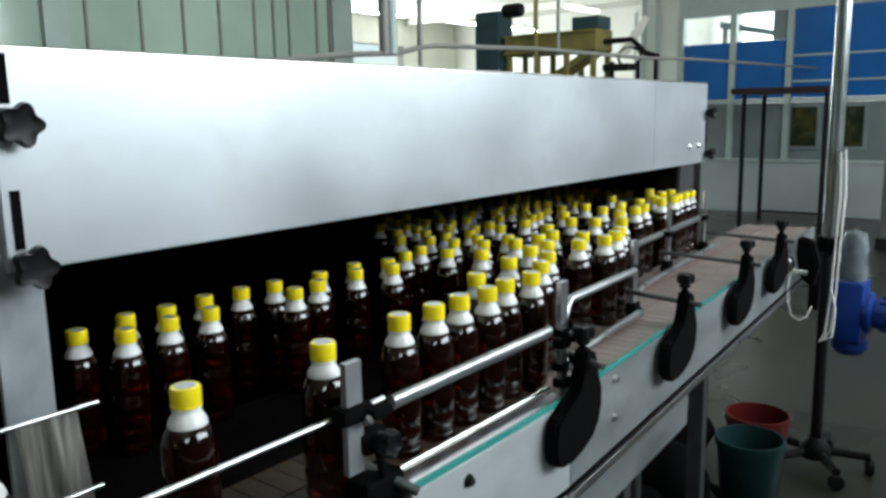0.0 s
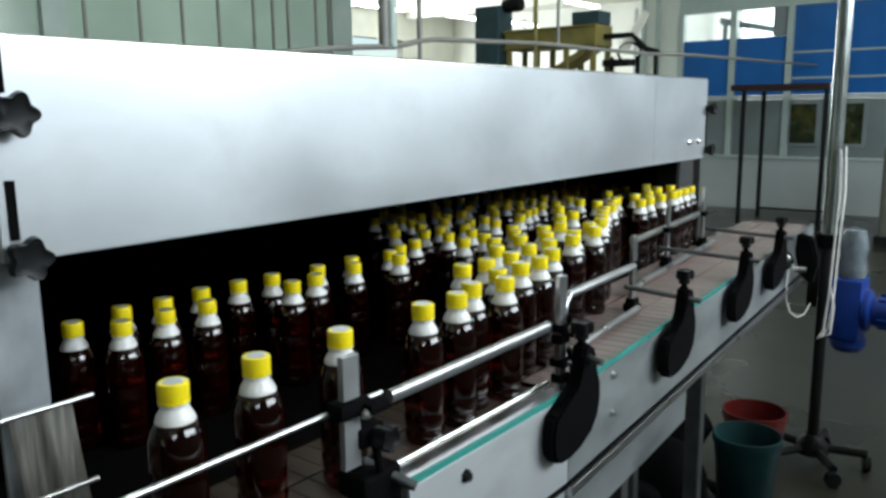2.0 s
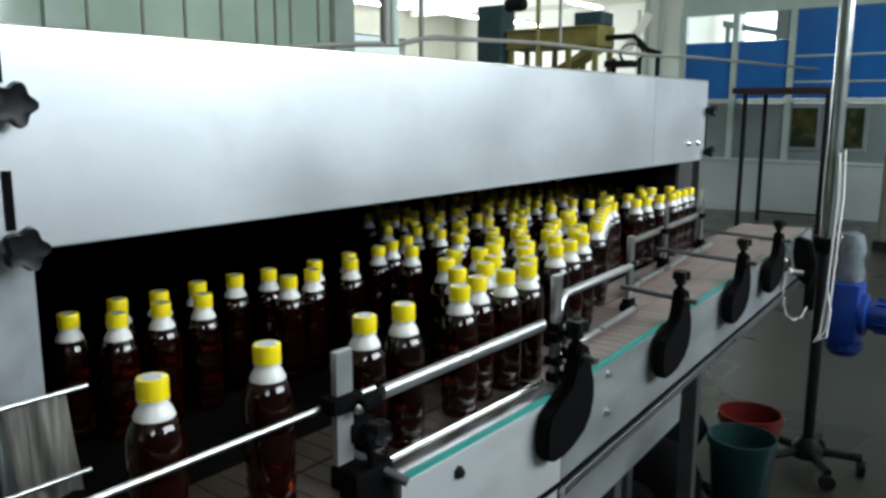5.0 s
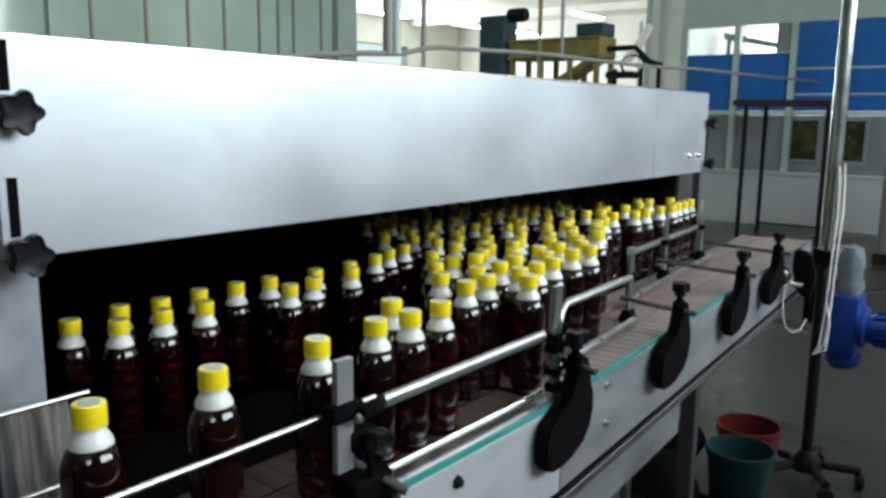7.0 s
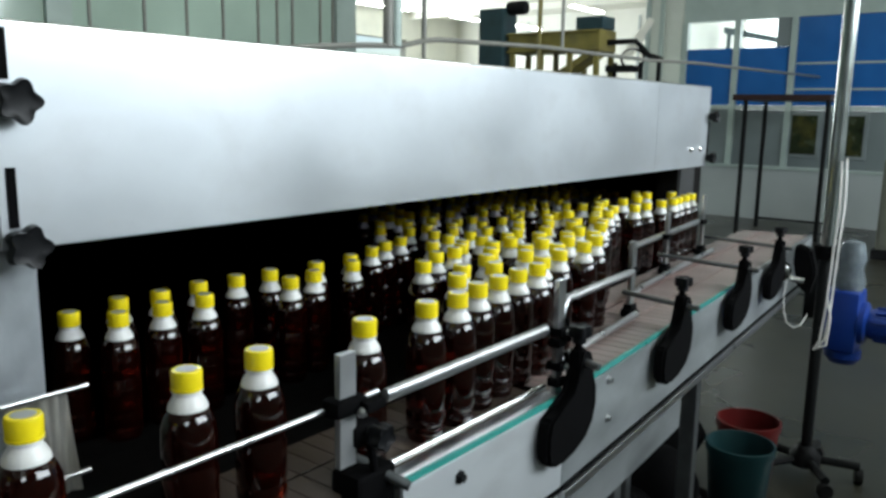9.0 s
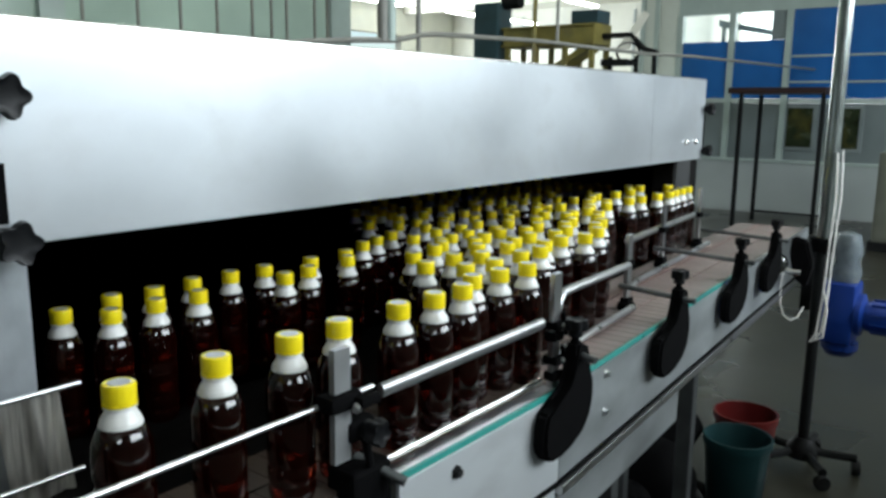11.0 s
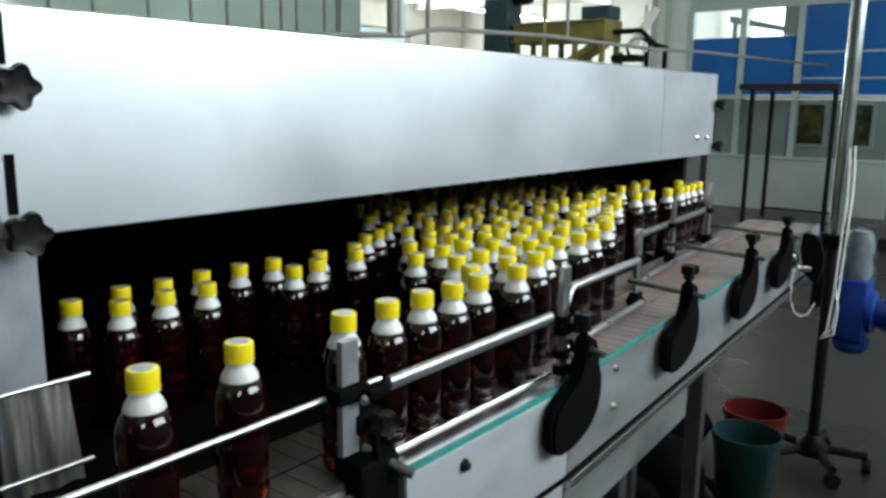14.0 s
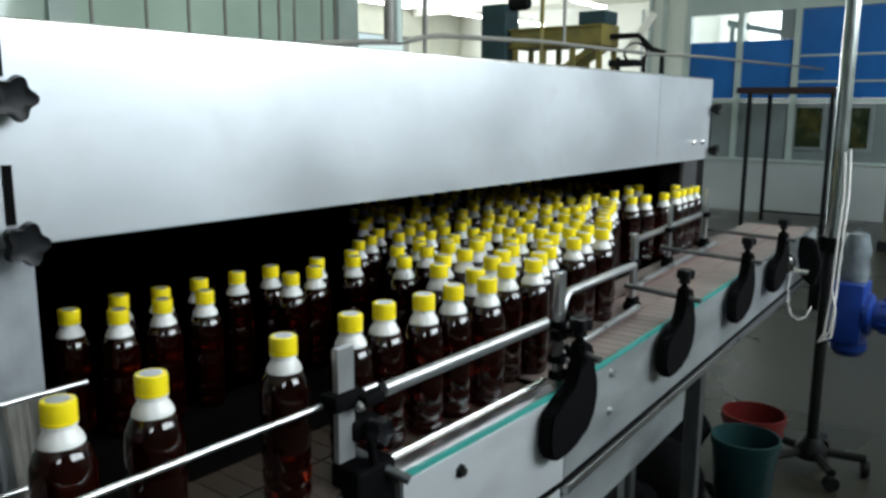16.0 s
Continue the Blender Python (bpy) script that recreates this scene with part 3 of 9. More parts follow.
for y, z in ((1.285, 1.05), (1.285, 0.985)):
    c = part("clamp", box(-0.716, -0.684, y - 0.015, y + 0.017, z - 0.008, z + 0.008, 0.004), black_plastic, rails, "black plastic rail clamp", smooth=True)
    part("screw", lathe([(0, 0), (0.006, 0), (0.006, 0.004), (0.004, 0.008), (0, 0.008)], 10, m=Matrix.Translation((-0.685, y + 0.004, z)) @ AXIS_X), steel, c, smooth=True)
    part("t_bolt", tube([(-0.69, y + 0.026, z - 0.022), (-0.69, y + 0.012, z + 0.024)], 0.004, 8), black_plastic, c, smooth=True)
# cross bar and dark holder under the first post
part("holder", box(-0.745, -0.692, 0.757, 0.833, 0.78, 0.962, 0.008), black_plastic, rails, "black end holder")
part("crossbar", tube([(-0.755, 0.790, 0.972), (-0.664, 0.829, 0.934)], 0.0075, 10), rod_steel, rails, smooth=True)

# curved clamp brackets outside the plates
ARM = [(0.013, 0.094), (0.017, 0.078), (0.026, 0.058), (0.043, 0.035), (0.055, 0.008), (0.056, -0.025), (0.046, -0.058), (0.022, -0.084), (-0.02, -0.102), (-0.06, -0.110),
       (-0.09, -0.107), (-0.112, -0.093), (-0.118, -0.07), (-0.117, -0.04), (-0.108, -0.014), (-0.06, -0.004), (-0.028, 0.012), (-0.015, 0.034), (-0.012, 0.065), (-0.011, 0.094)]
def bracket(x, y, rod_x, z=BELT):
    """A black curved arm with its knob and the rod that reaches in to the guide rail."""
    ob = base("rail_bracket", "black curved plastic bracket with knob clamping a guide rail rod", "bracket", pose(x, y, z), "rail brackets")
    bm = slab(ARM, 0.028, pose(0.016, 0, 0, 0, 0, 90), 0.006)
    part("arm", bm, black_plastic, ob, smooth=True)
    part("stem", tube([(0.016, 0, 0.088), (0.016, 0, 0.110)], 0.007, 10), black_plastic, ob, smooth=True)
    star_knob(ob, Matrix.Translation((0.016, 0, 0.102)) @ pose(0, 0, 0, 0, 0, 20), 0.023)
    part("rod", tube([(0.058, 0, 0.064), (rod_x - x, 0.01, 0.072)], 0.0065, 10), rod_steel, ob, "grey steel rod", smooth=True)
    return ob
bracket(-0.681, 1.300, -0.70)
bracket(-0.703, 1.845, -0.842)
bracket(-0.738, 2.415, -0.995)
bracket(-0.770, 2.895, -1.02)


# ---- bottle ----
def build_bottle():
    ob = base("bottle", "juice bottle, dark red-brown, with white neck and yellow cap", "bottle", None, "bottles on the conveyor")
    prof = [(0, 0.004), (0.018, 0.003), (0.0255, 0.0), (0.0285, 0.004), (0.0300, 0.012), (0.0300, 0.020), (0.0284, 0.0225), (0.0284, 0.0265), (0.0303, 0.030),
            (0.0305, 0.045), (0.0290, 0.048), (0.0290, 0.052), (0.0305, 0.055), (0.0307, 0.104), (0.0288, 0.1075), (0.0286, 0.111), (0.0304, 0.1150),
            (0.0308, 0.128), (0.0307, 0.140), (0.0303, 0.149), (0.0296, 0.156), (0.0284, 0.162), (0.0268, 0.1672), (0.0248, 0.1718), (0.0222, 0.1757), (0, 0.1765)]
    prof = [(rr * (1.045 if z < 0.160 else 1.02 if z < 0.170 else 1.0), z) for rr, z in prof]
    part("body", lathe(prof, 28), juice, ob, smooth=True)
    part("neck", lathe([(0.0226, 0.1762), (0.0225, 0.1785), (0.0212, 0.1825), (0.0184, 0.1875), (0.0158, 0.1915), (0.0150, 0.1940), (0.0150, 0.1955), (0.0172, 0.1960), (0.0172, 0.1976), (0.0155, 0.1980), (0.0155, 0.1995)], 24),
         neck_white, ob, "white shoulder and neck", smooth=True)
    bm = bmesh.new()
    n = 48
    spec = [(0.0174, 0.1982), (0.0177, 0.2010), (0.0170, 0.2013), (0.0170, 0.2022), (0.0173, 0.2192), (0.0167, 0.2215), (0.0150, 0.2222)]
    rings = []
    for j, (r, z) in enumerate(spec):
        rings.append([bm.verts.new(((r + (0.0004 if k % 2 and 3 <= j <= 4 else 0)) * math.cos(2 * math.pi * k / n), (r + (0.0004 if k % 2 and 3 <= j <= 4 else 0)) * math.sin(2 * math.pi * k / n), z)) for k in range(n)])
    for a, b in zip(rings, rings[1:]):
        for k in range(n):
            bm.faces.new((a[k], a[(k + 1) % n], b[(k + 1) % n], b[k]))
    rim = bm.faces.new(rings[-1])
    bmesh.ops.inset_individual(bm, faces=[rim], thickness=0.0025, depth=-0.0008)
    part("cap", bm, cap_yellow, ob, "yellow ribbed screw cap", smooth=True)
    part("cap_top", lathe([(0, 0.2227), (0.0108, 0.2227), (0.0116, 0.2224), (0.0116, 0.2215)], 24), cap_sheen, ob.children[-1], "grey disc with the overhead reflection in its colour")
    return ob


# ---- things beside the conveyor ----
def bucket(name, label, x, y, z, r0, r1, h, mat, tilt=0):
    ob = base(name, label, "bucket", pose(x, y, z, tilt, 0, 20))
    prof = [(0, 0.004), (r0 - 0.004, 0.0), (r0, 0.006), (r1, h - 0.03), (r1 + 0.006, h - 0.028), (r1 + 0.007, h), (r1 - 0.001, h + 0.001), (r1 - 0.004, h - 0.03), (r0 - 0.005, 0.012), (0, 0.012)]
    part("pail", lathe(prof, 36), mat, ob, smooth=True)
    pts = [((r1 + 0.008) * math.cos(a), (r1 + 0.008) * math.sin(a), h - 0.015 - 0.02 * math.sin(a)) for a in (math.pi * k / 16 for k in range(17))]
    part("handle", tube(pts, 0.0025, 8), steel, ob, smooth=True)
bucket("bucket", "teal plastic bucket standing on the floor", -0.815, 2.86, 0.0, 0.095, 0.115, 0.27, teal_plastic)
bucket("bucket", "red plastic bucket behind the teal bucket", -0.865, 3.11, 0.0, 0.095, 0.115, 0.27, red_plastic)

pump = base("floor_pump", "dark drain pump with hose on the floor by the conveyor", "pump", pose(-1.02, 2.62, 0))
part("housing", lathe([(0, 0), (0.14, 0), (0.15, 0.02), (0.14, 0.16), (0.10, 0.24), (0.05, 0.27), (0, 0.275)], 24), black_plastic, pump, "black rounded pump housing", smooth=True)
part("motor", lathe([(0, 0), (0.06, 0), (0.07, 0.02), (0.07, 0.18), (0.05, 0.20), (0, 0.20)], 20, m=pose(-0.02, 0.10, 0.18, 0, 60, 80)), black_plastic, pump, smooth=True)
part("motor", lathe([(0, 0), (0.06, 0), (0.065, 0.02), (0.065, 0.20), (0.05, 0.22), (0, 0.22)], 20, m=pose(-0.04, -0.12, 0.10, 0, 82, -60)), black_plastic, pump, smooth=True)
part("hose", tube([(0.1, 0.05, 0.12), (0.2, 0.0, 0.05), (0.26, 0.06, 0.024), (0.22, 0.2, 0.024), (0.05, 0.26, 0.024), (-0.12, 0.18, 0.024), (-0.16, -0.05, 0.024), (0.0, -0.22, 0.024), (0.2, -0.24, 0.024)], 0.022, 10), rubber, pump, "black rubber hose lying in a loop", smooth=True)

stand = base("pole_stand", "tall steel pole stand on a dark wheeled base", "stand", pose(-0.70, 3.35, 0))
part("lower_tube", tube([(0, 0, 0.08), (0, 0, 1.25)], 0.022, 16), dark_paint, stand, "dark lower tube", smooth=True)
part("upper_tube", tube([(0.004, 0, 0.95), (0.004, 0, 3.6)], 0.027, 20), pole_steel, stand, "thick steel upper tube", smooth=True)
part("collar", lathe([(0.02, 0.90), (0.045, 0.90), (0.045, 0.95), (0.02, 0.95)], 18), black_plastic, stand, smooth=True)
part("hub", lathe([(0, 0.05), (0.06, 0.05), (0.06, 0.09), (0.03, 0.13), (0, 0.13)], 18), dark_paint, stand, smooth=True)
for k in range(5):
    a = 2 * math.pi * k / 5 + 0.3
    c, s = math.cos(a), math.sin(a)
    leg = part("leg", tube([(0.03 * c, 0.03 * s, 0.075), (0.2 * c, 0.2 * s, 0.07)], 0.017, 8), dark_paint, stand, smooth=True)
    part("caster", lathe([(0, -0.015), (0.028, -0.015), (0.03, -0.01), (0.03, 0.01), (0.028, 0.015), (0, 0.015)], 16, m=pose(0.2 * c, 0.2 * s, 0.03, 90, 0, math.degrees(a) + 90)), rubber, leg, smooth=True)
cable = [(0.030, -0.030, 1.28), (0.036, -0.034, 1.2), (0.04, -0.036, 1.1), (0.035, -0.04, 0.95), (0.03, -0.045, 0.72), (0.02, -0.05, 0.58), (0.0, -0.055, 0.545), (0.045, -0.055, 0.57), (0.05, -0.05, 0.68), (0.03, -0.045, 0.76)]
part("cable", tube(cable, 0.0045, 8), cable_white, stand, "white cable hanging in a loop", smooth=True)
part("cable", tube([(p[0] + 0.016, p[1] + 0.004, p[2] + 0.01) for p in cable[:7]], 0.004, 8), cable_white, stand, smooth=True)

motor = base("gear_motor", "blue gear motor under the conveyor end, wrapped in clear film", "motor", pose(-0.635, 3.52, 0.64))
part("gearbox", box(-0.075, 0.055, -0.08, 0.08, -0.13, 0.12, 0.018), blue_paint, motor, smooth=True)
part("flange", lathe([(0, 0), (0.085, 0), (0.085, 0.02), (0.06, 0.03), (0, 0.03)], 24, m=pose(0.055, 0, -0.01, 0, 90, 0)), blue_paint, motor, smooth=True)
body = part("motor_body", lathe([(0, 0), (0.055, 0), (0.062, 0.02), (0.062, 0.19), (0.05, 0.21), (0, 0.21)], 24, m=pose(0.08, 0, -0.01, 0, 90, 0)), blue_paint, motor, smooth=True)
for k in range(10):
    a = 2 * math.pi * k / 10
    fin = box(0.11, 0.26, -0.003, 0.003, 0.06, 0.072)
    bmesh.ops.transform(fin, matrix=Matrix.Translation((0, 0, -0.01)) @ Matrix.Rotation(a, 4, "X"), verts=fin.verts)
    part("fin", fin, blue_paint, body)
part("lower_cover", lathe([(0, -0.19), (0.05, -0.185), (0.07, -0.16), (0.07, -0.13), (0, -0.13)], 20), blue_paint, motor, smooth=True)
part("film", lathe([(0.05, 0.12), (0.058, 0.16), (0.046, 0.20), (0.055, 0.25), (0.04, 0.31), (0.0, 0.325)], 14, m=pose(0.0, 0, 0)), clear_film, motor, "crumpled clear plastic film", smooth=True)
part("mount", box(-0.16, -0.07, -0.03, 0.03, -0.02, 0.26, 0.004), dark_paint, motor)
shaft = base("drive_guard", "black drive guard and steel bearing at the conveyor end", "guard", pose(-0.74, 3.2, 0.9))
part("guard", slab([(-0.03, 0.07), (0.025, 0.055), (0.05, -0.03), (0.03, -0.12), (-0.015, -0.09), (-0.035, 0.0)], 0.05, None, 0.008), black_plastic, shaft, smooth=True)
part("bearing", lathe([(0, 0), (0.04, 0), (0.04, 0.03), (0.02, 0.04), (0, 0.04)], 18, m=pose(-0.05, -0.12, -0.02, 90, 0, 0)), steel_bright, shaft, smooth=True)
part("spindle", tube([(-0.1, -0.05, -0.06), (0.02, -0.05, -0.06)], 0.012, 10), steel_bright, shaft, smooth=True)
part("cable", tube([(-0.03, -0.1, -0.05), (-0.033, -0.11, -0.11), (-0.028, -0.115, -0.17), (-0.014, -0.11, -0.215), (0.006, -0.09, -0.235), (0.025, -0.06, -0.225), (0.035, -0.03, -0.19)], 0.0019, 8), cable_white, shaft, smooth=True)

table = base("high_table", "tall dark steel platform with thin black legs", "platform", pose(-2.65, 10.2, 0))
part("top", box(-0.62, 0.48, -0.35, 0.55, 1.62, 1.69, 0.004), red_brown_paint, table, "dark red-brown platform top")
for x in (-0.47, 0.45):
    for y in (-0.3, 0.5):
        part("leg", box(x - 0.022, x + 0.022, y - 0.022, y + 0.022, 0, 1.619, 0.003), dark_paint, table)
part("brace", tube([(-0.47, 0.5, 0.12), (0.45, 0.5, 0.12)], 0.015, 8), dark_paint, table)

cabinet = base("floor_cabinet", "low olive-grey steel cabinet on a plinth by the partition", "cabinet", pose(-1.17, 9.35, 0))
part("plinth", box(-0.31, 0.31, -0.26, 0.26, 0.0, 0.10, 0.006), dark_paint, cabinet)
part("body", box(-0.28, 0.28, -0.24, 0.24, 0.101, 1.02, 0.012), olive_paint, cabinet)
part("door", box(-0.25, 0.25, -0.252, -0.241, 0.14, 0.98, 0.004), olive_paint, cabinet)

# ---- background machinery above the tunnel ----
pipe = base("overhead_pipe", "thin grey pipe run on drop rods behind the tunnel", "pipe")
part("pipe", tube([(-2.7, 1.6, 1.60), (-2.7, 2.30, 1.685), (-2.7, 2.60, 1.720), (-2.7, 2.85, 1.741), (-2.7, 3.10, 1.756), (-2.7, 3.20, 1.774), (-2.7, 3.30, 1.796), (-2.7, 3.42, 1.811), (-2.7, 3.60, 1.818), (-2.7, 3.84, 1.825), (-2.7, 4.5, 1.849), (-2.7, 5.1, 1.852), (-2.7, 6.1, 1.860), (-2.7, 7.1, 1.894), (-2.7, 11.49, 1.96)], 0.0135, 8), grey_pipe, pipe, smooth=True)
for y, z, r, mat in ((3.025, 1.745, 0.026, grey_pipe), (3.085, 1.752, 0.026, frame_mat), (3.300, 1.795, 0.014, grey_pipe), (4.72, 1.850, 0.012, grey_pipe)):
    part("drop_rod", tube([(-2.7, y, z), (-2.7, y, H)], r, 12), mat, pipe, smooth=True)
part("stub", tube([(-2.7, 3.300, 1.70), (-2.7, 3.300, 1.795)], 0.011, 8), grey_pipe, pipe, smooth=True)

filler = base("filling_machine", "dark teal machine column beside a worn yellow gantry", "machine", pose(-5.4, 8.0, 0))
part("column", box(-0.24, 0.10, -0.15, 0.15, 0, 2.62, 0.02), dark_teal_paint, filler, "dark teal upright cabinet")
part("motor", lathe([(0, -0.12), (0.07, -0.12), (0.08, -0.08), (0.08, 0.08), (0.07, 0.12), (0, 0.12)], 16, m=pose(0.2, 0, 2.62, 0, 90, 0)), dark_paint, filler, smooth=True)
gantry = base("yellow_gantry", "worn yellow steel gantry with legs and conveyor", "gantry", pose(-4.7, 8.1, 0))
part("beam", box(-0.55, 0.62, -0.2, 0.2, 2.10, 2.33, 0.01), yellow_paint, gantry)
part("box", box(0.30, 0.62, -0.15, 0.15, 2.335, 2.47, 0.01), dark_teal_paint, gantry, "dark control box")
for x in (-0.5, -0.12, 0.25, 0.58):
    for y in (-0.17, 0.17):
        part("leg", box(x - 0.025, x + 0.025, y - 0.025, y + 0.025, 0, 2.099), yellow_paint, gantry)
part("chute", slab([(-0.1, 1.72), (0.5, 2.05), (0.5, 2.12), (-0.1, 1.80)], 0.3), yellow_paint, gantry)
part("pole", tube([(-0.1, -0.25, 0), (-0.1, -0.25, 3.4)], 0.025, 10), yellow_paint, gantry, smooth=True)
part("arm", tube([(0.62, 0, 2.2), (0.95, 0, 2.2), (1.1, 0, 2.05), (1.25, 0, 2.0)], 0.03, 8), dark_paint, gantry, smooth=True)
part("bracket", box(0.65, 0.95, -0.1, 0.1, 1.88, 1.95, 0.01), dark_paint, gantry)
part("sheet", slab([(0.78, 2.06), (0.92, 2.05), (1.14, 2.40), (1.08, 2.44)], 0.02), ceiling_mat, gantry, "pale tilted guide sheet")
part("wheel", tube([(0.92 + 0.13 * math.cos(a), 0.0, 2.02 + 0.10 * math.sin(a)) for a in (math.pi * k / 10 for k in range(21))], 0.014, 6), dark_paint, gantry, "dark hoop guard", smooth=True)
for x in (0.72, 1.02, 1.22):
    part("leg", box(x - 0.018, x + 0.018, -0.018, 0.018, 0, 1.98), dark_paint, gantry, "thin dark leg")
for z in (2.12, 2.31):
    part("rail", tube([(-0.56, -0.215, z), (0.63, -0.215, z)], 0.014, 6), yellow_paint, gantry, smooth=True)

# The last four lamps hang out of view, added for general light.
for x, y in ((-12.5, 16.9), (-12.3, 19.4), (-12.7, 14.0), (-9.0, 16.7), (-6.0, 14.0), (-6.2, 17.5), (-2.0, 2.0), (-2.0, 6.0), (-5.2, 4.0), (-9.5, 6.0)):
    lamp = base("ceiling_lamp", "long white fluorescent ceiling lamp", "ceiling lamp", pose(x, y, 3.75 if y > 8 else 4.1), "ceiling lamps")
    part("housing", box(-0.09, 0.09, -0.75, 0.75, 0.03, 0.08, 0.008), ceiling_mat, lamp)
    for dx in (-0.05, 0.05):
        part("tube", tube([(dx, -0.7, 0.012), (dx, 0.7, 0.012)], 0.016, 8), lamp_glow, lamp, "lit white tube")
    for yy in (-0.5, 0.5):
        part("rod", tube([(0, yy, 0.08), (0, yy, H - lamp.location.z)], 0.006, 6), steel, lamp)

# ---- chain slats, last of the large structure ----
def slats(parent, xs, y0, y1, pitch, mat):
    """Slats of a flat-top chain, strand by strand."""
    for x0, x1 in xs:
        bm = box(x0 + 0.0015, x1 - 0.0015, 0.0008, pitch - 0.0008, -0.008, 0.0, 0.0012)
        me = bpy.data.meshes.new("slat")
        bm.to_mesh(me)
        bm.free()
        me.materials.append(mat)
        k = 0
        while y0 + (k + 1) * pitch <= y1:
            ob = new("slat", me)
            ob.parent = parent
            ob.location = (0, y0 + k * pitch, BELT)
            k += 1

slats(conveyor, [(-0.81, -0.722), (-0.90, -0.812)], 0.30, 1.28, 0.0385, chain_wet_shade)
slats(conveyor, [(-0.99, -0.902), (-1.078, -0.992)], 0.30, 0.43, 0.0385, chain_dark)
slats(second, [(-0.10, -0.008), (-0.194, -0.102), (-0.288, -0.196)], 0.0, L2, 0.0385, chain)
part("far_chain", box(-1.078, -0.722, -7.6, 0.298, BELT - 0.0085, BELT - 0.0006), chain, conveyor)

# ---- bottles ----
first = build_bottle()
used = []

def next_bottle(m):
    if not used:
        first.matrix_basis = m
        used.append(first)
    else:
        used.append(copy_thing(first, m))
    return used[-1]

def stand_bottle(x, y):
    """A bottle that stays where it is."""
    next_bottle(pose(x, y, bed_height(x, y), 0, 0, 37 * len(used)))

def slide_bottle(rows):
    """A bottle that the chain carries along: seconds, x, y."""
    turn = 37 * len(used) % 360
    ob = next_bottle(pose(rows[0][1], rows[0][2], bed_height(*rows[0][1:]), 0, 0, turn))
    walk(ob, [(t, pose(x, y, bed_height(x, y), 0, 0, turn)) for t, x, y in rows])


def motions():
    stand_bottle(-1.303, .686)
    stand_bottle(-1.335, .794)
    stand_bottle(-1.241, .740)
    stand_bottle(-1.330, .876)
    stand_bottle(-1.248, .828)
    stand_bottle(-1.344, .970)
    stand_bottle(-1.247, .915)
    stand_bottle(-1.341, 1.059)
    stand_bottle(-1.336, 1.144)
    stand_bottle(-1.244, 1.122)
    stand_bottle(-1.326, 1.269)
    stand_bottle(-1.259, 1.201)
    stand_bottle(-1.334, 1.388)
    stand_bottle(-1.279, 1.339)
    slide_bottle([(0, -1.299, 1.473), (1, -1.303, 1.502), (2, -1.314, 1.504), (3, -1.324, 1.504), (4, -1.335, 1.504), (5, -1.345, 1.504), (6, -1.352, 1.504), (7, -1.359, 1.504), (8, -1.366, 1.504), (9, -1.373, 1.504), (10, -1.381, 1.504), (11, -1.388, 1.504), (12, -1.394, 1.503), (13, -1.401, 1.502), (14, -1.408, 1.502), (15, -1.415, 1.502), (16, -1.422, 1.502)])
    slide_bottle([(0, -1.227, 1.409), (1, -1.233, 1.440), (2, -1.238, 1.452), (3, -1.243, 1.465), (4, -1.249, 1.483), (5, -1.254, 1.527), (6, -1.252, 1.566), (7, -1.251, 1.603), (8, -1.258, 1.640), (9, -1.300, 1.660), (10, -1.338, 1.666), (11, -1.354, 1.665), (12, -1.384, 1.663), (13, -1.396, 1.664), (14, -1.408, 1.666), (15, -1.423, 1.668), (16, -1.432, 1.668)])
    slide_bottle([(0, -1.524, 1.774), (1, -1.531, 1.774), (2, -1.538, 1.774), (3, -1.545, 1.774), (4, -1.554, 1.773), (5, -1.561, 1.773), (6, -1.568, 1.773), (7, -1.575, 1.773), (8, -1.583, 1.773), (9, -1.593, 1.772), (10, -1.603, 1.769), (11, -1.614, 1.767), (12, -1.624, 1.766), (13, -1.633, 1.765), (14, -1.645, 1.761), (15, -1.652, 1.761), (16, -1.660, 1.761)])
    slide_bottle([(0, -1.336, 1.581), (1, -1.343, 1.581), (2, -1.352, 1.584), (3, -1.359, 1.585), (4, -1.367, 1.587), (5, -1.374, 1.587), (6, -1.381, 1.587), (7, -1.388, 1.587), (8, -1.396, 1.587), (9, -1.403, 1.587), (10, -1.410, 1.587), (11, -1.417, 1.587), (12, -1.427, 1.585), (13, -1.434, 1.584), (14, -1.442, 1.584), (15, -1.449, 1.583), (16, -1.457, 1.583)])
    slide_bottle([(0, -1.361, 1.673), (1, -1.368, 1.673), (2, -1.375, 1.673), (3, -1.382, 1.673), (4, -1.389, 1.673), (5, -1.396, 1.673), (6, -1.403, 1.673), (7, -1.410, 1.673), (8, -1.417, 1.673), (9, -1.425, 1.673), (10, -1.432, 1.673), (11, -1.442, 1.674), (12, -1.472, 1.677), (13, -1.483, 1.678), (14, -1.496, 1.678), (15, -1.510, 1.679), (16, -1.520, 1.680)])
    slide_bottle([(0, -1.445, 1.815), (1, -1.452, 1.815), (2, -1.459, 1.815), (3, -1.467, 1.815), (4, -1.476, 1.815), (5, -1.483, 1.815), (6, -1.490, 1.815), (7, -1.497, 1.815), (8, -1.505, 1.815), (9, -1.516, 1.815), (10, -1.527, 1.814), (11, -1.537, 1.812), (12, -1.548, 1.811), (13, -1.556, 1.809), (14, -1.569, 1.807), (15, -1.576, 1.807), (16, -1.584, 1.807)])
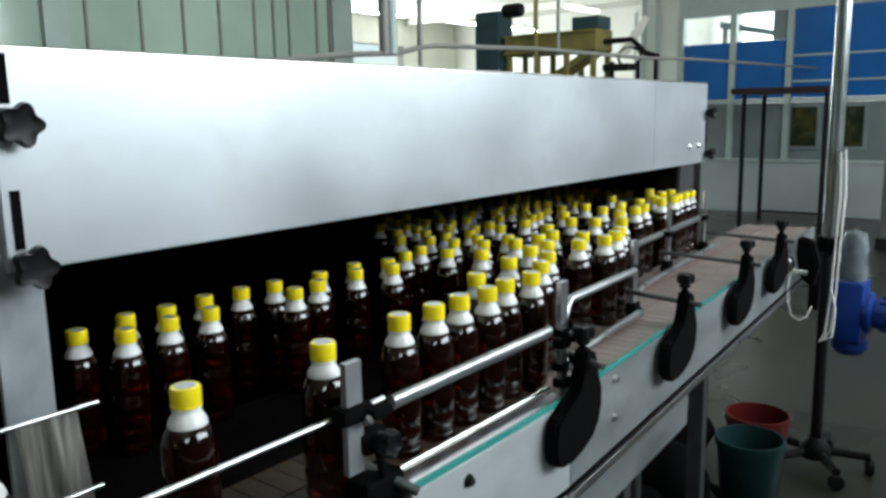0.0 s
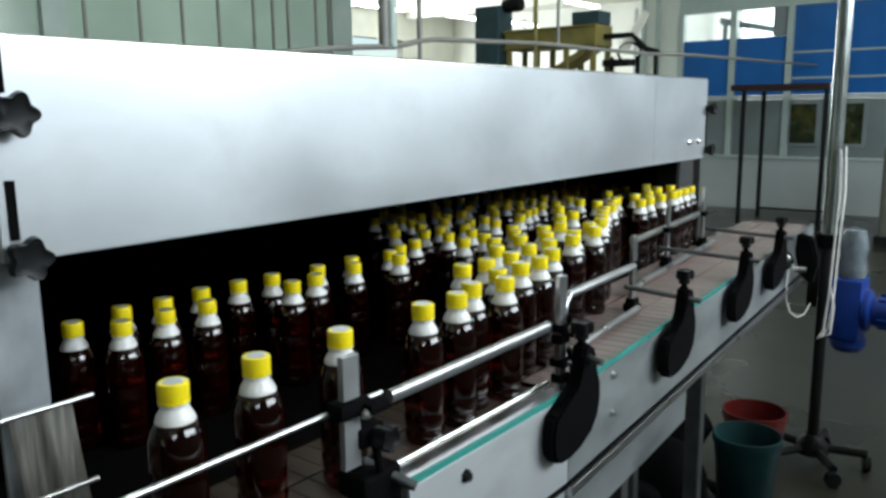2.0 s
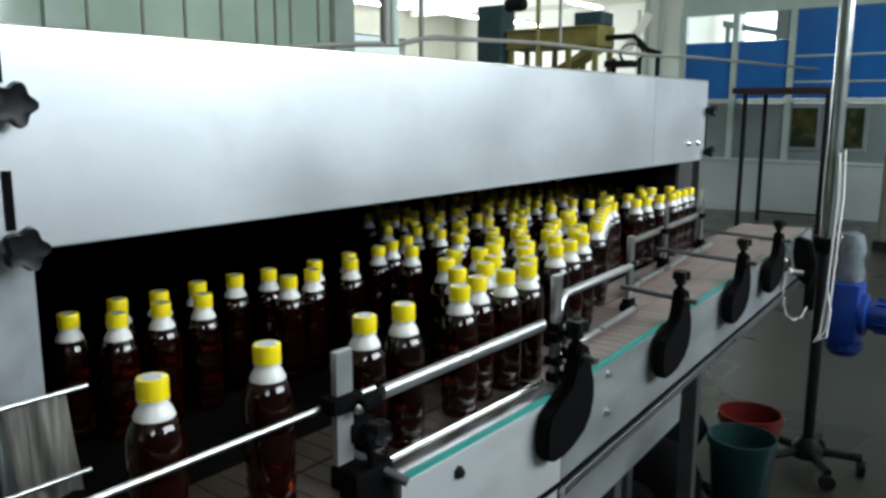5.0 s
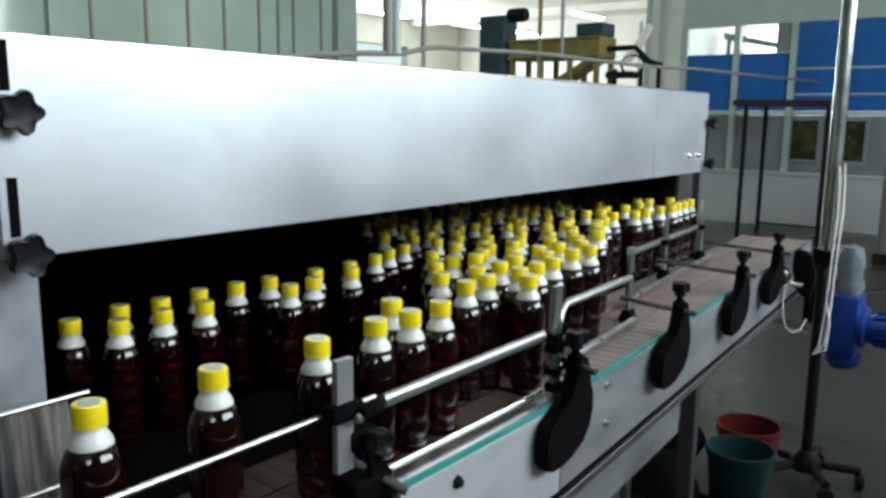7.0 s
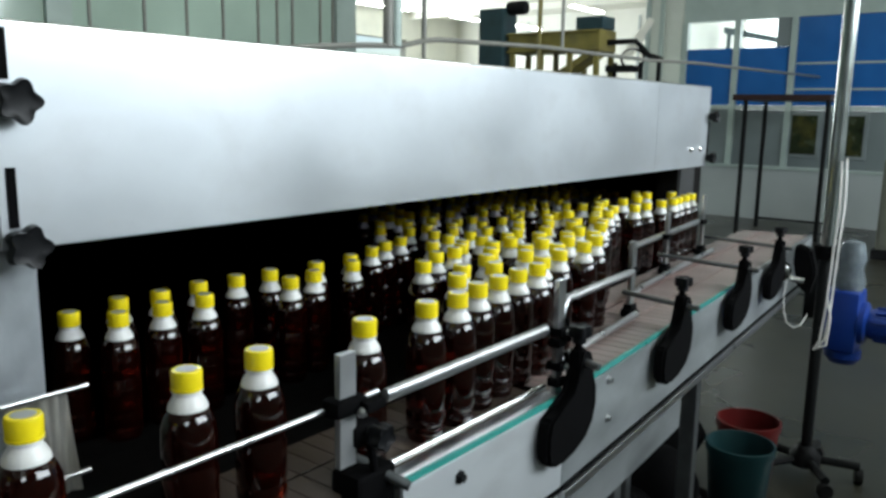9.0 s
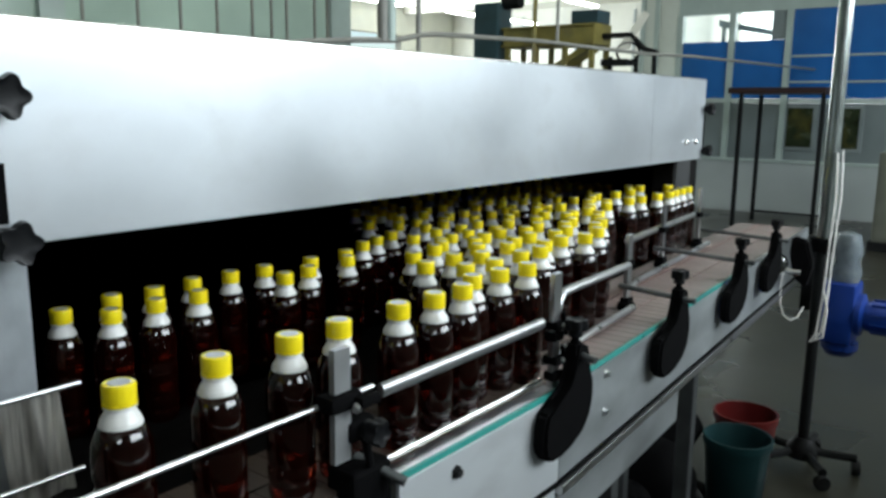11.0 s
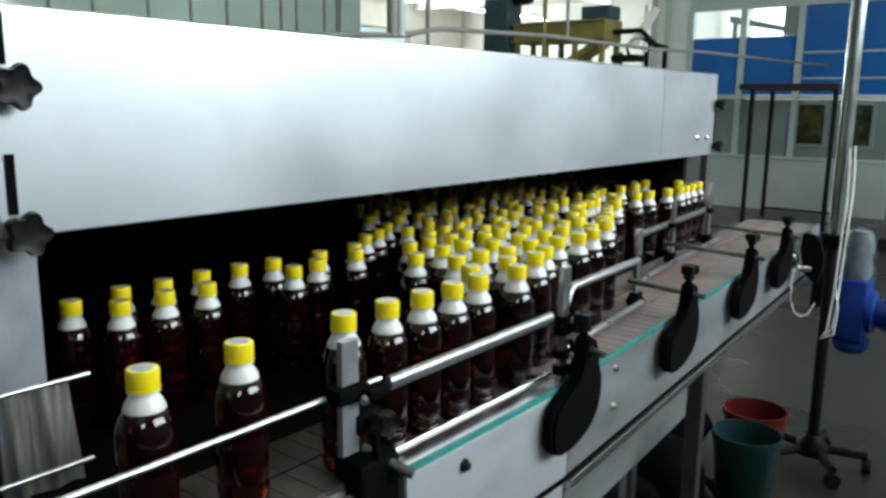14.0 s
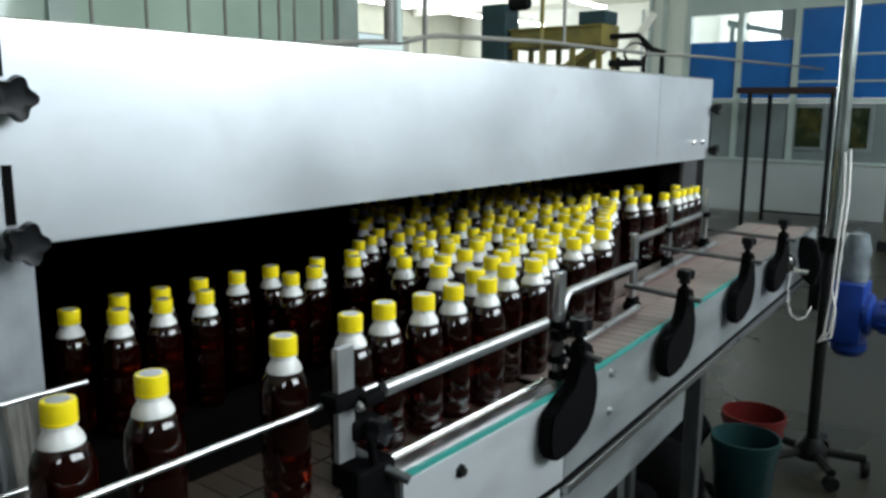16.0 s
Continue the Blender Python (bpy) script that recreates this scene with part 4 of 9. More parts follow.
    slide_bottle([(0, -1.455, 1.903), (1, -1.462, 1.903), (2, -1.470, 1.903), (3, -1.477, 1.903), (4, -1.484, 1.903), (5, -1.491, 1.903), (6, -1.498, 1.903), (7, -1.505, 1.903), (8, -1.512, 1.903), (9, -1.519, 1.904), (10, -1.530, 1.903), (11, -1.540, 1.901), (12, -1.548, 1.900), (13, -1.557, 1.898), (14, -1.564, 1.898), (15, -1.572, 1.897), (16, -1.581, 1.895)])
    slide_bottle([(0, -1.554, 2.045), (1, -1.561, 2.045), (2, -1.568, 2.045), (3, -1.575, 2.045), (4, -1.582, 2.045), (5, -1.589, 2.045), (6, -1.596, 2.045), (7, -1.603, 2.045), (8, -1.610, 2.045), (9, -1.617, 2.045), (10, -1.624, 2.045), (11, -1.632, 2.045), (12, -1.639, 2.045), (13, -1.647, 2.044), (14, -1.657, 2.043), (15, -1.666, 2.042), (16, -1.682, 2.036)])
    slide_bottle([(0, -1.235, 1.630), (1, -1.230, 1.663), (2, -1.238, 1.712), (3, -1.262, 1.744), (4, -1.278, 1.762), (5, -1.291, 1.769), (6, -1.303, 1.776), (7, -1.314, 1.782), (8, -1.332, 1.782), (9, -1.346, 1.787), (10, -1.362, 1.788), (11, -1.376, 1.789), (12, -1.391, 1.790), (13, -1.403, 1.790), (14, -1.431, 1.783), (15, -1.453, 1.770), (16, -1.476, 1.765)])
    slide_bottle([(0, -1.357, 1.816), (1, -1.364, 1.816), (2, -1.371, 1.816), (3, -1.378, 1.816), (4, -1.387, 1.818), (5, -1.395, 1.818), (6, -1.402, 1.818), (7, -1.409, 1.818), (8, -1.417, 1.819), (9, -1.428, 1.823), (10, -1.440, 1.831), (11, -1.452, 1.835), (12, -1.464, 1.839), (13, -1.474, 1.842), (14, -1.491, 1.849), (15, -1.498, 1.848), (16, -1.506, 1.848)])
    slide_bottle([(0, -1.424, 1.985), (1, -1.431, 1.985), (2, -1.438, 1.985), (3, -1.445, 1.985), (4, -1.452, 1.986), (5, -1.459, 1.986), (6, -1.466, 1.986), (7, -1.473, 1.986), (8, -1.480, 1.986), (9, -1.487, 1.986), (10, -1.497, 1.989), (11, -1.508, 1.995), (12, -1.518, 1.997), (13, -1.529, 1.999), (14, -1.543, 2.003), (15, -1.551, 2.004), (16, -1.564, 1.999)])
    slide_bottle([(0, -1.470, 2.074), (1, -1.477, 2.074), (2, -1.484, 2.074), (3, -1.491, 2.074), (4, -1.498, 2.074), (5, -1.506, 2.074), (6, -1.513, 2.074), (7, -1.520, 2.074), (8, -1.527, 2.074), (9, -1.534, 2.074), (10, -1.541, 2.074), (11, -1.548, 2.074), (12, -1.557, 2.077), (13, -1.566, 2.080), (14, -1.579, 2.084), (15, -1.589, 2.085), (16, -1.610, 2.089)])
    slide_bottle([(0, -1.475, 2.162), (1, -1.482, 2.162), (2, -1.489, 2.162), (3, -1.496, 2.162), (4, -1.503, 2.162), (5, -1.510, 2.162), (6, -1.517, 2.162), (7, -1.524, 2.162), (8, -1.531, 2.162), (9, -1.539, 2.162), (10, -1.546, 2.162), (11, -1.553, 2.163), (12, -1.560, 2.165), (13, -1.569, 2.168), (14, -1.578, 2.173), (15, -1.585, 2.174), (16, -1.597, 2.176)])
    slide_bottle([(0, -1.542, 2.322), (1, -1.550, 2.322), (2, -1.557, 2.322), (3, -1.564, 2.322), (4, -1.571, 2.322), (5, -1.578, 2.322), (6, -1.585, 2.322), (7, -1.592, 2.322), (8, -1.599, 2.322), (9, -1.606, 2.322), (10, -1.613, 2.322), (11, -1.620, 2.322), (12, -1.627, 2.322), (13, -1.634, 2.322), (14, -1.642, 2.322), (15, -1.649, 2.322), (16, -1.656, 2.322)])
    slide_bottle([(0, -1.384, 2.092), (1, -1.391, 2.092), (2, -1.398, 2.092), (3, -1.405, 2.092), (4, -1.412, 2.092), (5, -1.419, 2.092), (6, -1.426, 2.092), (7, -1.433, 2.092), (8, -1.440, 2.092), (9, -1.447, 2.092), (10, -1.454, 2.092), (11, -1.461, 2.092), (12, -1.468, 2.092), (13, -1.476, 2.092), (14, -1.490, 2.089), (15, -1.500, 2.086), (16, -1.523, 2.077)])
    slide_bottle([(0, -1.328, 1.892), (1, -1.343, 1.901), (2, -1.355, 1.906), (3, -1.366, 1.908), (4, -1.376, 1.909), (5, -1.384, 1.909), (6, -1.393, 1.908), (7, -1.400, 1.908), (8, -1.410, 1.909), (9, -1.427, 1.912), (10, -1.443, 1.919), (11, -1.455, 1.925), (12, -1.464, 1.928), (13, -1.474, 1.930), (14, -1.484, 1.937), (15, -1.493, 1.937), (16, -1.502, 1.936)])
    slide_bottle([(0, -1.210, 1.756), (1, -1.219, 1.773), (2, -1.225, 1.788), (3, -1.235, 1.807), (4, -1.239, 1.836), (5, -1.256, 1.886), (6, -1.293, 1.919), (7, -1.315, 1.941), (8, -1.329, 1.956), (9, -1.341, 1.968), (10, -1.365, 1.982), (11, -1.374, 1.988), (12, -1.388, 1.994), (13, -1.403, 1.998), (14, -1.421, 2.005), (15, -1.437, 2.009), (16, -1.461, 2.014)])
    slide_bottle([(0, -1.030, 1.495), (1, -1.042, 1.542), (2, -1.055, 1.586), (3, -1.065, 1.608), (4, -1.110, 1.671), (5, -1.133, 1.705), (6, -1.194, 1.780), (7, -1.247, 1.821), (8, -1.313, 1.865), (9, -1.339, 1.882), (10, -1.358, 1.893), (11, -1.370, 1.900), (12, -1.378, 1.904), (13, -1.388, 1.910), (14, -1.398, 1.920), (15, -1.406, 1.925), (16, -1.413, 1.926)])
    slide_bottle([(0, -.857, 1.236), (1, -.881, 1.283), (2, -.889, 1.320), (3, -.905, 1.350), (4, -.934, 1.378), (5, -.954, 1.399), (6, -.962, 1.415), (7, -1.003, 1.450), (8, -1.078, 1.509), (9, -1.126, 1.554), (10, -1.195, 1.601), (11, -1.229, 1.624), (12, -1.289, 1.643), (13, -1.306, 1.648), (14, -1.320, 1.654), (15, -1.336, 1.652), (16, -1.345, 1.652)])
    slide_bottle([(0, -.897, 1.407), (1, -.934, 1.449), (2, -.961, 1.460), (3, -.975, 1.487), (4, -1.001, 1.534), (5, -1.023, 1.562), (6, -1.038, 1.592), (7, -1.114, 1.661), (8, -1.181, 1.722), (9, -1.208, 1.752), (10, -1.245, 1.783), (11, -1.274, 1.804), (12, -1.293, 1.819), (13, -1.321, 1.833), (14, -1.363, 1.839), (15, -1.395, 1.837), (16, -1.406, 1.837)])
    slide_bottle([(0, -1.174, 1.821), (1, -1.198, 1.861), (2, -1.223, 1.923), (3, -1.236, 1.976), (4, -1.247, 2.024), (5, -1.263, 2.043), (6, -1.285, 2.067), (7, -1.308, 2.099), (8, -1.327, 2.123), (9, -1.345, 2.147), (10, -1.361, 2.175), (11, -1.373, 2.190), (12, -1.384, 2.197), (13, -1.395, 2.202), (14, -1.404, 2.207), (15, -1.412, 2.209), (16, -1.417, 2.217)])
    slide_bottle([(0, -1.048, 1.663), (1, -1.063, 1.692), (2, -1.104, 1.753), (3, -1.123, 1.787), (4, -1.138, 1.836), (5, -1.157, 1.874), (6, -1.180, 1.914), (7, -1.208, 1.953), (8, -1.223, 1.978), (9, -1.263, 2.019), (10, -1.298, 2.061), (11, -1.327, 2.088), (12, -1.351, 2.104), (13, -1.381, 2.114), (14, -1.407, 2.119), (15, -1.419, 2.121), (16, -1.460, 2.140)])
    slide_bottle([(0, -.938, 1.555), (1, -.958, 1.576), (2, -.999, 1.614), (3, -1.008, 1.636), (4, -1.049, 1.693), (5, -1.069, 1.722), (6, -1.108, 1.783), (7, -1.124, 1.812), (8, -1.136, 1.834), (9, -1.176, 1.877), (10, -1.226, 1.932), (11, -1.241, 1.955), (12, -1.244, 1.969), (13, -1.273, 2.003), (14, -1.313, 2.043), (15, -1.326, 2.061), (16, -1.383, 2.096)])
    slide_bottle([(0, -1.018, 1.724), (1, -1.030, 1.751), (2, -1.045, 1.798), (3, -1.056, 1.846), (4, -1.067, 1.894), (5, -1.073, 1.918), (6, -1.105, 1.962), (7, -1.178, 2.047), (8, -1.200, 2.089), (9, -1.224, 2.119), (10, -1.253, 2.147), (11, -1.285, 2.184), (12, -1.317, 2.216), (13, -1.343, 2.240), (14, -1.363, 2.260), (15, -1.376, 2.271), (16, -1.387, 2.284)])
    slide_bottle([(0, -1.324, 2.143), (1, -1.336, 2.151), (2, -1.348, 2.158), (3, -1.358, 2.163), (4, -1.368, 2.167), (5, -1.377, 2.170), (6, -1.389, 2.174), (7, -1.407, 2.182), (8, -1.422, 2.186), (9, -1.438, 2.190), (10, -1.453, 2.192), (11, -1.463, 2.192), (12, -1.473, 2.192), (13, -1.483, 2.192), (14, -1.492, 2.192), (15, -1.499, 2.192), (16, -1.515, 2.209)])
    slide_bottle([(0, -1.396, 2.297), (1, -1.408, 2.303), (2, -1.418, 2.308), (3, -1.427, 2.311), (4, -1.435, 2.312), (5, -1.442, 2.312), (6, -1.449, 2.312), (7, -1.456, 2.312), (8, -1.463, 2.311), (9, -1.470, 2.311), (10, -1.477, 2.311), (11, -1.484, 2.311), (12, -1.491, 2.311), (13, -1.498, 2.310), (14, -1.504, 2.309), (15, -1.511, 2.309), (16, -1.518, 2.309)])
    slide_bottle([(0, -1.510, 2.438), (1, -1.518, 2.438), (2, -1.525, 2.439), (3, -1.533, 2.439), (4, -1.540, 2.439), (5, -1.548, 2.439), (6, -1.555, 2.439), (7, -1.563, 2.440), (8, -1.570, 2.440), (9, -1.577, 2.440), (10, -1.584, 2.440), (11, -1.591, 2.440), (12, -1.598, 2.440), (13, -1.606, 2.440), (14, -1.614, 2.441), (15, -1.621, 2.441), (16, -1.629, 2.441)])
    slide_bottle([(0, -1.489, 2.547), (1, -1.502, 2.557), (2, -1.515, 2.566), (3, -1.526, 2.574), (4, -1.537, 2.579), (5, -1.546, 2.583), (6, -1.554, 2.585), (7, -1.562, 2.586), (8, -1.569, 2.586), (9, -1.576, 2.586), (10, -1.583, 2.586), (11, -1.590, 2.586), (12, -1.597, 2.586), (13, -1.604, 2.586), (14, -1.611, 2.586), (15, -1.618, 2.586), (16, -1.625, 2.586)])
    slide_bottle([(0, -1.411, 2.366), (1, -1.424, 2.375), (2, -1.438, 2.383), (3, -1.451, 2.390), (4, -1.461, 2.394), (5, -1.471, 2.395), (6, -1.478, 2.395), (7, -1.486, 2.395), (8, -1.494, 2.394), (9, -1.501, 2.394), (10, -1.509, 2.394), (11, -1.516, 2.394), (12, -1.523, 2.394), (13, -1.532, 2.392), (14, -1.542, 2.389), (15, -1.550, 2.389), (16, -1.557, 2.389)])
    slide_bottle([(0, -1.215, 2.197), (1, -1.231, 2.214), (2, -1.251, 2.235), (3, -1.274, 2.261), (4, -1.293, 2.282), (5, -1.313, 2.302), (6, -1.332, 2.321), (7, -1.352, 2.341), (8, -1.371, 2.360), (9, -1.386, 2.374), (10, -1.401, 2.387), (11, -1.415, 2.399), (12, -1.429, 2.410), (13, -1.450, 2.425), (14, -1.469, 2.438), (15, -1.481, 2.443), (16, -1.490, 2.446)])
    slide_bottle([(0, -1.125, 1.946), (1, -1.121, 1.981), (2, -1.111, 1.998), (3, -1.113, 2.024), (4, -1.104, 2.037), (5, -1.117, 2.052), (6, -1.129, 2.068), (7, -1.136, 2.080), (8, -1.182, 2.130), (9, -1.225, 2.174), (10, -1.252, 2.201), (11, -1.273, 2.222), (12, -1.289, 2.240), (13, -1.305, 2.258), (14, -1.316, 2.272), (15, -1.330, 2.287), (16, -1.342, 2.303)])
    slide_bottle([(0, -1.023, 1.799), (1, -1.026, 1.821), (2, -1.033, 1.862), (3, -1.050, 1.915), (4, -1.043, 1.936), (5, -1.044, 1.948), (6, -1.049, 1.962), (7, -1.055, 1.973), (8, -1.058, 1.992), (9, -1.070, 2.014), (10, -1.078, 2.031), (11, -1.087, 2.049), (12, -1.099, 2.071), (13, -1.116, 2.097), (14, -1.127, 2.114), (15, -1.136, 2.126), (16, -1.145, 2.138)])
    slide_bottle([(0, -.943, 1.639), (1, -.948, 1.656), (2, -.971, 1.687), (3, -.996, 1.733), (4, -1.010, 1.779), (5, -1.022, 1.807), (6, -1.039, 1.834), (7, -1.068, 1.878), (8, -1.111, 1.941), (9, -1.146, 1.992), (10, -1.169, 2.028), (11, -1.182, 2.053), (12, -1.187, 2.067), (13, -1.201, 2.087), (14, -1.217, 2.109), (15, -1.235, 2.126), (16, -1.253, 2.146)])
    slide_bottle([(0, -.886, 1.688), (1, -.922, 1.734), (2, -.931, 1.751), (3, -.938, 1.782), (4, -.942, 1.818), (5, -.952, 1.836), (6, -.971, 1.854), (7, -1.011, 1.896), (8, -1.033, 1.927), (9, -1.048, 1.951), (10, -1.066, 1.975), (11, -1.078, 1.996), (12, -1.089, 2.017), (13, -1.098, 2.036), (14, -1.112, 2.056), (15, -1.139, 2.086), (16, -1.172, 2.120)])
    slide_bottle([(0, -.865, 1.511), (1, -.883, 1.590), (2, -.895, 1.677), (3, -.912, 1.710), (4, -.921, 1.743), (5, -.929, 1.765), (6, -.938, 1.786), (7, -.954, 1.825), (8, -.966, 1.850), (9, -.982, 1.867), (10, -1.003, 1.888), (11, -1.011, 1.905), (12, -1.018, 1.923), (13, -1.029, 1.943), (14, -1.042, 1.961), (15, -1.055, 1.977), (16, -1.051, 1.988)])
    slide_bottle([(0, -.819, 1.406), (1, -.884, 1.515), (2, -.907, 1.592), (3, -.917, 1.632), (4, -.942, 1.669), (5, -.966, 1.700), (6, -.980, 1.726), (7, -.999, 1.761), (8, -1.039, 1.812), (9, -1.076, 1.861), (10, -1.111, 1.903), (11, -1.144, 1.948), (12, -1.184, 2.000), (13, -1.217, 2.040), (14, -1.249, 2.078), (15, -1.274, 2.100), (16, -1.306, 2.131)])
    slide_bottle([(0, -.777, 1.302), (1, -.860, 1.444), (2, -.913, 1.515), (3, -.935, 1.556), (4, -.962, 1.581), (5, -.974, 1.598), (6, -1.017, 1.648), (7, -1.065, 1.693), (8, -1.130, 1.755), (9, -1.136, 1.769), (10, -1.183, 1.821), (11, -1.226, 1.865), (12, -1.275, 1.910), (13, -1.298, 1.936), (14, -1.324, 1.967), (15, -1.345, 1.987), (16, -1.372, 2.008)])
    slide_bottle([(0, -.783, 1.223), (1, -.811, 1.388), (2, -.841, 1.492), (3, -.858, 1.584), (4, -.867, 1.672), (5, -.879, 1.709), (6, -.893, 1.726), (7, -.910, 1.764), (8, -.913, 1.798), (9, -.917, 1.827), (10, -.925, 1.857), (11, -.942, 1.937), (12, -.959, 1.966), (13, -.975, 1.989), (14, -.994, 2.018), (15, -1.012, 2.058), (16, -1.032, 2.104)])
    slide_bottle([(0, -.771, 1.149), (1, -.810, 1.313), (2, -.891, 1.410), (3, -.911, 1.423), (4, -.954, 1.444), (5, -.963, 1.461), (6, -1.006, 1.495), (7, -1.048, 1.537), (8, -1.122, 1.603), (9, -1.213, 1.676), (10, -1.241, 1.699), (11, -1.267, 1.718), (12, -1.293, 1.735), (13, -1.312, 1.744), (14, -1.348, 1.752), (15, -1.366, 1.753), (16, -1.388, 1.751)])
    slide_bottle([(0, -.775, 1.074), (1, -.848, 1.187), (2, -.900, 1.254), (3, -.961, 1.308), (4, -.996, 1.362), (5, -1.008, 1.380), (6, -1.028, 1.406), (7, -1.050, 1.429), (8, -1.057, 1.442), (9, -1.083, 1.471), (10, -1.133, 1.507), (11, -1.147, 1.522), (12, -1.152, 1.534), (13, -1.163, 1.548), (14, -1.181, 1.566), (15, -1.199, 1.591), (16, -1.213, 1.607)])
    slide_bottle([(0, -.770, 1.000), (1, -.776, 1.226), (2, -.817, 1.402), (3, -.875, 1.511), (4, -.889, 1.599), (5, -.916, 1.643), (6, -.931, 1.659), (7, -.935, 1.693), (8, -.946, 1.731), (9, -.957, 1.765), (10, -.970, 1.793), (11, -.987, 1.827), (12, -1.009, 1.858), (13, -1.027, 1.886), (14, -1.040, 1.912), (15, -1.069, 1.942), (16, -1.089, 1.973)])
    slide_bottle([(0, -.773, .920), (1, -.789, 1.142), (2, -.814, 1.327), (3, -.837, 1.446), (4, -.845, 1.538), (5, -.852, 1.603), (6, -.855, 1.662), (7, -.859, 1.709), (8, -.864, 1.740), (9, -.878, 1.763), (10, -.895, 1.787), (11, -.919, 1.862), (12, -.940, 1.894), (13, -.948, 1.919), (14, -.958, 1.952), (15, -.976, 1.990), (16, -.998, 2.034)])
    slide_bottle([(0, -.937, 1.801), (1, -.950, 1.844), (2, -.961, 1.886), (3, -.967, 1.927), (4, -.972, 1.964), (5, -.978, 1.979), (6, -.984, 1.994), (7, -.991, 2.012), (8, -.997, 2.028), (9, -1.005, 2.045), (10, -1.013, 2.062), (11, -1.020, 2.079), (12, -1.028, 2.097), (13, -1.036, 2.122), (14, -1.056, 2.198), (15, -1.078, 2.249), (16, -1.089, 2.255)])
    slide_bottle([(0, -.865, 1.779), (1, -.888, 1.802), (2, -.915, 1.826), (3, -.928, 1.859), (4, -.940, 1.895), (5, -.946, 1.911), (6, -.953, 1.926), (7, -.960, 1.943), (8, -.966, 1.958), (9, -.975, 1.975), (10, -.984, 1.991), (11, -.990, 2.008), (12, -1.005, 2.026), (13, -1.022, 2.048), (14, -1.028, 2.087), (15, -1.044, 2.130), (16, -1.063, 2.185)])
    slide_bottle([(0, -.874, 1.854), (1, -.950, 1.924), (2, -.970, 1.965), (3, -.989, 2.009), (4, -1.003, 2.035), (5, -1.008, 2.047), (6, -1.019, 2.060), (7, -1.035, 2.073), (8, -1.045, 2.085), (9, -1.055, 2.100), (10, -1.067, 2.114), (11, -1.079, 2.125), (12, -1.093, 2.135), (13, -1.111, 2.150), (14, -1.125, 2.161), (15, -1.134, 2.171), (16, -1.149, 2.186)])
    slide_bottle([(0, -.897, 1.925), (1, -.984, 1.993), (2, -1.002, 2.037), (3, -1.022, 2.080), (4, -1.033, 2.105), (5, -1.039, 2.116), (6, -1.050, 2.128), (7, -1.064, 2.141), (8, -1.075, 2.154), (9, -1.086, 2.169), (10, -1.096, 2.184), (11, -1.108, 2.194), (12, -1.119, 2.205), (13, -1.129, 2.217), (14, -1.137, 2.223), (15, -1.155, 2.236), (16, -1.173, 2.252)])
    slide_bottle([(0, -1.034, 2.054), (1, -1.040, 2.090), (2, -1.046, 2.130), (3, -1.054, 2.150), (4, -1.064, 2.175), (5, -1.068, 2.185), (6, -1.075, 2.199), (7, -1.080, 2.215), (8, -1.084, 2.228), (9, -1.086, 2.244), (10, -1.089, 2.259), (11, -1.092, 2.272), (12, -1.099, 2.307), (13, -1.104, 2.310), (14, -1.110, 2.310), (15, -1.117, 2.313), (16, -1.123, 2.322)])
    slide_bottle([(0, -1.141, 2.311), (1, -1.153, 2.318), (2, -1.164, 2.324), (3, -1.178, 2.334), (4, -1.192, 2.346), (5, -1.204, 2.357), (6, -1.217, 2.369), (7, -1.230, 2.383), (8, -1.246, 2.399), (9, -1.275, 2.434), (10, -1.303, 2.466), (11, -1.324, 2.490), (12, -1.346, 2.515), (13, -1.363, 2.534), (14, -1.380, 2.552), (15, -1.397, 2.570), (16, -1.416, 2.590)])
    slide_bottle([(0, -1.105, 2.044), (1, -1.113, 2.070), (2, -1.116, 2.079), (3, -1.125, 2.093), (4, -1.130, 2.103), (5, -1.141, 2.117), (6, -1.152, 2.131), (7, -1.162, 2.146), (8, -1.173, 2.163), (9, -1.186, 2.178), (10, -1.200, 2.193), (11, -1.216, 2.209), (12, -1.231, 2.226), (13, -1.255, 2.254), (14, -1.282, 2.285), (15, -1.302, 2.307), (16, -1.318, 2.327)])
    slide_bottle([(0, -1.452, 2.597), (1, -1.473, 2.616), (2, -1.490, 2.631), (3, -1.506, 2.645), (4, -1.520, 2.657), (5, -1.533, 2.667), (6, -1.546, 2.676), (7, -1.557, 2.682), (8, -1.567, 2.688), (9, -1.578, 2.690), (10, -1.586, 2.689), (11, -1.593, 2.689), (12, -1.601, 2.689), (13, -1.608, 2.689), (14, -1.615, 2.689), (15, -1.622, 2.689), (16, -1.629, 2.689)])
    slide_bottle([(0, -1.505, 2.783), (1, -1.520, 2.797), (2, -1.534, 2.810), (3, -1.547, 2.821), (4, -1.560, 2.831), (5, -1.571, 2.839), (6, -1.582, 2.845), (7, -1.591, 2.849), (8, -1.600, 2.851), (9, -1.607, 2.852), (10, -1.614, 2.852), (11, -1.621, 2.852), (12, -1.628, 2.852), (13, -1.635, 2.852), (14, -1.642, 2.852), (15, -1.649, 2.852), (16, -1.656, 2.852)])
    slide_bottle([(0, -1.270, 2.438), (1, -1.299, 2.472), (2, -1.320, 2.497), (3, -1.342, 2.523), (4, -1.364, 2.548), (5, -1.381, 2.567), (6, -1.398, 2.585), (7, -1.415, 2.604), (8, -1.433, 2.624), (9, -1.467, 2.662), (10, -1.493, 2.691), (11, -1.513, 2.709), (12, -1.531, 2.726), (13, -1.544, 2.737), (14, -1.556, 2.746), (15, -1.567, 2.753), (16, -1.578, 2.759)])
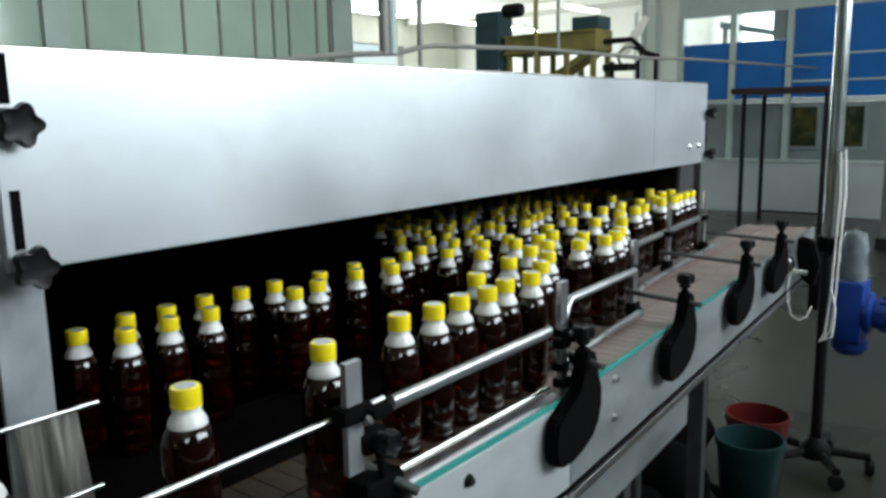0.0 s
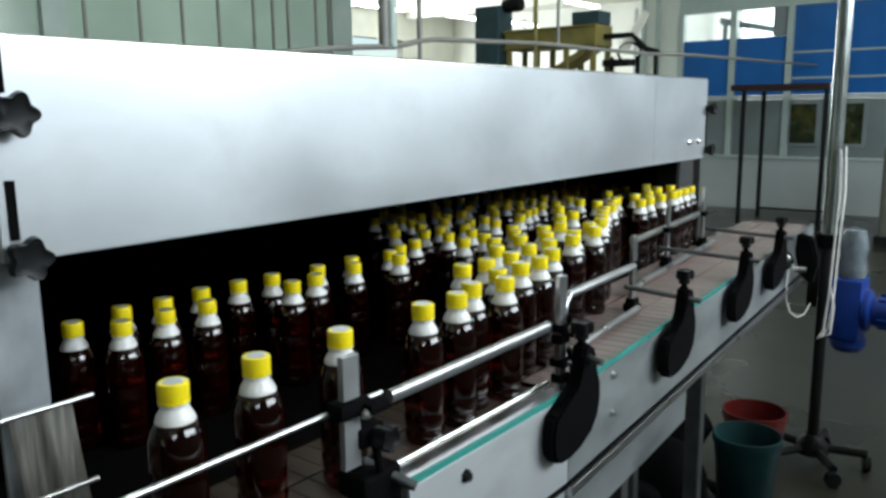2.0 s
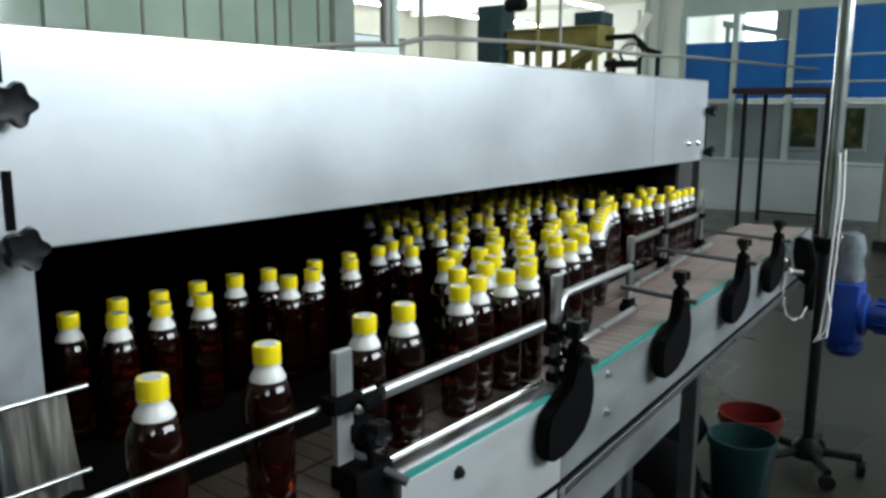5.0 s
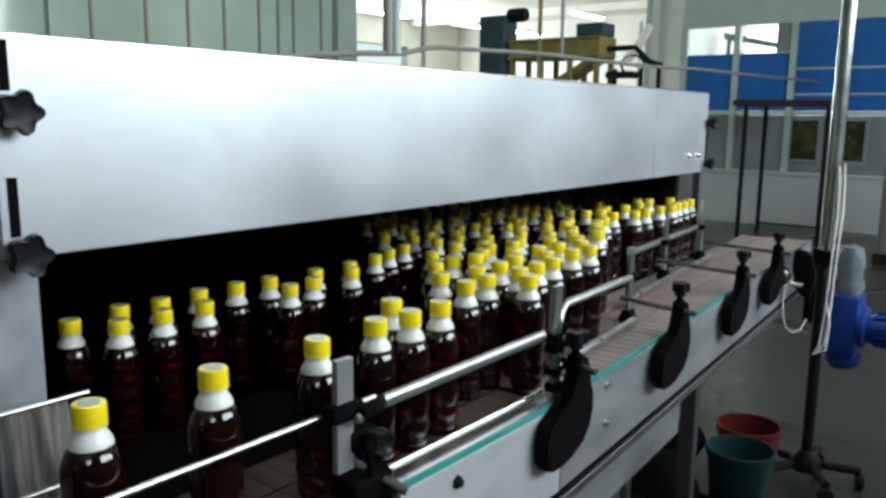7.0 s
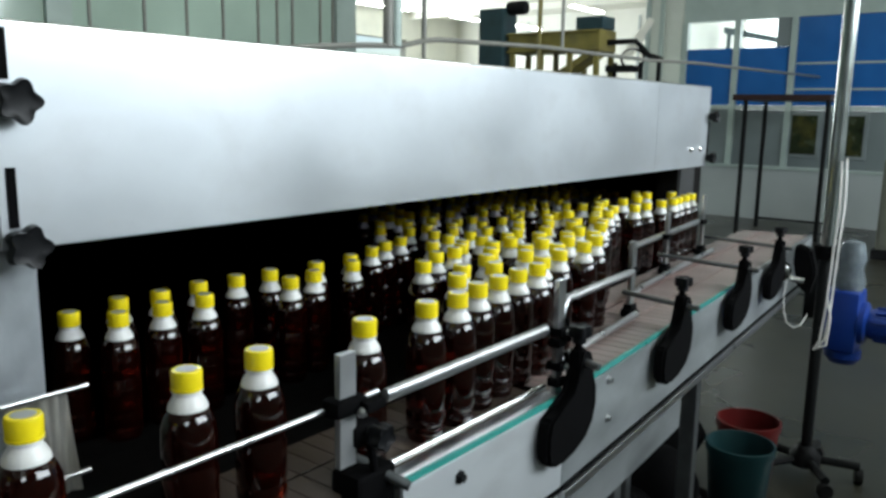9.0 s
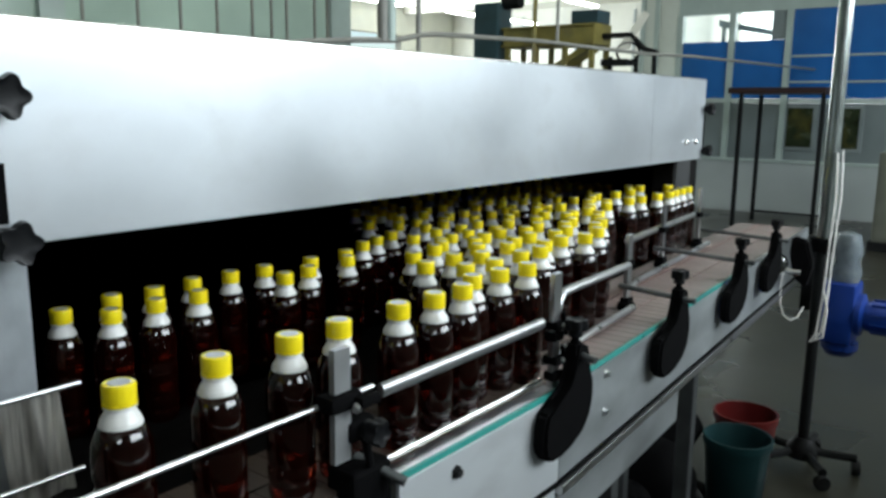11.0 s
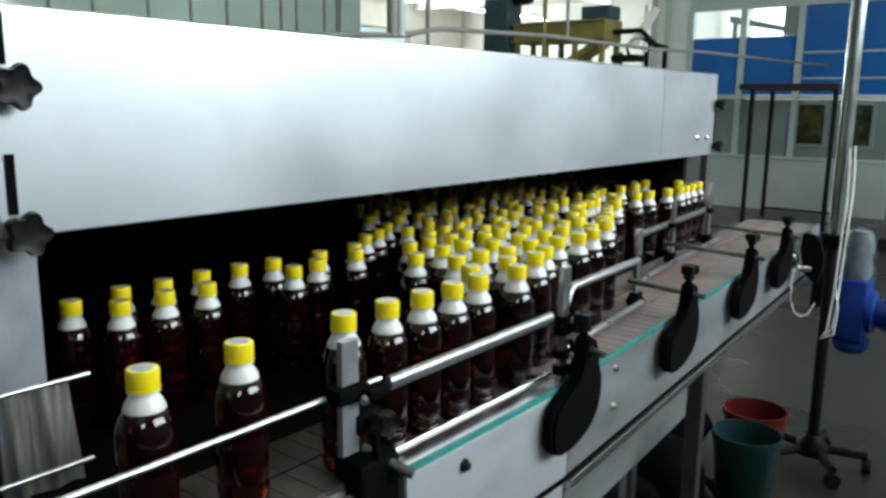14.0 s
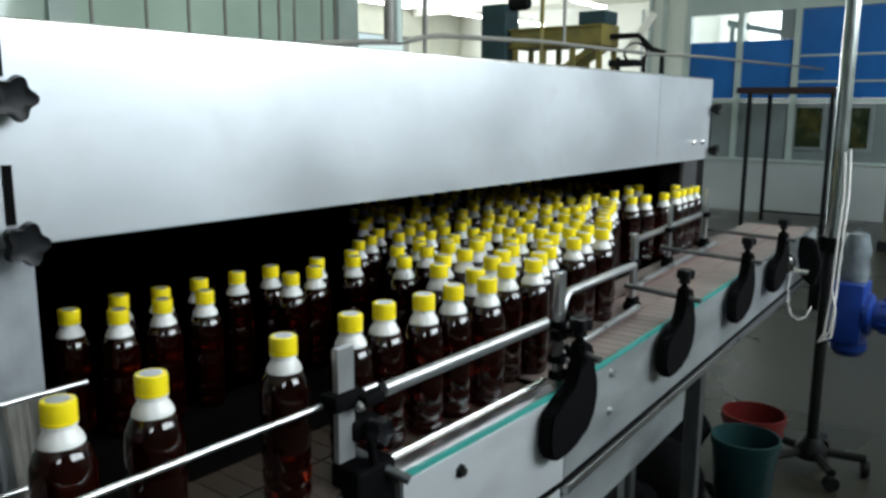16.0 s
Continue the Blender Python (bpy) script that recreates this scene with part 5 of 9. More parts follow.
    slide_bottle([(0, -1.346, 2.788), (1, -1.362, 2.809), (2, -1.379, 2.830), (3, -1.396, 2.850), (4, -1.413, 2.871), (5, -1.430, 2.892), (6, -1.447, 2.912), (7, -1.464, 2.931), (8, -1.481, 2.950), (9, -1.497, 2.969), (10, -1.512, 2.986), (11, -1.528, 3.002), (12, -1.542, 3.017), (13, -1.556, 3.030), (14, -1.570, 3.042), (15, -1.582, 3.052), (16, -1.594, 3.060)])
    slide_bottle([(0, -1.149, 2.456), (1, -1.158, 2.461), (2, -1.165, 2.462), (3, -1.180, 2.472), (4, -1.189, 2.479), (5, -1.200, 2.487), (6, -1.211, 2.498), (7, -1.225, 2.513), (8, -1.238, 2.528), (9, -1.252, 2.543), (10, -1.266, 2.559), (11, -1.281, 2.577), (12, -1.297, 2.596), (13, -1.313, 2.615), (14, -1.329, 2.634), (15, -1.346, 2.654), (16, -1.363, 2.676)])
    slide_bottle([(0, -1.050, 2.239), (1, -1.092, 2.271), (2, -1.094, 2.282), (3, -1.097, 2.293), (4, -1.102, 2.321), (5, -1.109, 2.329), (6, -1.115, 2.342), (7, -1.118, 2.353), (8, -1.122, 2.357), (9, -1.127, 2.361), (10, -1.132, 2.363), (11, -1.138, 2.363), (12, -1.145, 2.366), (13, -1.152, 2.368), (14, -1.158, 2.369), (15, -1.168, 2.377), (16, -1.185, 2.393)])
    slide_bottle([(0, -.974, 2.099), (1, -1.054, 2.179), (2, -1.080, 2.208), (3, -1.084, 2.220), (4, -1.090, 2.246), (5, -1.093, 2.256), (6, -1.104, 2.268), (7, -1.121, 2.278), (8, -1.135, 2.283), (9, -1.147, 2.290), (10, -1.161, 2.300), (11, -1.173, 2.309), (12, -1.190, 2.322), (13, -1.202, 2.333), (14, -1.215, 2.345), (15, -1.228, 2.359), (16, -1.242, 2.374)])
    slide_bottle([(0, -1.117, 2.387), (1, -1.137, 2.389), (2, -1.144, 2.389), (3, -1.151, 2.389), (4, -1.157, 2.390), (5, -1.164, 2.393), (6, -1.177, 2.402), (7, -1.193, 2.416), (8, -1.206, 2.429), (9, -1.219, 2.441), (10, -1.232, 2.455), (11, -1.245, 2.469), (12, -1.265, 2.490), (13, -1.282, 2.510), (14, -1.298, 2.528), (15, -1.320, 2.553), (16, -1.353, 2.592)])
    slide_bottle([(0, -1.049, 2.353), (1, -1.056, 2.395), (2, -1.070, 2.441), (3, -1.076, 2.447), (4, -1.079, 2.447), (5, -1.082, 2.447), (6, -1.085, 2.447), (7, -1.087, 2.447), (8, -1.091, 2.447), (9, -1.093, 2.447), (10, -1.096, 2.447), (11, -1.099, 2.447), (12, -1.103, 2.447), (13, -1.106, 2.448), (14, -1.109, 2.451), (15, -1.114, 2.456), (16, -1.119, 2.466)])
    slide_bottle([(0, -1.132, 2.567), (1, -1.139, 2.567), (2, -1.151, 2.574), (3, -1.159, 2.577), (4, -1.165, 2.577), (5, -1.171, 2.577), (6, -1.178, 2.579), (7, -1.186, 2.583), (8, -1.195, 2.590), (9, -1.206, 2.598), (10, -1.217, 2.608), (11, -1.228, 2.620), (12, -1.241, 2.633), (13, -1.254, 2.648), (14, -1.268, 2.664), (15, -1.283, 2.681), (16, -1.301, 2.704)])
    slide_bottle([(0, -1.056, 2.431), (1, -1.069, 2.506), (2, -1.073, 2.515), (3, -1.075, 2.522), (4, -1.077, 2.522), (5, -1.079, 2.522), (6, -1.081, 2.522), (7, -1.083, 2.522), (8, -1.085, 2.522), (9, -1.087, 2.522), (10, -1.089, 2.522), (11, -1.091, 2.522), (12, -1.093, 2.522), (13, -1.096, 2.522), (14, -1.098, 2.525), (15, -1.101, 2.530), (16, -1.104, 2.539)])
    slide_bottle([(0, -1.180, 2.763), (1, -1.186, 2.763), (2, -1.192, 2.764), (3, -1.200, 2.768), (4, -1.209, 2.774), (5, -1.218, 2.782), (6, -1.229, 2.792), (7, -1.241, 2.804), (8, -1.253, 2.818), (9, -1.266, 2.833), (10, -1.280, 2.850), (11, -1.295, 2.868), (12, -1.310, 2.887), (13, -1.325, 2.906), (14, -1.341, 2.927), (15, -1.358, 2.948), (16, -1.374, 2.970)])
    slide_bottle([(0, -1.257, 2.934), (1, -1.269, 2.949), (2, -1.283, 2.965), (3, -1.297, 2.983), (4, -1.312, 3.002), (5, -1.327, 3.022), (6, -1.343, 3.044), (7, -1.359, 3.065), (8, -1.376, 3.088), (9, -1.393, 3.111), (10, -1.410, 3.134), (11, -1.427, 3.157), (12, -1.445, 3.179), (13, -1.462, 3.202), (14, -1.479, 3.224), (15, -1.496, 3.246), (16, -1.512, 3.267)])
    slide_bottle([(0, -1.121, 2.671), (1, -1.139, 2.683), (2, -1.152, 2.689), (3, -1.158, 2.689), (4, -1.164, 2.689), (5, -1.170, 2.689), (6, -1.176, 2.689), (7, -1.182, 2.689), (8, -1.189, 2.691), (9, -1.197, 2.696), (10, -1.206, 2.703), (11, -1.216, 2.712), (12, -1.227, 2.722), (13, -1.239, 2.735), (14, -1.252, 2.749), (15, -1.265, 2.764), (16, -1.280, 2.781)])
    slide_bottle([(0, -1.073, 2.612), (16, -1.088, 2.652)])
    slide_bottle([(0, -1.168, 2.837), (1, -1.176, 2.837), (2, -1.182, 2.837), (3, -1.188, 2.837), (4, -1.194, 2.837), (5, -1.200, 2.839), (6, -1.208, 2.843), (7, -1.217, 2.849), (8, -1.227, 2.858), (9, -1.238, 2.869), (10, -1.249, 2.882), (11, -1.262, 2.896), (12, -1.275, 2.912), (13, -1.289, 2.929), (14, -1.304, 2.948), (15, -1.319, 2.968), (16, -1.335, 2.988)])
    slide_bottle([(0, -1.087, 2.853), (16, -1.093, 2.880)])
    slide_bottle([(0, -1.092, 2.925), (16, -1.098, 2.957)])
    slide_bottle([(0, -1.083, 2.780), (16, -1.088, 2.805)])
    slide_bottle([(0, -1.073, 2.714), (16, -1.080, 2.733)])
    slide_bottle([(0, -1.165, 2.915), (16, -1.170, 2.948)])
    slide_bottle([(0, -1.778, 2.284), (1, -1.785, 2.284), (2, -1.792, 2.284), (3, -1.799, 2.284), (4, -1.806, 2.284), (5, -1.813, 2.284), (6, -1.820, 2.284), (7, -1.827, 2.284), (8, -1.834, 2.284), (9, -1.842, 2.284), (10, -1.849, 2.284), (11, -1.856, 2.284), (12, -1.863, 2.284), (13, -1.870, 2.284), (14, -1.877, 2.284), (15, -1.884, 2.284), (16, -1.891, 2.284)])
    slide_bottle([(0, -1.760, 1.938), (1, -1.767, 1.938), (2, -1.774, 1.938), (3, -1.781, 1.938), (4, -1.788, 1.938), (5, -1.795, 1.938), (6, -1.802, 1.938), (7, -1.809, 1.938), (8, -1.816, 1.938), (9, -1.823, 1.938), (10, -1.830, 1.938), (11, -1.838, 1.938), (12, -1.845, 1.938), (13, -1.852, 1.937), (14, -1.859, 1.937), (15, -1.866, 1.937), (16, -1.873, 1.937)])
    slide_bottle([(0, -1.543, 1.914), (1, -1.550, 1.914), (2, -1.557, 1.914), (3, -1.564, 1.914), (4, -1.572, 1.914), (5, -1.579, 1.914), (6, -1.586, 1.914), (7, -1.593, 1.914), (8, -1.600, 1.914), (9, -1.607, 1.914), (10, -1.618, 1.915), (11, -1.627, 1.916), (12, -1.635, 1.916), (13, -1.643, 1.916), (14, -1.651, 1.916), (15, -1.658, 1.916), (16, -1.666, 1.917)])
    slide_bottle([(0, -1.448, 3.003), (1, -1.465, 3.024), (2, -1.482, 3.044), (3, -1.498, 3.063), (4, -1.514, 3.082), (5, -1.530, 3.099), (6, -1.545, 3.115), (7, -1.559, 3.129), (8, -1.573, 3.143), (9, -1.586, 3.154), (10, -1.598, 3.163), (11, -1.609, 3.171), (12, -1.619, 3.176), (13, -1.627, 3.179), (14, -1.635, 3.180), (15, -1.642, 3.180), (16, -1.649, 3.180)])
    slide_bottle([(0, -1.443, 3.071), (1, -1.460, 3.092), (2, -1.477, 3.113), (3, -1.494, 3.134), (4, -1.510, 3.153), (5, -1.526, 3.172), (6, -1.541, 3.189), (7, -1.556, 3.205), (8, -1.571, 3.220), (9, -1.584, 3.233), (10, -1.597, 3.244), (11, -1.609, 3.254), (12, -1.619, 3.261), (13, -1.629, 3.266), (14, -1.637, 3.268), (15, -1.644, 3.268), (16, -1.651, 3.268)])
    slide_bottle([(0, -1.435, 3.134), (1, -1.452, 3.157), (2, -1.470, 3.179), (3, -1.486, 3.200), (4, -1.503, 3.221), (5, -1.520, 3.241), (6, -1.536, 3.260), (7, -1.551, 3.278), (8, -1.566, 3.294), (9, -1.580, 3.309), (10, -1.594, 3.322), (11, -1.606, 3.333), (12, -1.618, 3.343), (13, -1.628, 3.350), (14, -1.638, 3.355), (15, -1.646, 3.357), (16, -1.653, 3.357)])
    slide_bottle([(0, -1.618, 1.866), (1, -1.625, 1.866), (2, -1.632, 1.866), (3, -1.639, 1.866), (4, -1.646, 1.866), (5, -1.653, 1.866), (6, -1.660, 1.866), (7, -1.667, 1.866), (8, -1.675, 1.866), (9, -1.682, 1.866), (10, -1.690, 1.865), (11, -1.698, 1.864), (12, -1.706, 1.864), (13, -1.714, 1.863), (14, -1.721, 1.863), (15, -1.728, 1.862), (16, -1.736, 1.862)])
    slide_bottle([(0, -1.617, 1.962), (1, -1.624, 1.962), (2, -1.632, 1.962), (3, -1.639, 1.962), (4, -1.646, 1.962), (5, -1.653, 1.962), (6, -1.660, 1.962), (7, -1.667, 1.962), (8, -1.674, 1.962), (9, -1.681, 1.962), (10, -1.691, 1.964), (11, -1.700, 1.966), (12, -1.708, 1.966), (13, -1.716, 1.967), (14, -1.723, 1.968), (15, -1.730, 1.968), (16, -1.738, 1.968)])
    slide_bottle([(0, -1.618, 2.142), (1, -1.625, 2.142), (2, -1.633, 2.142), (3, -1.640, 2.142), (4, -1.647, 2.142), (5, -1.654, 2.142), (6, -1.661, 2.142), (7, -1.668, 2.142), (8, -1.675, 2.142), (9, -1.682, 2.142), (10, -1.689, 2.142), (11, -1.696, 2.142), (12, -1.703, 2.142), (13, -1.710, 2.142), (14, -1.717, 2.142), (15, -1.725, 2.142), (16, -1.732, 2.142)])
    slide_bottle([(0, -1.619, 2.232), (1, -1.626, 2.232), (2, -1.634, 2.232), (3, -1.641, 2.232), (4, -1.648, 2.232), (5, -1.655, 2.232), (6, -1.662, 2.232), (7, -1.669, 2.232), (8, -1.676, 2.232), (9, -1.683, 2.232), (10, -1.690, 2.232), (11, -1.697, 2.232), (12, -1.704, 2.232), (13, -1.711, 2.232), (14, -1.718, 2.232), (15, -1.726, 2.232), (16, -1.733, 2.232)])
    slide_bottle([(0, -1.622, 2.411), (1, -1.629, 2.411), (2, -1.636, 2.411), (3, -1.643, 2.411), (4, -1.650, 2.411), (5, -1.657, 2.411), (6, -1.664, 2.411), (7, -1.672, 2.411), (8, -1.679, 2.411), (9, -1.686, 2.411), (10, -1.693, 2.411), (11, -1.700, 2.411), (12, -1.707, 2.411), (13, -1.714, 2.411), (14, -1.721, 2.411), (15, -1.728, 2.411), (16, -1.735, 2.411)])
    slide_bottle([(0, -1.613, 2.501), (1, -1.620, 2.501), (2, -1.628, 2.501), (3, -1.635, 2.501), (4, -1.642, 2.501), (5, -1.649, 2.501), (6, -1.656, 2.501), (7, -1.663, 2.501), (8, -1.670, 2.501), (9, -1.677, 2.501), (10, -1.684, 2.501), (11, -1.691, 2.501), (12, -1.698, 2.501), (13, -1.705, 2.501), (14, -1.713, 2.501), (15, -1.720, 2.501), (16, -1.727, 2.501)])
    slide_bottle([(0, -1.616, 2.596), (1, -1.623, 2.596), (2, -1.630, 2.596), (3, -1.637, 2.596), (4, -1.644, 2.596), (5, -1.651, 2.596), (6, -1.659, 2.596), (7, -1.666, 2.596), (8, -1.673, 2.596), (9, -1.680, 2.596), (10, -1.687, 2.596), (11, -1.694, 2.596), (12, -1.701, 2.596), (13, -1.708, 2.596), (14, -1.715, 2.596), (15, -1.722, 2.596), (16, -1.729, 2.596)])
    slide_bottle([(0, -1.616, 2.685), (1, -1.623, 2.685), (2, -1.630, 2.685), (3, -1.637, 2.685), (4, -1.644, 2.685), (5, -1.651, 2.685), (6, -1.658, 2.685), (7, -1.665, 2.685), (8, -1.672, 2.685), (9, -1.679, 2.685), (10, -1.687, 2.685), (11, -1.694, 2.685), (12, -1.701, 2.685), (13, -1.708, 2.685), (14, -1.715, 2.685), (15, -1.722, 2.685), (16, -1.729, 2.685)])
    slide_bottle([(0, -1.617, 2.773), (1, -1.624, 2.773), (2, -1.631, 2.773), (3, -1.638, 2.773), (4, -1.645, 2.773), (5, -1.652, 2.773), (6, -1.659, 2.773), (7, -1.666, 2.773), (8, -1.674, 2.773), (9, -1.681, 2.773), (10, -1.688, 2.773), (11, -1.695, 2.773), (12, -1.702, 2.773), (13, -1.709, 2.773), (14, -1.716, 2.773), (15, -1.723, 2.773), (16, -1.730, 2.773)])
    slide_bottle([(0, -1.621, 2.954), (1, -1.628, 2.954), (2, -1.635, 2.954), (3, -1.642, 2.954), (4, -1.649, 2.954), (5, -1.657, 2.954), (6, -1.664, 2.954), (7, -1.671, 2.954), (8, -1.678, 2.954), (9, -1.685, 2.954), (10, -1.692, 2.954), (11, -1.699, 2.954), (12, -1.706, 2.954), (13, -1.713, 2.954), (14, -1.720, 2.954), (15, -1.727, 2.954), (16, -1.734, 2.954)])
    slide_bottle([(0, -1.621, 3.043), (1, -1.628, 3.043), (2, -1.636, 3.043), (3, -1.643, 3.043), (4, -1.650, 3.043), (5, -1.657, 3.043), (6, -1.664, 3.043), (7, -1.671, 3.043), (8, -1.678, 3.043), (9, -1.685, 3.043), (10, -1.692, 3.043), (11, -1.699, 3.043), (12, -1.706, 3.043), (13, -1.713, 3.043), (14, -1.720, 3.043), (15, -1.728, 3.043), (16, -1.735, 3.043)])
    slide_bottle([(0, -1.620, 3.131), (1, -1.628, 3.132), (2, -1.635, 3.132), (3, -1.642, 3.132), (4, -1.649, 3.132), (5, -1.656, 3.132), (6, -1.663, 3.132), (7, -1.670, 3.132), (8, -1.677, 3.132), (9, -1.685, 3.132), (10, -1.692, 3.132), (11, -1.699, 3.132), (12, -1.706, 3.132), (13, -1.713, 3.132), (14, -1.720, 3.132), (15, -1.727, 3.132), (16, -1.734, 3.132)])
    slide_bottle([(0, -1.608, 3.208), (1, -1.619, 3.215), (2, -1.628, 3.219), (3, -1.636, 3.220), (4, -1.643, 3.220), (5, -1.650, 3.220), (6, -1.657, 3.220), (7, -1.664, 3.220), (8, -1.671, 3.220), (9, -1.678, 3.220), (10, -1.685, 3.220), (11, -1.692, 3.220), (12, -1.699, 3.220), (13, -1.706, 3.220), (14, -1.713, 3.220), (15, -1.721, 3.220), (16, -1.728, 3.220)])
    slide_bottle([(0, -1.609, 3.291), (1, -1.620, 3.299), (2, -1.630, 3.305), (3, -1.638, 3.308), (4, -1.646, 3.309), (5, -1.653, 3.309), (6, -1.660, 3.309), (7, -1.667, 3.309), (8, -1.674, 3.309), (9, -1.681, 3.309), (10, -1.688, 3.309), (11, -1.695, 3.309), (12, -1.702, 3.309), (13, -1.710, 3.309), (14, -1.717, 3.309), (15, -1.724, 3.309), (16, -1.731, 3.309)])
    slide_bottle([(0, -1.605, 3.369), (1, -1.617, 3.379), (2, -1.628, 3.387), (3, -1.638, 3.393), (4, -1.647, 3.396), (5, -1.654, 3.397), (6, -1.661, 3.397), (7, -1.668, 3.397), (8, -1.675, 3.397), (9, -1.683, 3.397), (10, -1.690, 3.397), (11, -1.697, 3.397), (12, -1.704, 3.397), (13, -1.711, 3.397), (14, -1.718, 3.397), (15, -1.725, 3.397), (16, -1.732, 3.397)])
    slide_bottle([(0, -1.701, 2.004), (1, -1.708, 2.004), (2, -1.715, 2.004), (3, -1.722, 2.004), (4, -1.729, 2.004), (5, -1.736, 2.004), (6, -1.743, 2.004), (7, -1.751, 2.004), (8, -1.758, 2.004), (9, -1.765, 2.004), (10, -1.772, 2.004), (11, -1.780, 2.005), (12, -1.787, 2.005), (13, -1.795, 2.005), (14, -1.803, 2.006), (15, -1.810, 2.006), (16, -1.818, 2.006)])
    slide_bottle([(0, -1.695, 2.098), (1, -1.702, 2.098), (2, -1.709, 2.098), (3, -1.716, 2.098), (4, -1.723, 2.098), (5, -1.730, 2.098), (6, -1.737, 2.098), (7, -1.744, 2.098), (8, -1.751, 2.098), (9, -1.758, 2.098), (10, -1.766, 2.098), (11, -1.773, 2.098), (12, -1.780, 2.098), (13, -1.787, 2.098), (14, -1.794, 2.098), (15, -1.801, 2.098), (16, -1.808, 2.098)])
    slide_bottle([(0, -1.698, 2.186), (1, -1.705, 2.186), (2, -1.712, 2.186), (3, -1.719, 2.186), (4, -1.727, 2.186), (5, -1.734, 2.186), (6, -1.741, 2.186), (7, -1.748, 2.186), (8, -1.755, 2.186), (9, -1.762, 2.186), (10, -1.769, 2.186), (11, -1.776, 2.186), (12, -1.783, 2.186), (13, -1.790, 2.186), (14, -1.797, 2.186), (15, -1.804, 2.186), (16, -1.811, 2.186)])
    slide_bottle([(0, -1.702, 2.372), (1, -1.709, 2.372), (2, -1.716, 2.372), (3, -1.723, 2.372), (4, -1.730, 2.372), (5, -1.738, 2.372), (6, -1.745, 2.372), (7, -1.752, 2.372), (8, -1.759, 2.372), (9, -1.766, 2.372), (10, -1.773, 2.372), (11, -1.780, 2.372), (12, -1.787, 2.372), (13, -1.794, 2.372), (14, -1.801, 2.372), (15, -1.808, 2.372), (16, -1.815, 2.372)])
    slide_bottle([(0, -1.699, 2.546), (1, -1.706, 2.546), (2, -1.713, 2.546), (3, -1.720, 2.546), (4, -1.727, 2.546), (5, -1.734, 2.546), (6, -1.741, 2.546), (7, -1.748, 2.546), (8, -1.756, 2.546), (9, -1.763, 2.546), (10, -1.770, 2.546), (11, -1.777, 2.546), (12, -1.784, 2.546), (13, -1.791, 2.546), (14, -1.798, 2.546), (15, -1.805, 2.546), (16, -1.812, 2.546)])
    slide_bottle([(0, -1.701, 2.643), (1, -1.708, 2.643), (2, -1.715, 2.643), (3, -1.722, 2.643), (4, -1.729, 2.643), (5, -1.736, 2.643), (6, -1.743, 2.643), (7, -1.750, 2.643), (8, -1.757, 2.643), (9, -1.765, 2.643), (10, -1.772, 2.643), (11, -1.779, 2.643), (12, -1.786, 2.643), (13, -1.793, 2.643), (14, -1.800, 2.643), (15, -1.807, 2.643), (16, -1.814, 2.643)])
    slide_bottle([(0, -1.697, 2.731), (1, -1.704, 2.731), (2, -1.711, 2.731), (3, -1.718, 2.731), (4, -1.725, 2.731), (5, -1.732, 2.731), (6, -1.739, 2.731), (7, -1.746, 2.731), (8, -1.753, 2.731), (9, -1.760, 2.731), (10, -1.767, 2.731), (11, -1.775, 2.731), (12, -1.782, 2.731), (13, -1.789, 2.731), (14, -1.796, 2.731), (15, -1.803, 2.731), (16, -1.810, 2.731)])
    slide_bottle([(0, -1.700, 2.824), (1, -1.707, 2.824), (2, -1.714, 2.824), (3, -1.721, 2.824), (4, -1.729, 2.824), (5, -1.736, 2.824), (6, -1.743, 2.824), (7, -1.750, 2.824), (8, -1.757, 2.824), (9, -1.764, 2.824), (10, -1.771, 2.824), (11, -1.778, 2.824), (12, -1.785, 2.824), (13, -1.792, 2.824), (14, -1.799, 2.824), (15, -1.806, 2.824), (16, -1.813, 2.824)])
    slide_bottle([(0, -1.702, 3.000), (1, -1.709, 3.000), (2, -1.716, 3.000), (3, -1.723, 3.000), (4, -1.730, 3.000), (5, -1.737, 3.000), (6, -1.744, 3.000), (7, -1.751, 3.000), (8, -1.758, 3.000), (9, -1.765, 3.000), (10, -1.773, 3.000), (11, -1.780, 3.000), (12, -1.787, 3.000), (13, -1.794, 3.000), (14, -1.801, 3.000), (15, -1.808, 3.000), (16, -1.815, 3.000)])
    slide_bottle([(0, -1.702, 3.098), (1, -1.710, 3.098), (2, -1.717, 3.098), (3, -1.724, 3.098), (4, -1.731, 3.098), (5, -1.738, 3.098), (6, -1.745, 3.098), (7, -1.752, 3.098), (8, -1.759, 3.098), (9, -1.766, 3.098), (10, -1.773, 3.098), (11, -1.780, 3.098), (12, -1.787, 3.098), (13, -1.794, 3.098), (14, -1.802, 3.098), (15, -1.809, 3.098), (16, -1.816, 3.098)])
    slide_bottle([(0, -1.697, 3.186), (1, -1.705, 3.186), (2, -1.712, 3.186), (3, -1.719, 3.186), (4, -1.726, 3.186), (5, -1.733, 3.186), (6, -1.740, 3.186), (7, -1.747, 3.186), (8, -1.754, 3.186), (9, -1.761, 3.186), (10, -1.768, 3.186), (11, -1.775, 3.186), (12, -1.782, 3.186), (13, -1.790, 3.186), (14, -1.797, 3.186), (15, -1.804, 3.186), (16, -1.811, 3.186)])
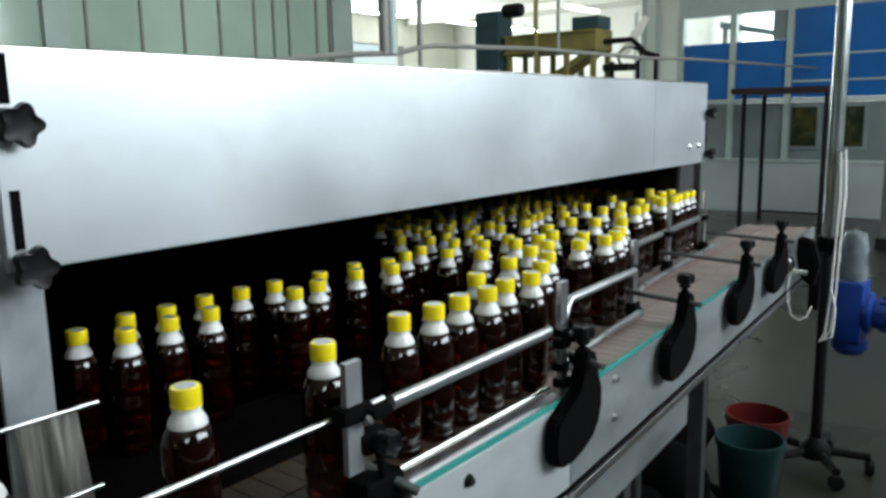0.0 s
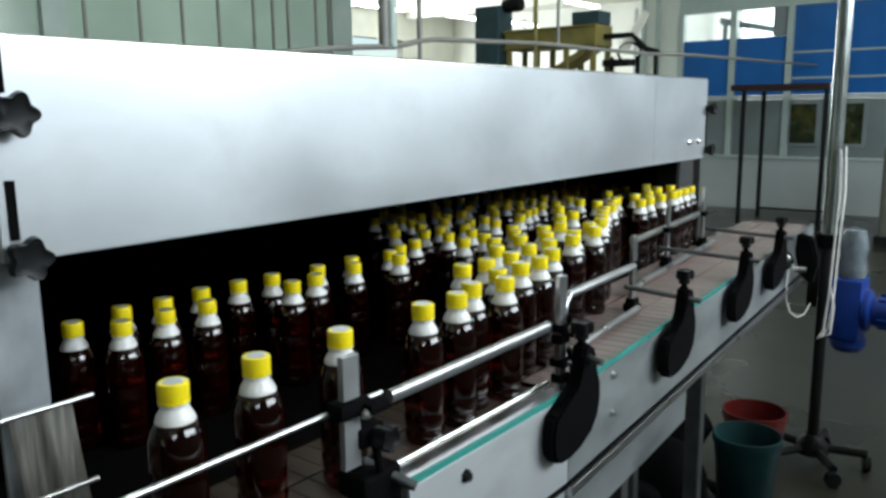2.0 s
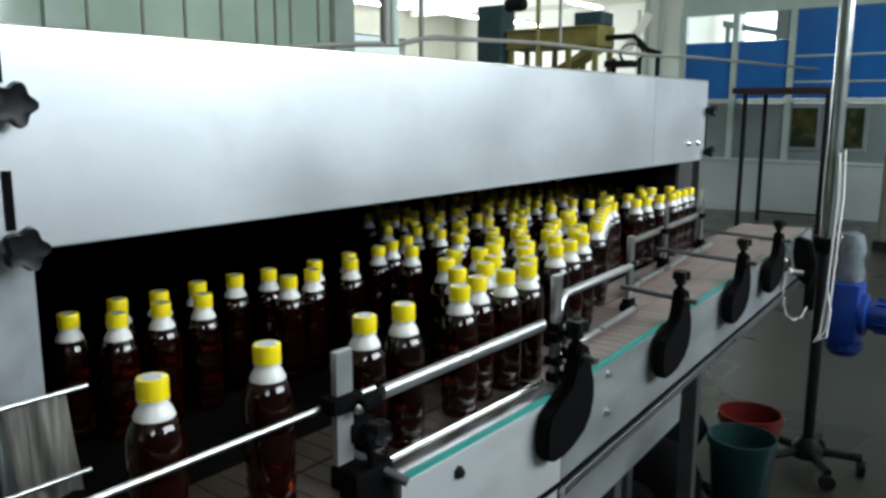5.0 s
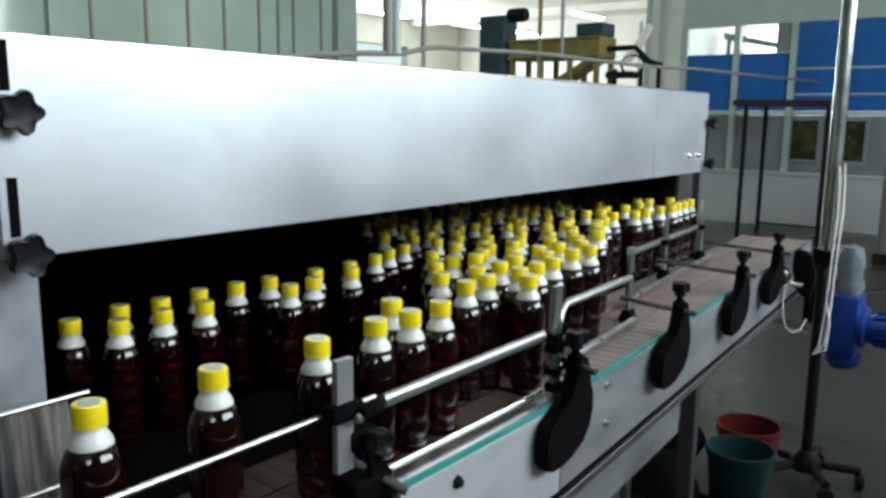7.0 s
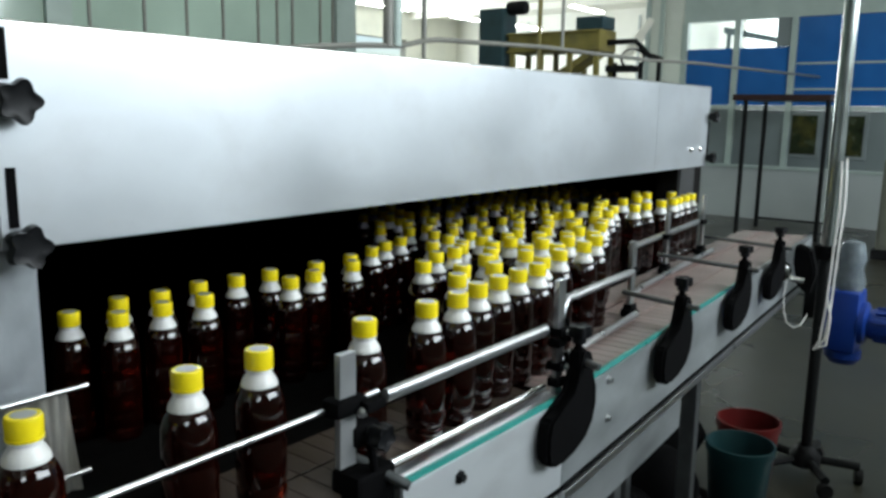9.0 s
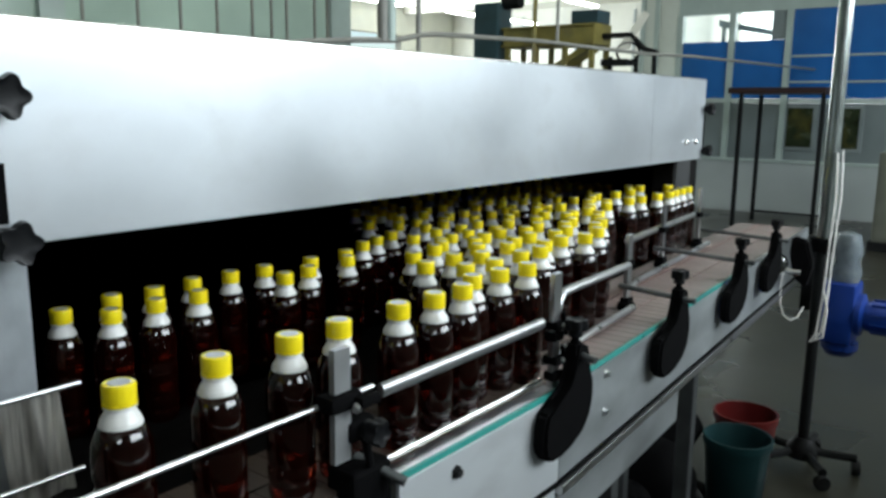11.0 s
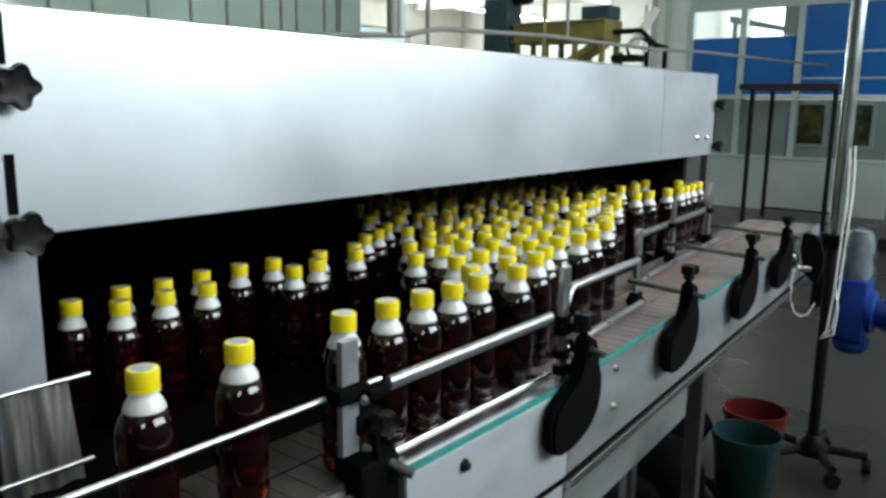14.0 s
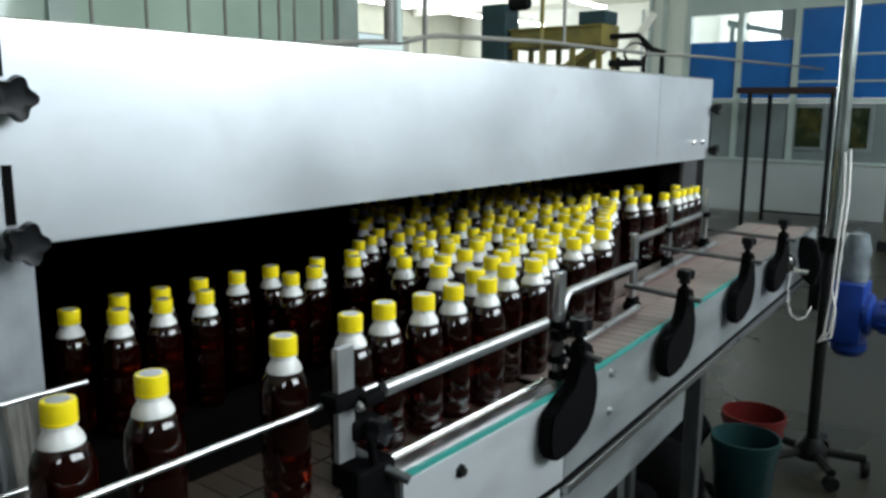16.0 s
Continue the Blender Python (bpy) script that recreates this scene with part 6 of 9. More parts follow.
    slide_bottle([(0, -1.699, 3.275), (1, -1.706, 3.275), (2, -1.713, 3.275), (3, -1.720, 3.275), (4, -1.728, 3.275), (5, -1.735, 3.275), (6, -1.742, 3.275), (7, -1.749, 3.275), (8, -1.756, 3.275), (9, -1.763, 3.275), (10, -1.770, 3.275), (11, -1.777, 3.275), (12, -1.784, 3.275), (13, -1.791, 3.275), (14, -1.798, 3.275), (15, -1.805, 3.275), (16, -1.812, 3.275)])
    slide_bottle([(0, -1.701, 3.363), (1, -1.708, 3.363), (2, -1.715, 3.363), (3, -1.722, 3.363), (4, -1.729, 3.363), (5, -1.736, 3.363), (6, -1.743, 3.363), (7, -1.750, 3.363), (8, -1.757, 3.363), (9, -1.764, 3.363), (10, -1.771, 3.363), (11, -1.778, 3.363), (12, -1.785, 3.363), (13, -1.793, 3.363), (14, -1.800, 3.363), (15, -1.807, 3.363), (16, -1.814, 3.363)])
    slide_bottle([(0, -1.776, 2.052), (1, -1.783, 2.052), (2, -1.790, 2.052), (3, -1.797, 2.052), (4, -1.804, 2.052), (5, -1.811, 2.052), (6, -1.818, 2.052), (7, -1.825, 2.052), (8, -1.832, 2.052), (9, -1.839, 2.052), (10, -1.846, 2.052), (11, -1.854, 2.052), (12, -1.862, 2.052), (13, -1.870, 2.053), (14, -1.878, 2.053), (15, -1.885, 2.053), (16, -1.893, 2.053)])
    slide_bottle([(0, -1.774, 2.140), (1, -1.781, 2.140), (2, -1.788, 2.140), (3, -1.795, 2.140), (4, -1.802, 2.140), (5, -1.809, 2.140), (6, -1.816, 2.140), (7, -1.823, 2.140), (8, -1.831, 2.140), (9, -1.838, 2.140), (10, -1.845, 2.140), (11, -1.852, 2.141), (12, -1.859, 2.141), (13, -1.866, 2.141), (14, -1.873, 2.141), (15, -1.880, 2.141), (16, -1.887, 2.141)])
    slide_bottle([(0, -1.780, 2.507), (1, -1.787, 2.507), (2, -1.794, 2.507), (3, -1.802, 2.507), (4, -1.809, 2.507), (5, -1.816, 2.507), (6, -1.823, 2.507), (7, -1.830, 2.507), (8, -1.837, 2.507), (9, -1.844, 2.507), (10, -1.851, 2.507), (11, -1.858, 2.507), (12, -1.865, 2.507), (13, -1.872, 2.507), (14, -1.879, 2.507), (15, -1.887, 2.507), (16, -1.894, 2.507)])
    slide_bottle([(0, -1.781, 2.688), (1, -1.788, 2.688), (2, -1.795, 2.688), (3, -1.802, 2.688), (4, -1.809, 2.688), (5, -1.816, 2.688), (6, -1.824, 2.688), (7, -1.831, 2.688), (8, -1.838, 2.688), (9, -1.845, 2.688), (10, -1.852, 2.688), (11, -1.859, 2.688), (12, -1.866, 2.688), (13, -1.873, 2.688), (14, -1.880, 2.688), (15, -1.887, 2.688), (16, -1.894, 2.688)])
    slide_bottle([(0, -1.775, 2.776), (1, -1.782, 2.776), (2, -1.789, 2.776), (3, -1.796, 2.776), (4, -1.803, 2.776), (5, -1.810, 2.776), (6, -1.817, 2.776), (7, -1.825, 2.776), (8, -1.832, 2.776), (9, -1.839, 2.776), (10, -1.846, 2.776), (11, -1.853, 2.776), (12, -1.860, 2.776), (13, -1.867, 2.776), (14, -1.874, 2.776), (15, -1.881, 2.776), (16, -1.888, 2.776)])
    slide_bottle([(0, -1.780, 2.866), (1, -1.787, 2.866), (2, -1.795, 2.866), (3, -1.802, 2.866), (4, -1.809, 2.866), (5, -1.816, 2.866), (6, -1.823, 2.866), (7, -1.830, 2.866), (8, -1.837, 2.866), (9, -1.844, 2.866), (10, -1.851, 2.866), (11, -1.858, 2.866), (12, -1.865, 2.866), (13, -1.872, 2.866), (14, -1.880, 2.866), (15, -1.887, 2.866), (16, -1.894, 2.866)])
    slide_bottle([(0, -1.778, 2.955), (1, -1.785, 2.955), (2, -1.792, 2.955), (3, -1.799, 2.955), (4, -1.806, 2.955), (5, -1.813, 2.955), (6, -1.820, 2.955), (7, -1.827, 2.955), (8, -1.834, 2.955), (9, -1.841, 2.955), (10, -1.849, 2.955), (11, -1.856, 2.955), (12, -1.863, 2.955), (13, -1.870, 2.955), (14, -1.877, 2.955), (15, -1.884, 2.955), (16, -1.891, 2.955)])
    slide_bottle([(0, -1.776, 3.049), (1, -1.783, 3.049), (2, -1.790, 3.049), (3, -1.797, 3.049), (4, -1.805, 3.049), (5, -1.812, 3.049), (6, -1.819, 3.049), (7, -1.826, 3.049), (8, -1.833, 3.049), (9, -1.840, 3.049), (10, -1.847, 3.049), (11, -1.854, 3.049), (12, -1.861, 3.049), (13, -1.868, 3.049), (14, -1.875, 3.049), (15, -1.882, 3.049), (16, -1.889, 3.049)])
    slide_bottle([(0, -1.781, 3.309), (1, -1.788, 3.309), (2, -1.795, 3.309), (3, -1.802, 3.309), (4, -1.809, 3.309), (5, -1.816, 3.309), (6, -1.823, 3.309), (7, -1.830, 3.309), (8, -1.838, 3.309), (9, -1.845, 3.309), (10, -1.852, 3.309), (11, -1.859, 3.309), (12, -1.866, 3.309), (13, -1.873, 3.309), (14, -1.880, 3.309), (15, -1.887, 3.309), (16, -1.894, 3.309)])
    slide_bottle([(0, -1.782, 3.397), (1, -1.789, 3.397), (2, -1.796, 3.397), (3, -1.803, 3.397), (4, -1.811, 3.397), (5, -1.818, 3.397), (6, -1.825, 3.397), (7, -1.832, 3.397), (8, -1.839, 3.397), (9, -1.846, 3.397), (10, -1.853, 3.397), (11, -1.860, 3.397), (12, -1.867, 3.397), (13, -1.874, 3.397), (14, -1.881, 3.397), (15, -1.888, 3.397), (16, -1.895, 3.397)])
    slide_bottle([(0, -1.862, 2.095), (1, -1.869, 2.095), (2, -1.876, 2.095), (3, -1.883, 2.095), (4, -1.890, 2.095), (5, -1.897, 2.095), (6, -1.904, 2.095), (7, -1.911, 2.095), (8, -1.918, 2.095), (9, -1.925, 2.095), (10, -1.932, 2.095), (11, -1.939, 2.095), (12, -1.947, 2.095), (13, -1.954, 2.095), (14, -1.961, 2.095), (15, -1.968, 2.095), (16, -1.975, 2.095)])
    slide_bottle([(0, -1.859, 2.187), (1, -1.866, 2.187), (2, -1.873, 2.187), (3, -1.880, 2.187), (4, -1.887, 2.187), (5, -1.894, 2.187), (6, -1.901, 2.187), (7, -1.908, 2.187), (8, -1.915, 2.187), (9, -1.922, 2.187), (10, -1.929, 2.187), (11, -1.936, 2.187), (12, -1.944, 2.187), (13, -1.951, 2.187), (14, -1.958, 2.187), (15, -1.965, 2.187), (16, -1.972, 2.187)])
    slide_bottle([(0, -1.857, 2.365), (1, -1.865, 2.365), (2, -1.872, 2.365), (3, -1.879, 2.365), (4, -1.886, 2.365), (5, -1.893, 2.365), (6, -1.900, 2.365), (7, -1.907, 2.365), (8, -1.914, 2.365), (9, -1.921, 2.365), (10, -1.928, 2.365), (11, -1.935, 2.365), (12, -1.942, 2.365), (13, -1.949, 2.365), (14, -1.957, 2.365), (15, -1.964, 2.365), (16, -1.971, 2.365)])
    slide_bottle([(0, -1.861, 2.460), (1, -1.868, 2.460), (2, -1.875, 2.460), (3, -1.882, 2.460), (4, -1.889, 2.460), (5, -1.896, 2.460), (6, -1.903, 2.460), (7, -1.910, 2.460), (8, -1.917, 2.460), (9, -1.924, 2.460), (10, -1.931, 2.460), (11, -1.939, 2.460), (12, -1.946, 2.460), (13, -1.953, 2.460), (14, -1.960, 2.460), (15, -1.967, 2.460), (16, -1.974, 2.460)])
    slide_bottle([(0, -1.862, 2.549), (1, -1.869, 2.549), (2, -1.876, 2.549), (3, -1.883, 2.549), (4, -1.890, 2.549), (5, -1.897, 2.549), (6, -1.904, 2.549), (7, -1.911, 2.549), (8, -1.918, 2.549), (9, -1.926, 2.549), (10, -1.933, 2.549), (11, -1.940, 2.549), (12, -1.947, 2.549), (13, -1.954, 2.549), (14, -1.961, 2.549), (15, -1.968, 2.549), (16, -1.975, 2.549)])
    slide_bottle([(0, -1.861, 2.640), (1, -1.868, 2.640), (2, -1.875, 2.640), (3, -1.882, 2.640), (4, -1.889, 2.640), (5, -1.896, 2.640), (6, -1.903, 2.640), (7, -1.911, 2.640), (8, -1.918, 2.640), (9, -1.925, 2.640), (10, -1.932, 2.640), (11, -1.939, 2.640), (12, -1.946, 2.640), (13, -1.953, 2.640), (14, -1.960, 2.640), (15, -1.967, 2.640), (16, -1.974, 2.640)])
    slide_bottle([(0, -1.863, 2.728), (1, -1.870, 2.728), (2, -1.877, 2.728), (3, -1.885, 2.728), (4, -1.892, 2.728), (5, -1.899, 2.728), (6, -1.906, 2.728), (7, -1.913, 2.728), (8, -1.920, 2.728), (9, -1.927, 2.728), (10, -1.934, 2.728), (11, -1.941, 2.728), (12, -1.948, 2.728), (13, -1.955, 2.728), (14, -1.962, 2.728), (15, -1.969, 2.728), (16, -1.977, 2.728)])
    slide_bottle([(0, -1.859, 2.819), (1, -1.866, 2.819), (2, -1.873, 2.819), (3, -1.880, 2.819), (4, -1.887, 2.819), (5, -1.894, 2.819), (6, -1.901, 2.819), (7, -1.908, 2.819), (8, -1.916, 2.819), (9, -1.923, 2.819), (10, -1.930, 2.819), (11, -1.937, 2.819), (12, -1.944, 2.819), (13, -1.951, 2.819), (14, -1.958, 2.819), (15, -1.965, 2.819), (16, -1.972, 2.819)])
    slide_bottle([(0, -1.857, 2.916), (1, -1.864, 2.916), (2, -1.871, 2.916), (3, -1.879, 2.916), (4, -1.886, 2.916), (5, -1.893, 2.916), (6, -1.900, 2.916), (7, -1.907, 2.916), (8, -1.914, 2.916), (9, -1.921, 2.916), (10, -1.928, 2.916), (11, -1.935, 2.916), (12, -1.942, 2.916), (13, -1.949, 2.916), (14, -1.956, 2.916), (15, -1.963, 2.916), (16, -1.971, 2.916)])
    slide_bottle([(0, -1.858, 3.006), (1, -1.865, 3.006), (2, -1.872, 3.006), (3, -1.879, 3.006), (4, -1.886, 3.006), (5, -1.893, 3.006), (6, -1.900, 3.006), (7, -1.907, 3.006), (8, -1.914, 3.006), (9, -1.922, 3.006), (10, -1.929, 3.006), (11, -1.936, 3.006), (12, -1.943, 3.006), (13, -1.950, 3.006), (14, -1.957, 3.006), (15, -1.964, 3.006), (16, -1.971, 3.006)])
    slide_bottle([(0, -1.859, 3.184), (1, -1.866, 3.184), (2, -1.873, 3.184), (3, -1.880, 3.184), (4, -1.887, 3.184), (5, -1.895, 3.184), (6, -1.902, 3.184), (7, -1.909, 3.184), (8, -1.916, 3.184), (9, -1.923, 3.184), (10, -1.930, 3.184), (11, -1.937, 3.184), (12, -1.944, 3.184), (13, -1.951, 3.184), (14, -1.958, 3.184), (15, -1.965, 3.184), (16, -1.972, 3.184)])
    slide_bottle([(0, -1.862, 3.272), (1, -1.869, 3.272), (2, -1.876, 3.272), (3, -1.883, 3.272), (4, -1.890, 3.272), (5, -1.897, 3.272), (6, -1.904, 3.272), (7, -1.911, 3.272), (8, -1.918, 3.272), (9, -1.925, 3.272), (10, -1.932, 3.272), (11, -1.939, 3.272), (12, -1.947, 3.272), (13, -1.954, 3.272), (14, -1.961, 3.272), (15, -1.968, 3.272), (16, -1.975, 3.272)])
    slide_bottle([(0, -1.866, 3.369), (1, -1.873, 3.369), (2, -1.880, 3.369), (3, -1.887, 3.369), (4, -1.894, 3.369), (5, -1.902, 3.369), (6, -1.909, 3.369), (7, -1.916, 3.369), (8, -1.923, 3.369), (9, -1.930, 3.369), (10, -1.937, 3.369), (11, -1.944, 3.369), (12, -1.951, 3.369), (13, -1.958, 3.369), (14, -1.965, 3.369), (15, -1.972, 3.369), (16, -1.979, 3.369)])
    slide_bottle([(0, -.760, .751), (0.4, -.760, .929), (0.8, -.760, 1.025), (1.2, -.777, 1.111), (1.6, -.807, 1.184), (2, -.816, 1.251), (2.4, -.836, 1.282), (2.8, -.850, 1.289), (3.2, -.856, 1.297), (3.6, -.865, 1.303), (4, -.871, 1.318), (4.4, -.873, 1.328), (4.8, -.877, 1.336), (5.2, -.881, 1.343), (5.6, -.882, 1.351), (6, -.883, 1.359), (6.4, -.887, 1.368), (6.8, -.891, 1.379), (7.2, -.907, 1.401), (7.6, -.926, 1.409), (8, -.932, 1.413), (8.4, -.935, 1.424), (8.8, -.952, 1.439), (9.2, -.975, 1.450), (9.6, -.992, 1.468), (10, -1.013, 1.486), (10.4, -1.026, 1.497), (10.8, -1.038, 1.508), (11.2, -1.060, 1.531), (11.6, -1.083, 1.553), (12, -1.141, 1.591), (12.4, -1.153, 1.599), (12.8, -1.156, 1.605), (13.2, -1.166, 1.616), (13.6, -1.180, 1.632), (14, -1.201, 1.655), (14.4, -1.221, 1.664), (14.8, -1.233, 1.677), (15.2, -1.243, 1.685), (15.6, -1.252, 1.694), (16, -1.277, 1.716)])
    slide_bottle([(0, -.760, .540), (0.4, -.760, .724), (0.8, -.760, .908), (1.2, -.760, 1.038), (1.6, -.763, 1.123), (2, -.764, 1.197), (2.4, -.764, 1.270), (2.8, -.785, 1.326), (3.2, -.820, 1.372), (3.6, -.859, 1.425), (4, -.884, 1.474), (4.4, -.907, 1.510), (4.8, -.917, 1.528), (5.2, -.923, 1.540), (5.6, -.926, 1.571), (6, -.927, 1.581), (6.4, -.926, 1.598), (6.8, -.934, 1.609), (7.2, -.953, 1.629), (7.6, -.972, 1.653), (8, -.984, 1.671), (8.4, -.993, 1.690), (8.8, -1.000, 1.706), (9.2, -1.018, 1.732), (9.6, -1.030, 1.757), (10, -1.043, 1.777), (10.4, -1.054, 1.793), (10.8, -1.057, 1.803), (11.2, -1.056, 1.810), (11.6, -1.056, 1.818), (12, -1.064, 1.835), (12.4, -1.072, 1.846), (12.8, -1.081, 1.859), (13.2, -1.092, 1.875), (13.6, -1.100, 1.887), (14, -1.106, 1.898), (14.4, -1.107, 1.903), (14.8, -1.112, 1.912), (15.2, -1.117, 1.921), (15.6, -1.127, 1.938), (16, -1.131, 1.951)])
    slide_bottle([(0, -.760, .319), (0.4, -.760, .503), (0.8, -.760, .687), (1.2, -.760, .871), (1.6, -.760, 1.031), (2, -.785, 1.126), (2.4, -.824, 1.200), (2.8, -.847, 1.215), (3.2, -.865, 1.223), (3.6, -.896, 1.240), (4, -.926, 1.257), (4.4, -.934, 1.265), (4.8, -.944, 1.276), (5.2, -.966, 1.294), (5.6, -.988, 1.314), (6, -1.009, 1.333), (6.4, -1.037, 1.354), (6.8, -1.050, 1.367), (7.2, -1.060, 1.378), (7.6, -1.079, 1.394), (8, -1.092, 1.409), (8.4, -1.098, 1.417), (8.8, -1.098, 1.421), (9.2, -1.101, 1.427), (9.6, -1.100, 1.429), (10, -1.101, 1.431), (10.4, -1.102, 1.434), (10.8, -1.097, 1.434), (11.2, -1.112, 1.446), (11.6, -1.138, 1.464), (12, -1.162, 1.480), (12.4, -1.166, 1.486), (12.8, -1.178, 1.495), (13.2, -1.190, 1.506), (13.6, -1.201, 1.514), (14, -1.212, 1.522), (14.4, -1.213, 1.528), (14.8, -1.229, 1.543), (15.2, -1.242, 1.552), (15.6, -1.258, 1.562), (16, -1.275, 1.572)])
    slide_bottle([(0, -.760, .204), (0.4, -.760, .388), (0.8, -.760, .572), (1.2, -.760, .756), (1.6, -.760, .939), (2, -.761, 1.053), (2.4, -.774, 1.145), (2.8, -.773, 1.233), (3.2, -.781, 1.309), (3.6, -.805, 1.373), (4, -.827, 1.426), (4.4, -.840, 1.477), (4.8, -.843, 1.514), (5.2, -.848, 1.542), (5.6, -.851, 1.568), (6, -.852, 1.587), (6.4, -.851, 1.603), (6.8, -.856, 1.624), (7.2, -.875, 1.645), (7.6, -.886, 1.658), (8, -.898, 1.674), (8.4, -.907, 1.686), (8.8, -.914, 1.695), (9.2, -.924, 1.706), (9.6, -.931, 1.713), (10, -.937, 1.725), (10.4, -.943, 1.744), (10.8, -.945, 1.754), (11.2, -.945, 1.763), (11.6, -.946, 1.774), (12, -.950, 1.783), (12.4, -.954, 1.789), (12.8, -.959, 1.795), (13.2, -.964, 1.801), (13.6, -.967, 1.806), (14, -.969, 1.813), (14.4, -.971, 1.820), (14.8, -.974, 1.827), (15.2, -.979, 1.836), (15.6, -.986, 1.848), (16, -.989, 1.858)])
    slide_bottle([(0, -.760, .047), (0.4, -.760, .231), (0.8, -.760, .415), (1.2, -.760, .599), (1.6, -.760, .783), (2, -.760, .965), (2.4, -.762, 1.071), (2.8, -.794, 1.154), (3.2, -.790, 1.235), (3.6, -.788, 1.300), (4, -.801, 1.355), (4.4, -.836, 1.402), (4.8, -.878, 1.448), (5.2, -.885, 1.476), (5.6, -.907, 1.499), (6, -.923, 1.507), (6.4, -.944, 1.525), (6.8, -.957, 1.535), (7.2, -.971, 1.546), (7.6, -.988, 1.559), (8, -1.006, 1.587), (8.4, -1.017, 1.604), (8.8, -1.021, 1.611), (9.2, -1.045, 1.639), (9.6, -1.057, 1.653), (10, -1.067, 1.667), (10.4, -1.078, 1.679), (10.8, -1.098, 1.697), (11.2, -1.110, 1.716), (11.6, -1.120, 1.729), (12, -1.141, 1.751), (12.4, -1.148, 1.761), (12.8, -1.160, 1.775), (13.2, -1.170, 1.787), (13.6, -1.185, 1.802), (14, -1.198, 1.822), (14.4, -1.206, 1.838), (14.8, -1.212, 1.847), (15.2, -1.215, 1.855), (15.6, -1.234, 1.876), (16, -1.261, 1.901)])
    slide_bottle([(0, -.760, -.132), (0.4, -.760, .052), (0.8, -.760, .236), (1.2, -.760, .420), (1.6, -.760, .604), (2, -.760, .788), (2.4, -.760, .971), (2.8, -.764, 1.083), (3.2, -.805, 1.161), (3.6, -.813, 1.229), (4, -.834, 1.253), (4.4, -.838, 1.262), (4.8, -.844, 1.268), (5.2, -.854, 1.273), (5.6, -.867, 1.278), (6, -.877, 1.286), (6.4, -.889, 1.295), (6.8, -.899, 1.310), (7.2, -.904, 1.323), (7.6, -.904, 1.337), (8, -.909, 1.345), (8.4, -.917, 1.356), (8.8, -.920, 1.368), (9.2, -.928, 1.376), (9.6, -.937, 1.389), (10, -.959, 1.402), (10.4, -.967, 1.411), (10.8, -.968, 1.416), (11.2, -.979, 1.431), (11.6, -.985, 1.440), (12, -.986, 1.448), (12.4, -.991, 1.456), (12.8, -1.002, 1.468), (13.2, -1.008, 1.475), (13.6, -1.018, 1.486), (14, -1.034, 1.502), (14.4, -1.039, 1.519), (14.8, -1.046, 1.537), (15.2, -1.045, 1.541), (15.6, -1.054, 1.551), (16, -1.096, 1.578)])
    slide_bottle([(0, -.760, -.275), (0.4, -.760, -.091), (0.8, -.760, .093), (1.2, -.760, .277), (1.6, -.760, .461), (2, -.760, .645), (2.4, -.760, .829), (2.8, -.760, 1.003), (3.2, -.762, 1.097), (3.6, -.761, 1.176), (4, -.761, 1.244), (4.4, -.780, 1.315), (4.8, -.802, 1.349), (5.2, -.832, 1.408), (5.6, -.839, 1.469), (6, -.844, 1.513), (6.4, -.868, 1.530), (6.8, -.884, 1.554), (7.2, -.901, 1.575), (7.6, -.921, 1.591), (8, -.928, 1.605), (8.4, -.936, 1.617), (8.8, -.944, 1.626), (9.2, -.956, 1.638), (9.6, -.977, 1.657), (10, -.989, 1.671), (10.4, -1.008, 1.690), (10.8, -1.032, 1.712), (11.2, -1.040, 1.726), (11.6, -1.062, 1.751), (12, -1.101, 1.796), (12.4, -1.110, 1.808), (12.8, -1.123, 1.824), (13.2, -1.134, 1.840), (13.6, -1.150, 1.860), (14, -1.163, 1.878), (14.4, -1.168, 1.887), (14.8, -1.172, 1.895), (15.2, -1.176, 1.903), (15.6, -1.202, 1.936), (16, -1.247, 1.993)])
    slide_bottle([(0, -.760, -.390), (0.4, -.760, -.206), (0.8, -.760, -.022), (1.2, -.760, .162), (1.6, -.760, .346), (2, -.760, .530), (2.4, -.760, .714), (2.8, -.760, .898), (3.2, -.760, 1.020), (3.6, -.773, 1.102), (4, -.815, 1.176), (4.4, -.838, 1.187), (4.8, -.854, 1.193), (5.2, -.864, 1.198), (5.6, -.877, 1.205), (6, -.891, 1.213), (6.4, -.919, 1.224), (6.8, -.926, 1.231), (7.2, -.942, 1.242), (7.6, -.968, 1.258), (8, -1.009, 1.281), (8.4, -1.027, 1.296), (8.8, -1.039, 1.307), (9.2, -1.051, 1.320), (9.6, -1.064, 1.330), (10, -1.070, 1.336), (10.4, -1.078, 1.344), (10.8, -1.091, 1.355), (11.2, -1.107, 1.368), (11.6, -1.112, 1.374), (12, -1.118, 1.382), (12.4, -1.121, 1.389), (12.8, -1.127, 1.398), (13.2, -1.138, 1.409), (13.6, -1.167, 1.426), (14, -1.205, 1.443), (14.4, -1.225, 1.456), (14.8, -1.239, 1.468), (15.2, -1.251, 1.475), (15.6, -1.261, 1.480), (16, -1.273, 1.485)])
